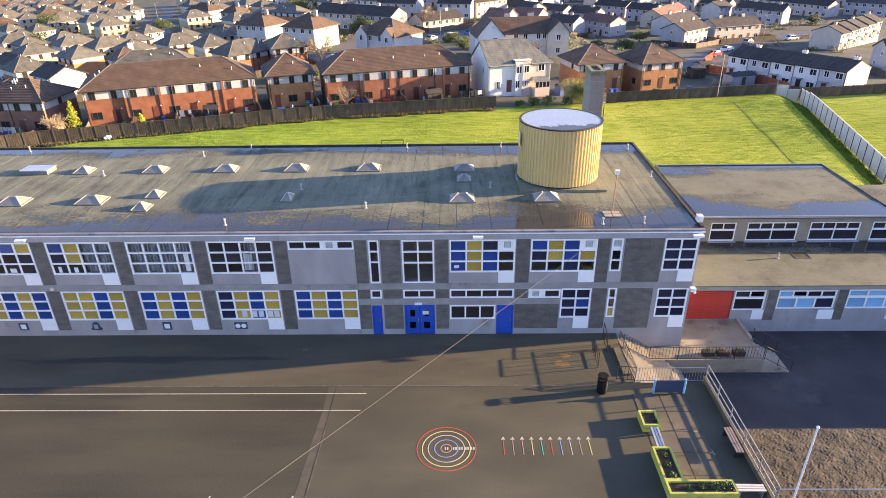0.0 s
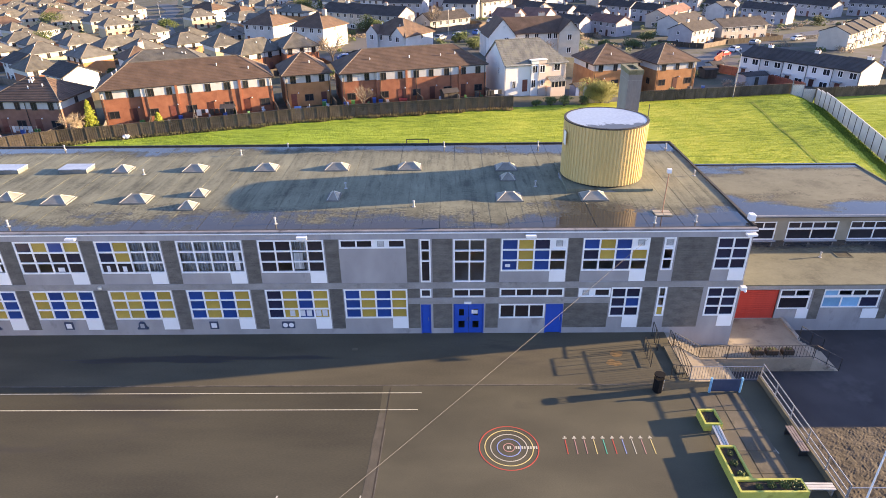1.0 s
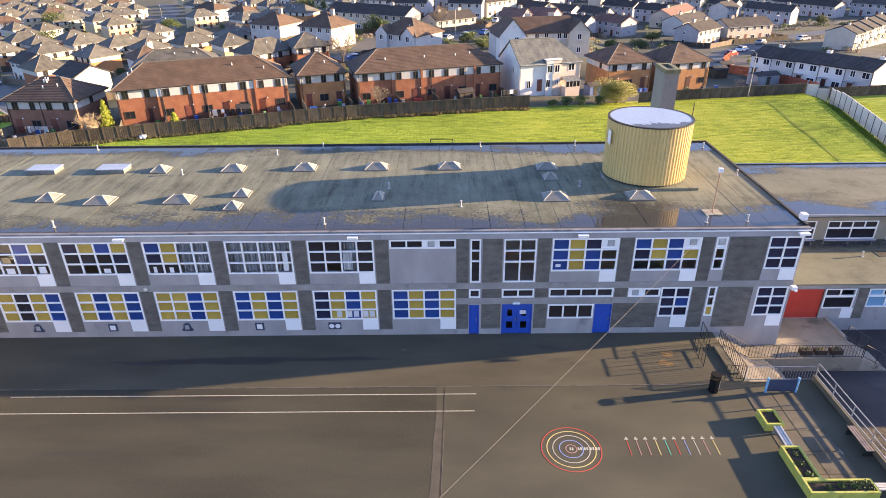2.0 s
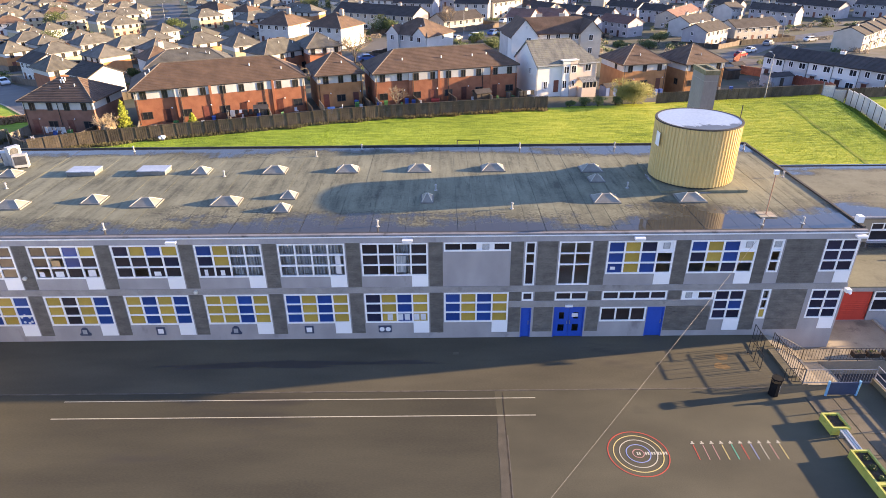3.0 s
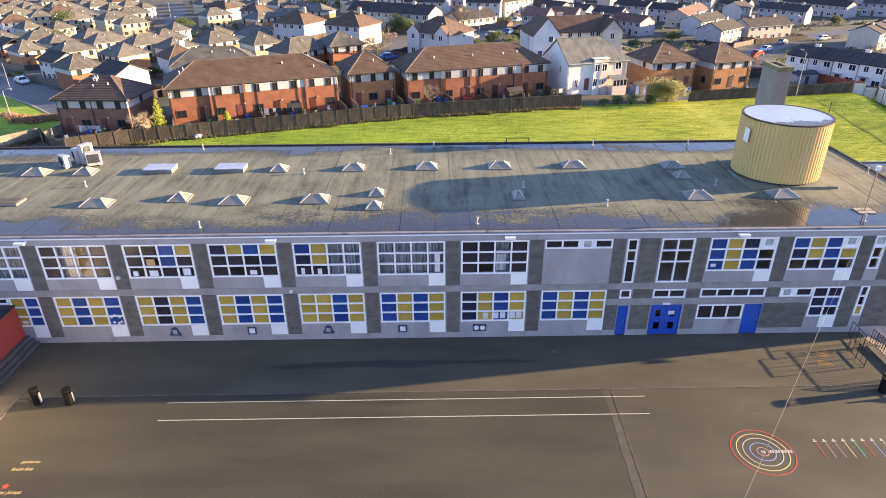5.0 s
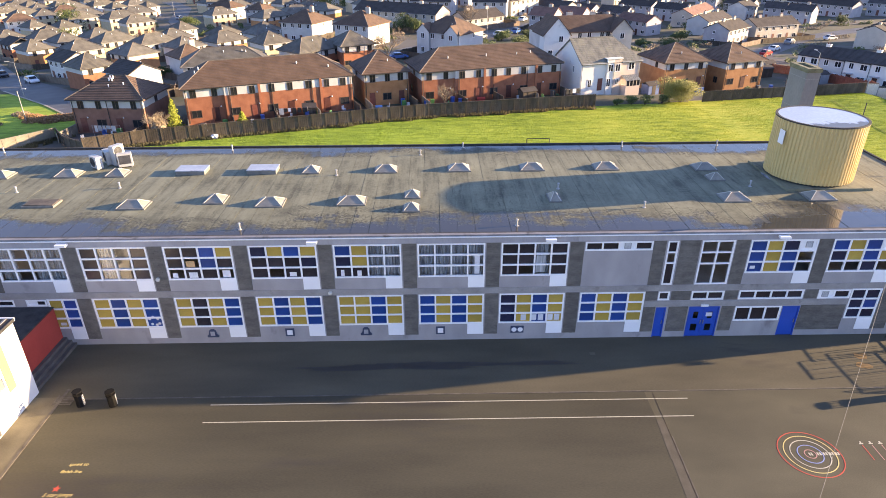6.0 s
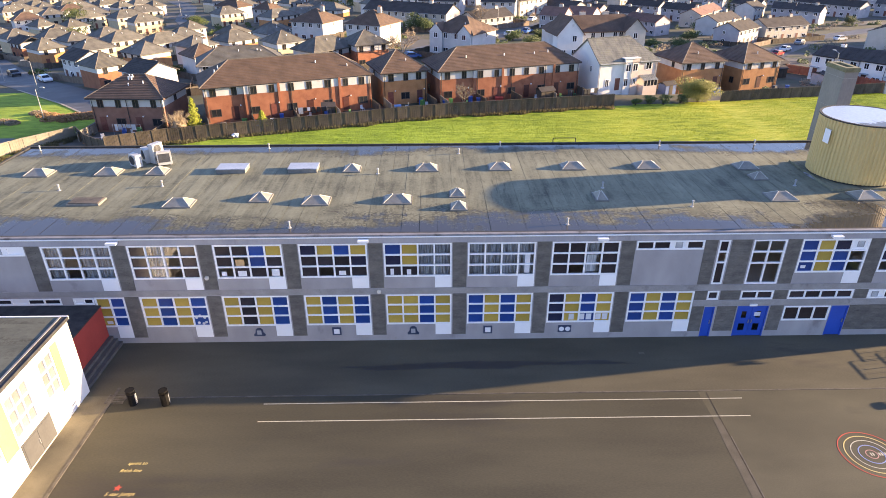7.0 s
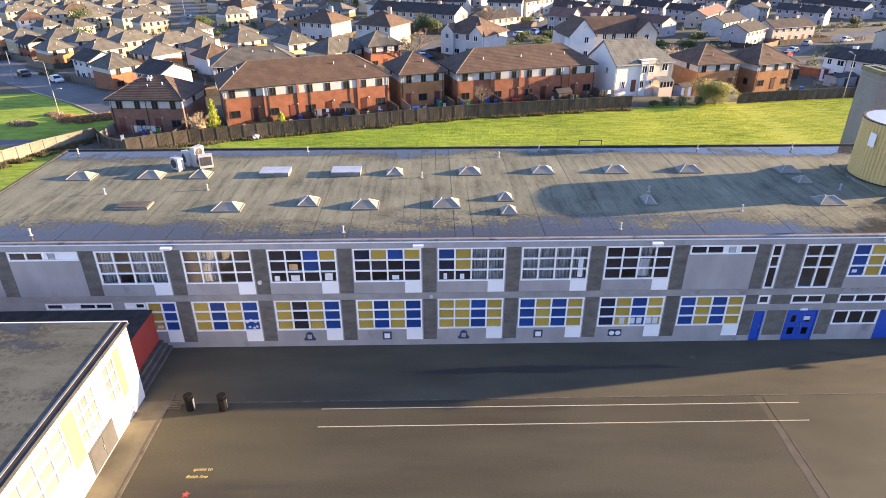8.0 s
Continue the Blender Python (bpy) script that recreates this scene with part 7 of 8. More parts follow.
def stepped_terrace(x, y, yaw, widths, d, eh, fall, base, seed, tones, first_z):
    """A terrace whose houses step down along its length; each house is a thing of its own."""
    rnd = random.Random(seed)
    L_ = sum(widths)
    r = radians(yaw)
    s = -L_ / 2
    for i, w in enumerate(widths):
        c = s + w / 2
        t = thing("terraced_house", "grey rendered house of a stepped terrace with a low dark roof", "house", x + math.cos(r) * c, y + math.sin(r) * c, first_z - fall * i, yaw, group="stepped terrace houses")
        bm = bmesh.new()
        box(bm, -w / 2 + 0.01, w / 2 - 0.01, -d / 2, d / 2, -base, eh)
        rise = d / 2 * 0.4
        for sgn in (-1, 1):
            gable_piece(bm, sgn * (w / 2 - 0.14), -d / 2, d / 2, eh - 0.01, rise - 0.06)
        part("wall", bm, tones[i % len(tones)], t)
        roof_on(t, w - 0.4, d, rise, 0, 0, eh, ROOFS["dark"])
        for k, wx in enumerate((-w * 0.24, w * 0.24)):
            place_window(t, wx, -d / 2 - 0.012, eh - 1.05, 1.3 if k else 0.9, 1.15)
        place_window(t, w * 0.22, -d / 2 - 0.012, 1.3, 1.5, 1.2)
        put("door", house_door(), t, -w * 0.26, -d / 2 - 0.012, 0.05)
        bm = bmesh.new()
        box(bm, -w * 0.26 - 0.8, -w * 0.26 + 0.8, -d / 2 - 0.9, -d / 2, 2.2, 2.32)
        part("porch_roof", bm, M_GREYP, t, "small flat porch roof")
        bm = bmesh.new()
        tube(bm, (w / 2 - 0.15, -d / 2 - 0.06, 0), (w / 2 - 0.15, -d / 2 - 0.06, eh), 0.05, 6)
        part("downpipe", bm, M_BLACK, t)
        if i % 2 == 0:
            stack(t, w * 0.3, 0, eh + rise, 0.9, 0.5, 0.35, tones[0], 2)
        s += w


stepped_terrace(67.1, 91.2, -58, (4.6, 4.8, 4.8, 4.8, 4.7), 7.5, 4.7, -0.12, 2.6, 5, (M_HALFWHITE, WALLS["white"], M_HALFWHITE), terrain(64, 94) - 0.1)
stepped_terrace(109.9, 149.0, 39, (5.2, 5.2, 5.2, 5.2, 5.2), 7.5, 4.7, -0.25, 3.0, 8, (WALLS["cream"], WALLS["grey"], WALLS["white"]), terrain(100, 141) - 0.2)
# garden fences of the houses behind, each one low board run round a plot
def garden_fence(x, y, yaw, w, d, seed):
    rnd = random.Random(seed)
    t = thing("garden_fence", "low weathered board fence round a house plot", "fence", x, y, 0, 0, group="plot fences")
    r = radians(yaw)
    a, b, e = w / 2 + 1.8, -d / 2 - rnd.uniform(3.5, 5.5), d / 2 + 2
    pts = [(-a, e), (-a, b), (a, b), (a, e)]
    for (xa, ya), (xb, yb) in zip(pts, pts[1:]):
        n = max(2, int(math.hypot(xb - xa, yb - ya) / 1.9))
        bm = bmesh.new()
        for k in range(n):
            q = []
            for f in (k / n, (k + 0.97) / n):
                lx, ly = xa + (xb - xa) * f, ya + (yb - ya) * f
                q.append(Vector((math.cos(r) * lx - math.sin(r) * ly, math.sin(r) * lx + math.cos(r) * ly, 0)))
            nn = Vector((-(q[1] - q[0]).y, (q[1] - q[0]).x, 0)).normalized() * 0.04
            h = rnd.uniform(1.25, 1.5)
            zs = [terrain(x + v.x, y + v.y) for v in q]
            v = [bm.verts.new((p.x + m.x, p.y + m.y, z_ + dz)) for m in (nn, -nn) for p, z_ in zip(q, zs) for dz in (-0.1, h)]
            for f in ((0, 2, 3, 1), (4, 5, 7, 6), (1, 3, 7, 5), (0, 1, 5, 4), (2, 6, 7, 3)):
                bm.faces.new([v[i] for i in f])
        tagged(part("board_run", bm, rnd.choice((M_WOODF, M_WOODF, M_PLOTF)), t), kind="stuff")


M_PLOTF = mat("weathered_plot_boards", (0.14, 0.1, 0.075), (0.22, 0.17, 0.13), 1.2, 0.9, 0.3, 9, rand=0.2)
for i, r in enumerate(LEFT + MID + RIGHT):
    if r[1] < 200 and i % 5 != 3 :
        garden_fence(r[0], r[1], r[2], r[3], r[4], 500 + i)

# further streets, filled house by house
TAKEN = [(r[0], r[1], max(r[3], r[4])) for rows in (NEAR, LEFT, MID, RIGHT, FAR) for r in rows] + [(12, 79, 14), (16.4, 118, 22), (67, 91, 25), (110, 149, 27)]
STREETS = [[(-70, 68), (-81, 79), (-114, 111), (-142, 146), (-187, 203)], [(-33, 108), (-12, 138), (3, 153), (19, 180), (55.8, 282.5)], [(52.9, 115), (72, 140), (99, 170), (126, 187), (186, 212)], [(-103, 201), (-125, 248), (-143, 309), (-170, 358)]]


def off_street(x, y, r):
    for line in STREETS:
        for (xa, ya), (xb, yb) in zip(line, line[1:]):
            f = min(1, max(0, ((x - xa) * (xb - xa) + (y - ya) * (yb - ya)) / ((xb - xa) ** 2 + (yb - ya) ** 2)))
            if math.hypot(x - xa - f * (xb - xa), y - ya - f * (yb - ya)) < r + 5:
                return False
    return True


rnd = random.Random(77)
count = 0
for row in range(17):
    y0 = 130 + 19 * row
    x0 = -0.95 * y0
    while x0 < 0.78 * y0 + 10:
        x, y = x0 + rnd.uniform(-3, 3), y0 + rnd.uniform(-4, 4)
        w = rnd.choice((8, 9, 10, 12) if x < -20 else (9, 11, 16))
        if all(math.hypot(x - a, y - b) > (w + c) * 0.5 + 2.5 for a, b, c in TAKEN) and off_street(x, y, w / 2) and count < 150 and not (-58 < x < 30 and y < 195) and y > 188:
            walls, form = rnd.choice((("yellow", "hipg"), ("yellow", "hipg"), ("white", "hipg"), ("white", "hipb"), ("orange", "hipg"))) if x < -20 else rnd.choice((("grey", "gable"), ("grey", "gable"), ("white", "gable"), ("cream", "gabler"), ("grey", "gabler")))
            house(round(x, 1), round(y, 1), rnd.choice((46, 52, 40)) if x < -60 else rnd.choice((-45, -55, 40, -30)), w, 7.5, walls, form, 4.7, "distant houses", 300 + count, True)
            TAKEN.append((x, y, w))
            count += 1
        x0 += w + rnd.uniform(5, 12)
# closes of small houses between the western streets
for row in range(9):
    y0 = 116 + 13 * row
    x0 = -0.98 * y0 - 6
    while x0 < -62:
        x, y = x0 + rnd.uniform(-2, 2), y0 + rnd.uniform(-2, 2)
        w = rnd.choice((7, 8, 9))
        if all(math.hypot(x - a, y - b) > (w + c) * 0.5 + 4.6 for a, b, c in TAKEN) and off_street(x, y, w / 2 + 1.0) and count < 162:
            walls, form = rnd.choice((("yellow", "hipg"), ("white", "hipg"), ("orange", "hipg"), ("white", "gfront")))
            house(round(x, 1), round(y, 1), rnd.choice((48, 52, -38)), w, 7.0, walls, form, 4.6, "distant houses", 300 + count, True)
            TAKEN.append((x, y, w))
            count += 1
        x0 += 6.0


# ---- fences ----
def fence(pts, h, material, label, panel=1.85, group="", gap=0.0, post_mat=None, cap=True):
    t = thing("fence", label, "fence", pts[0][0], pts[0][1], 0, group=group)
    ox, oy = pts[0]
    for (xa, ya), (xb, yb) in zip(pts, pts[1:]):
        L_ = math.hypot(xb - xa, yb - ya)
        n = max(1, round(L_ / panel))
        rz = math.degrees(math.atan2(yb - ya, xb - xa))
        w = L_ / n
        key = ("fence", round(w, 2), round(h, 2), material.name)
        if key not in HOUSE_MESH:
            bm = bmesh.new()
            m = max(3, int(w / 0.14))
            for k in range(m):
                a, b = 0.05 + (w - 0.1) * k / m, 0.05 + (w - 0.1) * (k + 1) / m
                box(bm, a + 0.006, b - 0.006 - gap, -0.012 + 0.012 * (k % 2), 0.012 + 0.012 * (k % 2), 0.04, h - 0.05 + 0.02 * math.sin(k * 2.1))
            box(bm, 0.02, w - 0.02, 0.012, 0.05, 0.3, 0.4), box(bm, 0.02, w - 0.02, 0.012, 0.05, h - 0.45, h - 0.35)
            if cap:
                box(bm, -0.02, w + 0.02, -0.05, 0.06, h - 0.02, h + 0.03)
            pm = to_mesh("fence_panel", bm, material)
            bm = bmesh.new()
            box(bm, -0.06, 0.06, -0.06, 0.06, -0.3, h - 0.02 if cap else h + 0.04)
            HOUSE_MESH[key] = (pm, to_mesh("post", bm, post_mat or material))
        pm, po = HOUSE_MESH[key]
        for k in range(n + 1):
            f = k / n
            x, y = xa + (xb - xa) * f, ya + (yb - ya) * f
            z = terrain(x, y)
            put("post", po, t, x - ox, y - oy, z, rz)
            if k < n:
                tagged(put("fence_panel", pm, t, x - ox, y - oy, z, rz), kind="stuff")


fence(FENCE_LINE, 2.0, M_WOODF, "long dark timber board fence behind the gardens", group="estate fences")
fence([(26.0, 68.0), (38.0, 69.6), (57.0, 72.3)], 1.7, M_WOODF, "dark timber board fence behind the field", group="estate fences")
fence([(58.5, 71.0), (54.85, 55.0), (49.2, 30.0)], 2.5, M_PANELF, "tall pale panel fence with dark posts beside the field", 2.4, "estate fences", 0.0, post_mat=M_WOODF)
fence([(58.3, 71.2), (54.6, 71.6)], 2.3, M_PANELF, "short grey panel fence at the field corner", 1.85, "estate fences", post_mat=M_METAL)
fence([(59.5, 73.8), (74.0, 74.2), (95.0, 75.0)], 1.7, M_WOODF, "dark weathered fence behind the eastern field", 1.85, "estate fences")
fence([(-80.5, 38.0), (-77.1, 44.8), (-74.7, 49.7), (-70.7, 55.0)], 1.6, M_PALEF, "pale board fence beside the lawn", 1.85, "estate fences")
fence([(-70.6, 55.2), (-67.0, 50.5), (-62.4, 46.6)], 1.6, M_WOODF, "dark board fence at the garden corner", 1.85, "estate fences")
M_REDF = mat("red_stained_boards", (0.24, 0.06, 0.03), (0.34, 0.1, 0.055), 1.2, 0.85, 0.3, 9, rand=0.15)
fence([(59.9, 117.8), (57.4, 108.0), (59.7, 103.3), (61.2, 92.2), (59.1, 76.0)], 1.8, M_REDF, "red-stained board fence along gardens", 1.85, "estate fences")
fence([(59.9, 117.8), (66.0, 128.0)], 1.9, M_REDF, "red-stained board fence beside the road", 1.85, "estate fences")
# garden partitions of the terraces along the field
for (hx, hy, yaw, w, d, *_), step in ((NEAR[1], 5.0), (NEAR[3], 5.0), (NEAR[2], 7.9), (NEAR[0], 6.2)):
    r = radians(yaw)
    ux, uy, vx, vy = math.cos(r), math.sin(r), math.sin(r), -math.cos(r)
    n = max(1, int(w / step))
    for k in range(n + 1):
        s = -w / 2 + w * k / n
        fx, fy = hx + ux * s + vx * (d / 2 + 0.1), hy + uy * s + vy * (d / 2 + 0.1)
        fence([(fx, fy), (fx + vx * 4.6, fy + vy * 4.6)], 1.4, M_WOODF if k % 3 else M_PALEF, "low board fence between two back gardens", 1.55, "garden partitions")


# ---- trees and shrubs ----
M_PALETWIG = mat("pale_straw_twigs", (0.34, 0.26, 0.16), (0.46, 0.36, 0.24), 3, 0.9, 0.2, 12)


def bare_tree(x, y, h, label, seed, spread=0.5, twig=M_TWIG):
    rnd = random.Random(seed)
    t = thing("bare_tree", label, "tree", x, y, terrain(x, y) - 0.05, group="bare winter trees")
    bm = bmesh.new()
    tube(bm, (0, 0, 0), (0.1, 0, h * 0.25), h * 0.028, 7, h * 0.02)
    part("trunk", bm, M_BARK, t)
    bm = bmesh.new()

    def grow(p, d_, L_, r, depth):
        q = p + d_ * L_
        tube(bm, p, q, r, 4 if depth < 2 else 3, r * 0.65)
        if depth < 4:
            for _ in range(rnd.choice((3, 3, 4)) if depth < 3 else 3):
                nd = (d_ + Vector((rnd.gauss(0, spread), rnd.gauss(0, spread), rnd.gauss(0.12, 0.25)))).normalized()
                grow(p.lerp(q, rnd.uniform(0.5, 1.0)), nd, L_ * rnd.uniform(0.55, 0.8), r * 0.6, depth + 1)
    for k in range(5):
        a = 2 * math.pi * k / 5 + rnd.uniform(-0.4, 0.4)
        grow(Vector((0.1, 0, h * 0.22)), Vector((math.cos(a) * 0.6, math.sin(a) * 0.6, 1)).normalized(), h * 0.3, h * 0.014, 0)
    part("crown", bm, twig, t, "fine bare branches")
    return t


def leafy(name, x, y, rx, rz_, label, category, material, seed, n=900, size=0.22, group="", clumps=9):
    rnd = random.Random(seed)
    t = thing(name, label, category, x, y, terrain(x, y) - 0.05, group=group)
    bm = bmesh.new()
    for k in range(3):
        a = 2.1 * k + rnd.uniform(0, 1)
        tube(bm, (0, 0, 0), (math.cos(a) * rx * 0.3, math.sin(a) * rx * 0.3, rz_ * 1.1), 0.06 + rx * 0.02, 6, 0.03)
    part("trunk", bm, M_BARK, t)
    bm = bmesh.new()
    for k in range(clumps):
        a, q = rnd.uniform(0, 6.28), rnd.uniform(0.1, 0.72)
        s = rnd.uniform(0.35, 0.6)
        leaf_clump(bm, math.cos(a) * rx * q, math.sin(a) * rx * q, rz_ * rnd.uniform(0.55, 1.5), rx * s, rx * s, rz_ * s * 0.8, n // clumps, size, rnd)
    part("crown", bm, material, t)
    return t


def conifer(x, y, r, h, seed):
    rnd = random.Random(seed)
    t = thing("conifer", "golden-green garden conifer with pointed top", "tree", x, y, terrain(x, y) - 0.05, group="garden conifers")
    bm = bmesh.new()
    tube(bm, (0, 0, 0), (0, 0, h * 0.9), 0.08, 6, 0.02)
    part("trunk", bm, M_BARK, t)
    bm = bmesh.new()
    for k in range(26):
        f = k / 26
        rr = r * (1 - f) ** 0.7
        a = k * 2.4
        leaf_clump(bm, math.cos(a) * rr * 0.45, math.sin(a) * rr * 0.45, 0.25 + f * h, rr * 0.65 + 0.1, rr * 0.65 + 0.1, h * 0.09, 60, 0.13, rnd)
    part("crown", bm, M_CONIFER, t)


bare_tree(-55.9, 55.3, 4.2, "pale bare garden tree behind the fence", 1, 0.6, M_PALETWIG)
bare_tree(-56.6, 54.9, 3.6, "pale bare garden bush beside the fence", 14, 0.65, M_PALETWIG)
bare_tree(-15.6, 64.8, 4.6, "bare garden tree with fine twigs", 2, 0.55)
bare_tree(-26.8, 104.0, 8.5, "wide bare tree among the houses", 3, 0.6)
bare_tree(17.5, 104.0, 7.0, "bare tree beside a white gable", 4, 0.55)
bare_tree(-64.5, 114.8, 6.0, "brown bare tree between houses", 5, 0.6)
bare_tree(-6.0, 165.0, 8.0, "bare grey tree along the street", 6, 0.6)
leafy("shrub", -56.2, 55.1, 1.35, 1.25, "pale straw-coloured bare bush behind the fence", "shrub", M_PALETWIG, 91, 1500, 0.17, "garden shrubs")
conifer(-54.2, 56.6, 1.2, 4.4, 1)
conifer(-45.0, 58.0, 0.9, 2.0, 2)
leafy("shrub", 22.6, 68.4, 3.7, 1.9, "large yellow-green shrub at the field's edge", "shrub", M_LEAFY, 8, 14000, 0.1, "field shrubs", 26)
for i, (x, y, r, h) in enumerate(((14.2, 66.8, 1.2, 0.8), (16.3, 66.6, 1.3, 1.0), (11.8, 66.3, 0.9, 0.6), (19.3, 67.4, 1.2, 0.8), (34.8, 72.2, 1.1, 1.1))):
    leafy("shrub", x, y, r, h, "dark green garden shrub by the fence", "shrub", M_LEAF, 20 + i, 500, 0.14, "garden shrubs")
for i, (x, y, r, h) in enumerate(((-61.9, 244.8, 6, 4), (-50.1, 226.8, 5, 4), (-26.0, 158.0, 3.5, 3), (-22.5, 156.0, 3, 2.5), (-155.9, 224.1, 6, 4.5), (-132.8, 177.9, 4, 3.2), (174.6, 277.6, 8, 5), (105.3, 242.9, 4, 3), (112.7, 262.7, 6, 4),
                                  (128.8, 202.1, 3.2, 2.2), (0.8, 139.0, 2.5, 1.5), (4.0, 126.5, 2.5, 1.6), (70.6, 189.7, 4, 2.2), (-90.3, 135.4, 2, 1.8), (42.7, 155.1, 2.5, 1.2), (12.5, 128.0, 3, 1.5), (-74.4, 104.3, 1.6, 1.4),
                                  (-40.0, 106.0, 1.8, 1.5), (8.0, 140.0, 3, 1.6), (51.7, 155.2, 3.5, 1.5), (58.4, 167.3, 3, 2.0), (-106.3, 210.3, 4, 3), (24.1, 130.5, 3, 1.6), (143.7, 242.9, 5, 3), (-181.3, 270.2, 6, 4))):
    leafy("tree" if h > 2.4 else "shrub", x, y, r, h, "evergreen among the houses" if h > 2.4 else "garden hedge shrub among the houses", "tree" if h > 2.4 else "shrub", M_LEAF, 60 + i, 2200, 0.11 + 0.022 * r, "estate greenery", 14)
# low dead-grass hedges at the lawn and along the fence's foot
rnd = random.Random(31)
M_BEECH = mat("rusty_dead_leaves", (0.2, 0.11, 0.05), (0.36, 0.21, 0.11), 2.0, 0.9, 0.2, 9, rand=0.2)
for i, (x, y, r) in enumerate(((-86.5, 64, 1.9), (-84.6, 63.3, 1.2), (-81.2, 67.2, 1.9), (-78.7, 66.0, 1.8), (-76.2, 66.6, 2.0), (-74.2, 65.3, 1.6), (-76.8, 64.3, 1.7), (-79.6, 64.7, 1.5), (-74.3, 67.3, 1.5), (-84.0, 69.3, 1.5))):
    bm = bmesh.new()
    leaf_clump(bm, x, y, terrain(x, y) + 0.2, r, r * 0.75, 0.4, 800, 0.14, rnd)
    solid("hedge", bm, M_TWIG if i < 2 or i == 9 else M_BEECH, "low brown leafless hedge by the lawn" if i < 2 or i == 9 else "low rust-brown hedge of dead leaves by the lawn", "hedge", "lawn hedges")


# garden shrubbery between the houses: green and leafless brown clumps
def plot_free(x, y):
    return all(math.hypot(x - a, y - b) > c * 0.5 + 2.6 for a, b, c in TAKEN) and off_street(x, y, 1.0)


for name, material, label, count, seed in (("shrubbery", M_LEAF, "dark green hedges and bushes between house plots", 170, 41), ("brushwood", M_TWIG, "brown leafless hedges between house plots", 150, 43)):
    rnd = random.Random(seed)
    bm = bmesh.new()
    made = 0
    while made < count:
        y = rnd.uniform(84, 235)
        x = rnd.uniform(-0.85 * y - 15, 0.75 * y + 5)
        if not plot_free(x, y):
            continue
        n = rnd.choice((1, 2, 4))
        a = rnd.uniform(0, 3.14)
        for k in range(n):
            r = rnd.uniform(0.6, 1.3)
            px, py = x + math.cos(a) * 1.3 * k, y + math.sin(a) * 1.3 * k
            leaf_clump(bm, px, py, terrain(px, py) + r * 0.55, r, r, r * 0.75, 60, 0.24, rnd)
        made += 1
    tagged(solid(name, bm, material, label, "hedge"), kind="stuff")


# ---- streets ----
ribbon("road", [(-70, 68), (-81.1, 79.3), (-114.2, 111.1), (-141.8, 146.0), (-187.0, 203.3)], 8.5, M_ROAD, "grey estate street west of the houses", "road", 0.05)
ribbon("road", [(-33.0, 108.0), (-12.0, 138.0), (3.0, 153.0), (19.0, 180.0), (55.8, 282.5)], 8, M_ROAD, "grey street between white houses", "road", 0.05)
ribbon("road", [(52.9, 115.2), (72.1, 140.5), (98.8, 170.4), (126.3, 187.2), (185.7, 212.0)], 7, M_ROAD, "grey street by the eastern terraces", "road", 0.05)
ribbon("road", [(-102.8, 201.0), (-124.7, 248.3), (-143.2, 309.5), (-169.7, 357.9)], 7, M_ROAD, "grey side street far off", "road", 0.05)
ribbon("kerb", [(-73.2, 65.2), (-84.1, 76.3), (-101.5, 93.0)], 0.4, M_STEP, "pale concrete kerb between lawn and street", "kerb", 0.09)
ribbon("path", [(-79.6, 53.6), (-84.0, 53.8), (-95.0, 56.0), (-112.0, 61.0)], 3.8, M_ROAD, "curved grey path over the lawn", "path", 0.05)
M_TROD = grass_mat("trodden_grass", (0.12, 0.15, 0.018), (0.22, 0.25, 0.032), (0.33, 0.33, 0.05), 0.2)
ribbon("path", [(45.2, 64.9), (44.5, 59.0), (43.2, 51.8), (42.7, 46.7), (41.8, 41.6), (41.1, 37.5), (40.4, 32.0)], 0.26, M_TROD, "narrow trodden line of dark grass", "path", 0.05, 1.2)


def car(x, y, rz, colour, label):
    z = terrain(x, y) + 0.06
    t = thing("car", label, "car", x, y, z, rz, group="parked cars")
    prof = [(-2.05, 0.35), (2.0, 0.35), (2.08, 0.6), (1.95, 0.8), (1.1, 0.93), (0.45, 1.38), (-0.9, 1.42), (-1.75, 0.98), (-2.08, 0.9)]
    bm = bmesh.new()
    sides = []
    for yy, inset in ((-0.84, 0.0), (0.84, 0.0)):
        sides.append([bm.verts.new((px, yy * (0.86 if pz > 1 else 1), pz)) for px, pz in prof])
    bm.faces.new(sides[0]), bm.faces.new(sides[1][::-1])
    for k in range(len(prof)):
        bm.faces.new((sides[0][k], sides[0][k - 1], sides[1][k - 1], sides[1][k]))
    bmesh.ops.bevel(bm, geom=bm.edges[:], offset=0.05, segments=1)
    part("body", bm, colour, t)
    for s in (-1, 1):
        bm = bmesh.new()
        v = [(0.95, 0.95), (0.42, 1.32), (-0.85, 1.35), (-1.5, 1.0)]
        poly(bm, [(px, s * (0.86 - 0.12 * (pz - 0.95) / 0.4 + 0.006), pz) for px, pz in (v if s < 0 else v[::-1])])
        part("side_window", bm, M_DARKWIN, t)
    for a, b in (((1.12, 0.95), (0.5, 1.37)), ((-1.72, 1.0), (-0.98, 1.41))):
        bm = bmesh.new()
        off = 0.03 if a[0] > 0 else -0.03
        poly(bm, [(a[0] + off, -0.72, a[1] + 0.02), (a[0] + off, 0.72, a[1] + 0.02), (b[0] + off, 0.62, b[1]), (b[0] + off, -0.62, b[1])])
        part("windscreen", bm, M_DARKWIN, t)
    for a in (-1.3, 1.3):
        for s in (-0.8, 0.8):
            bm = bmesh.new()
            tube(bm, (a, s - 0.1, 0.31), (a, s + 0.1, 0.31), 0.31, 14)
            part("wheel", bm, M_BLACK, t)


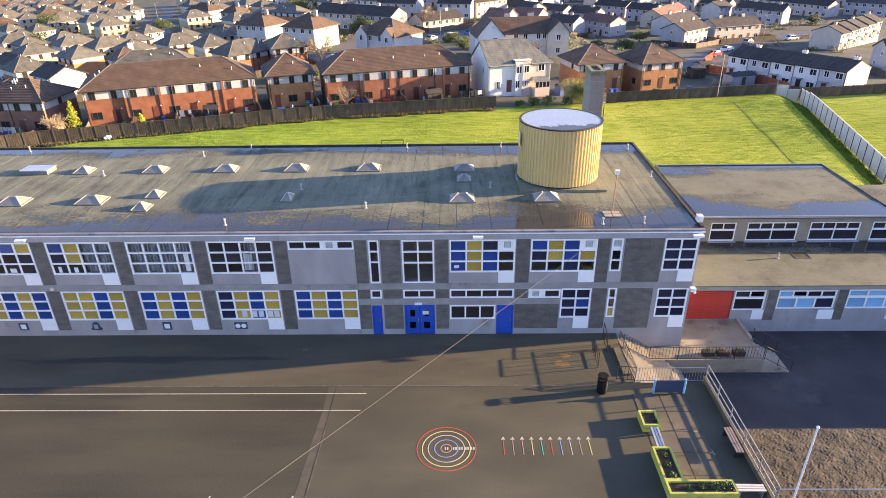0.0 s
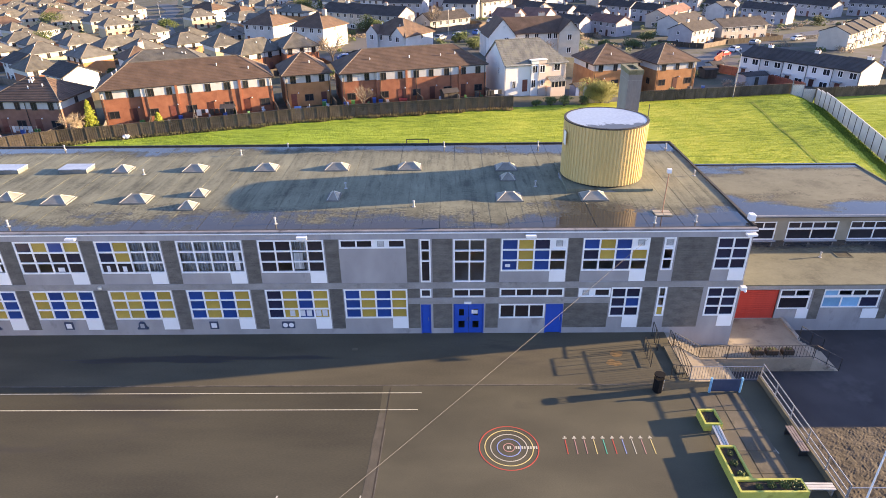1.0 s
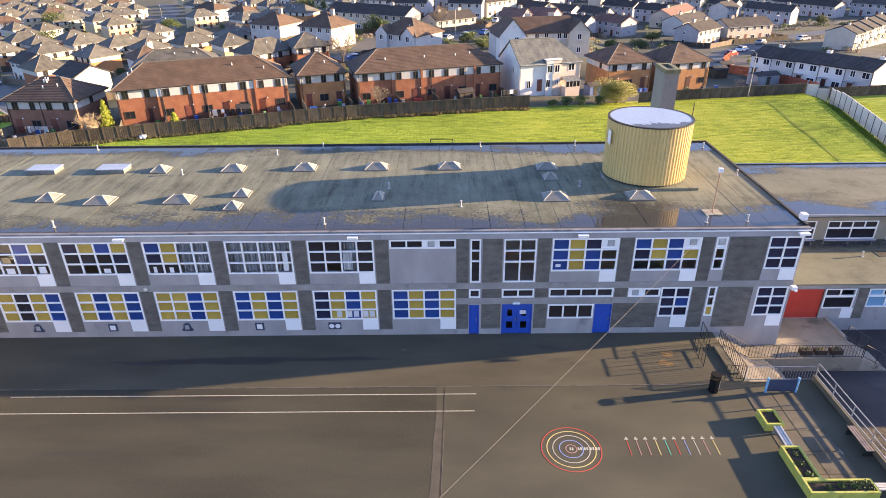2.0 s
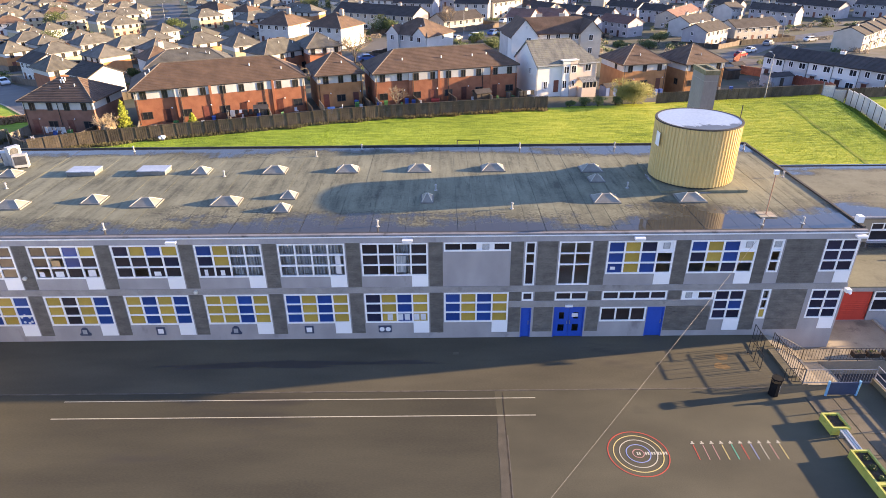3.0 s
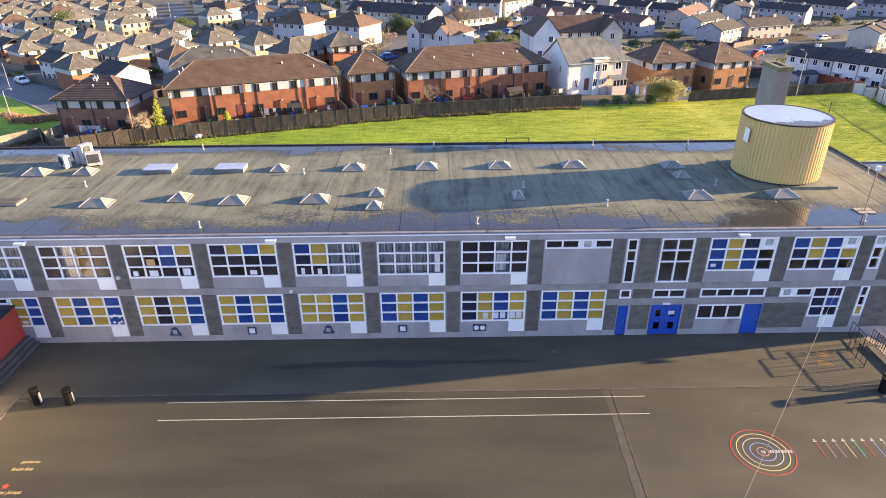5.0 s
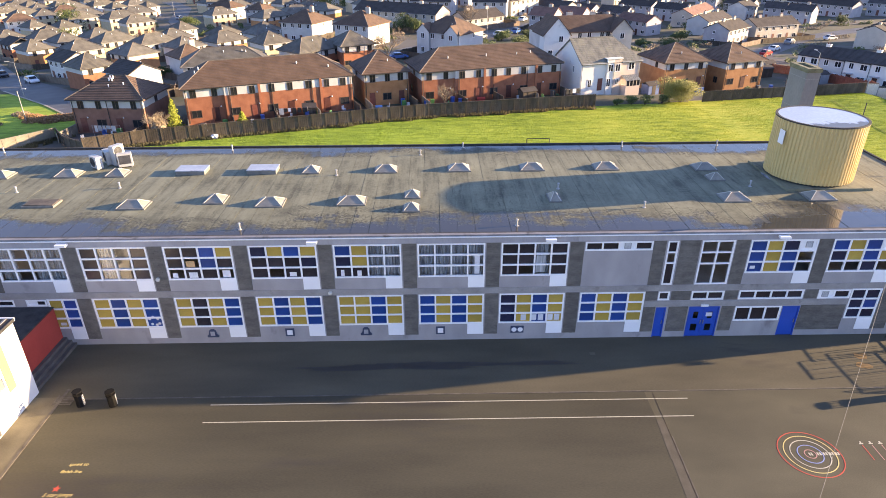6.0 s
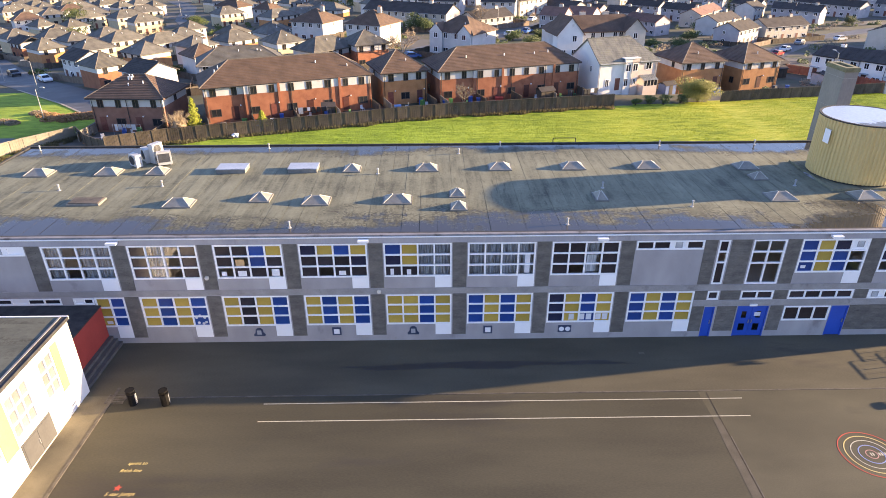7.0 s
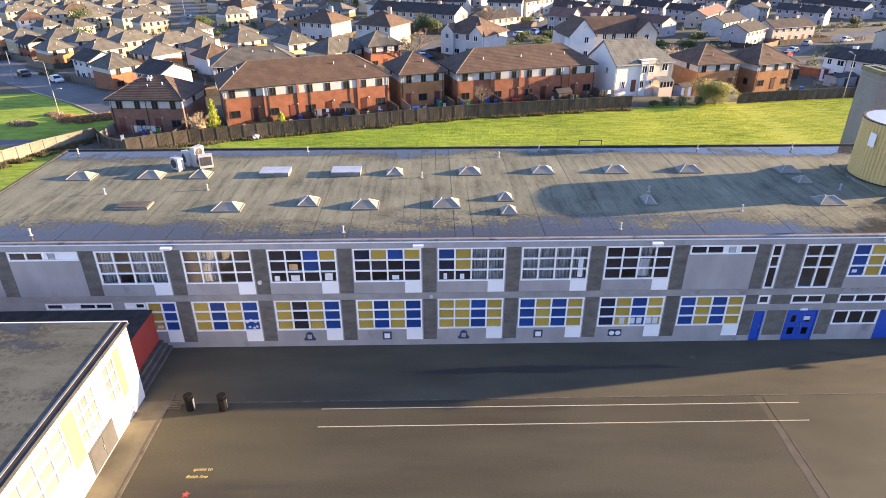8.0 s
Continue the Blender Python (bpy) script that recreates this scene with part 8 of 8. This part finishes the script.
C_WHITE = mat("white_car_paint", (0.7, 0.72, 0.75), (0.74, 0.76, 0.79), 1, 0.2, 0, 4)
C_BLACK = mat("black_car_paint", (0.02, 0.022, 0.03), (0.03, 0.032, 0.04), 1, 0.15, 0, 4)
C_BLUE = mat("blue_car_paint", (0.06, 0.14, 0.35), (0.08, 0.17, 0.4), 1, 0.2, 0, 4)
C_RED = mat("red_car_paint", (0.4, 0.03, 0.03), (0.45, 0.04, 0.04), 1, 0.2, 0, 4)
C_SILVER = mat("silver_car_paint", (0.42, 0.44, 0.46), (0.48, 0.5, 0.52), 1, 0.25, 0, 4, metal=0.5)
for x, y, rz, c, w in ((-102.1, 103.6, -42, C_WHITE, "white hatchback parked at the kerb"), (-115.3, 114.5, -42, C_BLACK, "black car driving lane side of the street"),
                       (74.9, 141.7, 40, C_WHITE, "white car on the eastern street"), (68.6, 133.4, 40, C_RED, "red car behind the red fence"), (102.1, 162.4, 20, C_WHITE, "white car by the terraces"),
                       (-4.3, 142.2, 60, C_SILVER, "silver car among the white houses"), (6.5, 153.0, 55, C_BLUE, "blue car at the kerb"), (12.1, 182.3, 60, C_WHITE, "white car far up the street"),
                       (-24.9, 111.5, 20, C_BLUE, "blue car behind the terrace"), (-125.8, 254.8, 70, C_SILVER, "silver car on the far street"), (1.0, 147.5, 55, C_WHITE, "white car parked on the street"),
                       (86.5, 156.0, 42, C_SILVER, "silver car at the eastern kerb")):
    car(x, y, rz, c, w)


def street_lamp(x, y, h, rz):
    t = thing("street_lamp", "grey steel street lamp with a short arm", "street lamp", x, y, terrain(x, y) - 0.05, rz, group="street lamps")
    bm = bmesh.new()
    tube(bm, (0, 0, 0), (0, 0, h), 0.08, 8, 0.05)
    part("column", bm, M_METAL, t)
    bm = bmesh.new()
    tube(bm, (0, 0, h - 0.05), (0.9, 0, h + 0.25), 0.035, 6)
    part("arm", bm, M_METAL, t)
    bm = bmesh.new()
    box(bm, 0.8, 1.4, -0.12, 0.12, h + 0.2, h + 0.32)
    part("lantern", bm, M_GREYP, t)


for x, y, h, rz in ((-80.3, 64.4, 5.0, 0), (-92.0, 83.9, 6.5, 200), (-112.5, 106.3, 6.5, 10), (44.5, 70.2, 7.0, 100), (-2.0, 152.0, 7, 30), (94.5, 164.2, 7, 200), (-132.8, 267.9, 7, 0)):
    street_lamp(x, y, h, rz)

# sheds, bins, washing, loose things in the gardens
def shed(x, y, rz, w, d, h, material, label):
    t = thing("garden_shed", label, "shed", x, y, terrain(x, y) - 0.02, rz, group="garden sheds")
    bm = bmesh.new()
    box(bm, -w / 2, w / 2, -d / 2, d / 2, 0, h)
    part("wall", bm, material, t)
    bm, _r, _c = roof_solid(w, d, 0.45, "gable", 0.15, 0.06)
    part("roof", bm, ROOFS["dark"], t).location.z = h
    bm = bmesh.new()
    box(bm, -0.4, 0.4, -d / 2 - 0.03, -d / 2, 0.05, 1.75)
    part("door", bm, M_WOODF, t)


shed(56.7, 109.3, 20, 3.0, 2.4, 2.0, M_GREYP, "grey garden shed by the road")
shed(57.0, 91.4, 15, 5.0, 3.0, 2.1, M_GREYP, "long grey garage with a low roof")
shed(52.7, 102.4, 15, 3.0, 2.4, 2.0, M_WOODF, "dark timber garden shed")
shed(20.6, 77.6, 26, 2.4, 1.8, 1.9, mat("blue_shed_paint", (0.05, 0.1, 0.26), (0.08, 0.14, 0.32), 1, 0.7, 0.1, 8), "blue painted garden shed")
shed(-2.0, 70.2, 22, 2.4, 1.8, 1.8, M_WOODF, "dark timber shed in a terrace garden")
shed(-36.0, 62.3, 10, 1.8, 1.4, 1.7, M_WOODF, "small timber shed beside the fence")
shed(16.2, 108.0, -9, 3.6, 2.6, 1.6, WALLS["white"], "low white rendered outhouse with dark roof")
rnd = random.Random(9)
bm = bmesh.new()
prism(bm, [(-0.25, -0.28), (0.25, -0.28), (0.28, 0.3), (-0.28, 0.3)], 0, 0.95)
box(bm, -0.3, 0.3, -0.3, 0.34, 0.95, 1.03)
WB = [to_mesh("wheelie_bin", bm, m) for m in (mat("blue_bin_plastic", (0.03, 0.1, 0.35), (0.04, 0.12, 0.4), 2, 0.5, 0, 5),)]
for m in (mat("green_bin_plastic", (0.05, 0.2, 0.05), (0.07, 0.24, 0.07), 2, 0.5, 0, 5), mat("grey_bin_plastic", (0.07, 0.07, 0.075), (0.1, 0.1, 0.1), 2, 0.5, 0, 5)):
    c = WB[0].copy()
    c.materials.clear()
    c.materials.append(m)
    WB.append(c)
for hx, hy, yaw, w, d, *_ in NEAR:
    r = radians(yaw)
    for k in range(max(2, int(w / 4))):
        s, q = rnd.uniform(-w / 2, w / 2), d / 2 + rnd.uniform(0.8, 2.8)
        x, y = hx + math.cos(r) * s + math.sin(r) * q, hy + math.sin(r) * s - math.cos(r) * q
        i = rnd.randrange(3)
        tagged(put("wheelie_bin", WB[i], None, x, y, terrain(x, y), rnd.uniform(0, 90)), ("blue", "green", "grey")[i] + " plastic wheeled bin in a garden", "wheeled bin", "wheeled bins")


def washing(x, y, rz, L_, seed):
    rnd = random.Random(seed)
    t = thing("washing_line", "washing line with hanging clothes between two poles", "washing line", x, y, terrain(x, y), rz, group="washing lines")
    for a in (0, L_):
        bm = bmesh.new()
        tube(bm, (a, 0, -0.2), (a, 0, 1.9), 0.03, 6)
        part("pole", bm, M_METAL, t)
    bm = bmesh.new()
    tube(bm, (0, 0, 1.85), (L_, 0, 1.85), 0.008, 4)
    part("line", bm, M_GREYP, t)
    a = 0.3
    while a < L_ - 0.6:
        w, h = rnd.uniform(0.35, 0.7), rnd.uniform(0.5, 1.0)
        bm = bmesh.new()
        box(bm, a, a + w, -0.015, 0.015, 1.84 - h, 1.84)
        part("cloth", bm, rnd.choice((WALLS["white"], M_LIGHTBOX, M_BLACK, M_GREYP, M_BLACK)), t)
        a += w + rnd.uniform(0.05, 0.2)


washing(-65.0, 54.6, -4, 4.0, 1)
washing(-40.5, 60.5, 10, 4.5, 2)
washing(4.0, 69.5, 22, 3.0, 3)
# loose things in the back gardens
M_PLASTIC = [mat(n_ + "_garden_plastic", c, tuple(v * 1.15 for v in c), 2, 0.45, 0.02, 6) for n_, c in (("white", (0.66, 0.66, 0.66)), ("green", (0.06, 0.2, 0.08)), ("red", (0.4, 0.05, 0.04)), ("blue", (0.05, 0.16, 0.42)))]


def garden_chair(x, y, rz, material, word):
    t = thing("garden_chair", word + " plastic garden chair on a back garden", "chair", x, y, terrain(x, y), rz, group="garden chairs")
    bm = bmesh.new()
    box(bm, -0.24, 0.24, -0.24, 0.24, 0.4, 0.45)
    part("seat", bm, material, t)
    bm = bmesh.new()
    for k in range(4):
        box(bm, -0.23 + 0.12 * k, -0.14 + 0.12 * k, 0.2, 0.25, 0.45, 0.92)
    part("backrest", bm, material, t)
    for a in (-0.21, 0.21):
        for b in (-0.21, 0.21):
            bm = bmesh.new()
            tube(bm, (a, b, 0), (a * 0.9, b * 0.9, 0.4), 0.025, 5)
            part("leg", bm, material, t)


def storage_box(x, y, rz, w, h, material, word):
    t = thing("storage_box", word + " garden storage box with a sloping lid", "storage box", x, y, terrain(x, y), rz, group="garden storage boxes")
    bm = bmesh.new()
    box(bm, -w / 2, w / 2, -0.3, 0.3, 0, h)
    part("body", bm, material, t)
    bm = bmesh.new()
    v = [bm.verts.new((a, b, c)) for c0 in (0, 0.05) for a, b, c in ((-w / 2 - 0.03, -0.34, h + c0), (w / 2 + 0.03, -0.34, h + c0), (w / 2 + 0.03, 0.33, h + 0.12 + c0), (-w / 2 - 0.03, 0.33, h + 0.12 + c0))]
    for f in ((0, 1, 2, 3), (4, 5, 6, 7), (0, 1, 5, 4), (1, 2, 6, 5), (2, 3, 7, 6), (3, 0, 4, 7)):
        bm.faces.new([v[i] for i in f])
    part("lid", bm, material, t)


def timber_pile(x, y, rz, n, seed):
    rnd_ = random.Random(seed)
    t = thing("timber_pile", "loose pile of weathered boards in a garden", "timber", x, y, terrain(x, y), rz, group="timber piles")
    for k in range(n):
        bm = bmesh.new()
        a = rnd_.uniform(-0.3, 0.3)
        box(bm, -1.0 + a, 1.0 + a, -0.3 + 0.15 * (k % 4), -0.18 + 0.15 * (k % 4), 0.05 * (k // 4), 0.05 * (k // 4) + 0.045)
        part("board", bm, M_PLOTF if k % 3 else M_SLAT, t)


rnd = random.Random(64)
for hx, hy, yaw, w, d, *_ in NEAR[:4]:
    r = radians(yaw)
    for k in range(max(3, int(w / 2.6))):
        u, q = -w / 2 + w * (k + rnd.uniform(0.2, 0.8)) / max(3, int(w / 2.6)), d / 2 + rnd.uniform(1.4, 4.2)
        x, y = hx + math.cos(r) * u + math.sin(r) * q, hy + math.sin(r) * u - math.cos(r) * q
        pick = rnd.randrange(4)
        if pick < 2:
            i = rnd.choice((0, 0, 1, 3))
            garden_chair(x, y, rnd.uniform(0, 360), M_PLASTIC[i], ("white", "green", "red", "blue")[i])
        elif pick == 2:
            i = rnd.choice((0, 2, 3))
            storage_box(x, y, yaw + rnd.uniform(-20, 20), rnd.uniform(0.8, 1.3), rnd.uniform(0.5, 0.8), M_PLASTIC[i], ("white", "green", "red", "blue")[i])
        else:
            timber_pile(x, y, yaw + rnd.uniform(-60, 60), rnd.choice((5, 7, 9)), k)
bag = bmesh.new()
bmesh.ops.create_icosphere(bag, subdivisions=3, radius=0.5)
for v in bag.verts:
    v.co *= 1 + 0.5 * noise.noise(v.co * 3.1)
    v.co.z *= 0.7
ob = solid("rubbish_bag", bag, M_LIGHTBOX, "crumpled white rubbish bag on the grass", "bag")
ob.location = (-47.3, 52.2, terrain(-47.3, 52.2) + 0.25)
goal = thing("goal_frame", "dark metal goal frame on the grass field", "goal", -6.9, 35.6, terrain(-5.7, 35.6))
gh = 1.62 - terrain(-5.7, 35.6)
for a in (0, 2.5):
    bm = bmesh.new()
    tube(bm, (a, 0, -0.1), (a, 0, gh), 0.05, 6)
    part("post", bm, M_BLACK, goal)
bm = bmesh.new()
tube(bm, (0, 0, gh), (2.5, 0, gh), 0.05, 6)
part("crossbar", bm, M_BLACK, goal)


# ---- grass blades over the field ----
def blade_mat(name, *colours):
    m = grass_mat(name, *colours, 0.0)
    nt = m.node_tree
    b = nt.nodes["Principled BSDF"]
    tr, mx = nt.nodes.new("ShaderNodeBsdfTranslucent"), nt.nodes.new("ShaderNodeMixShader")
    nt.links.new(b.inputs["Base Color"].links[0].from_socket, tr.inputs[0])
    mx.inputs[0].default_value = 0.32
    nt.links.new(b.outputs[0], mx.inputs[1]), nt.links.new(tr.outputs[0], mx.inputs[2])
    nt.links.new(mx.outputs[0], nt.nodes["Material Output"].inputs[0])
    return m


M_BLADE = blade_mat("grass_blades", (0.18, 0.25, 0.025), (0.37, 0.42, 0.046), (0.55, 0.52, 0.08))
M_DRY = blade_mat("dry_weeds", (0.12, 0.09, 0.045), (0.22, 0.17, 0.09), (0.34, 0.27, 0.15))


def grass(x0, x1, y0, y1, n, label, keep, material=M_BLADE, tall=1.0):
    g = np.random.default_rng(4)
    px, py = g.uniform(x0, x1, n), g.uniform(y0, y1, n)
    ok = np.array([keep(a, b) for a, b in zip(px, py)])
    px, py = px[ok], py[ok]
    n = len(px)
    pz = np.array([terrain(a, b) for a, b in zip(px, py)]) - 0.02
    ang, h, w = g.uniform(0, math.pi, n), g.uniform(0.03, 0.1, n), g.uniform(0.04, 0.09, n)
    lx, ly = g.normal(0, 0.07, n), g.normal(0, 0.07, n)
    c, s = np.cos(ang) * w, np.sin(ang) * w
    co = np.stack([np.stack([px - c, py - s, pz], 1), np.stack([px + c, py + s, pz], 1), np.stack([px + lx, py + ly, pz + h * tall], 1)], 1).reshape(-1, 3)
    me = bpy.data.meshes.new("grass")
    me.from_pydata(co.tolist(), [], np.arange(3 * n).reshape(-1, 3).tolist())
    me.materials.append(material)
    tagged(new("grass", me), label, "grass", kind="stuff")


def on_field(x, y):
    return y < field_edge(x) and not (18 < x < 37 and y < 20.5) and abs(x - 42.4 - 0.2265 * y) > 0.5


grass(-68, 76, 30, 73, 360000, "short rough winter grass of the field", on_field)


def by_fence(x, y):
    return x < 8 and 0.5 < field_edge(x) - y < 1.0 + 1.5 * max(0.0, noise.noise((x * 0.35, 0, 7)) + 0.3) + 1.2 * smooth((-50 - x) / 8)


def by_lawn_fence(x, y):
    line = -80.5 + (y - 38) * 0.53
    return 0.1 < x - line < 2.6 and noise.noise((x * 0.7, y * 0.7, 4)) > -0.1


def by_pale_fence(x, y):
    return -3.2 < x - (42.4 + 0.2265 * y) < -0.1 and noise.noise((x * 0.8, y * 0.8, 2)) > -0.15 - 0.1 * (x - 38.4 - 0.2265 * y)


# weeds whose dark green also carries the shadow at the pale fence's foot
M_SHADOWWEED = blade_mat("dark_weeds", (0.08, 0.14, 0.025), (0.16, 0.23, 0.04), (0.26, 0.33, 0.06))
grass(42, 59, 26, 71, 60000, "dark green weeds along the pale fence", by_pale_fence, M_SHADOWWEED, 3.2)
grass(-63, 8, 40, 66, 140000, "dry brown weeds along the fence", by_fence, M_DRY, 5.5)
# brown blades over the brown strip along the lawn fence
grass(-81, -66, 38, 56, 40000, "dry brown weeds beside the pale fence", by_lawn_fence, M_DRY, 5.5)
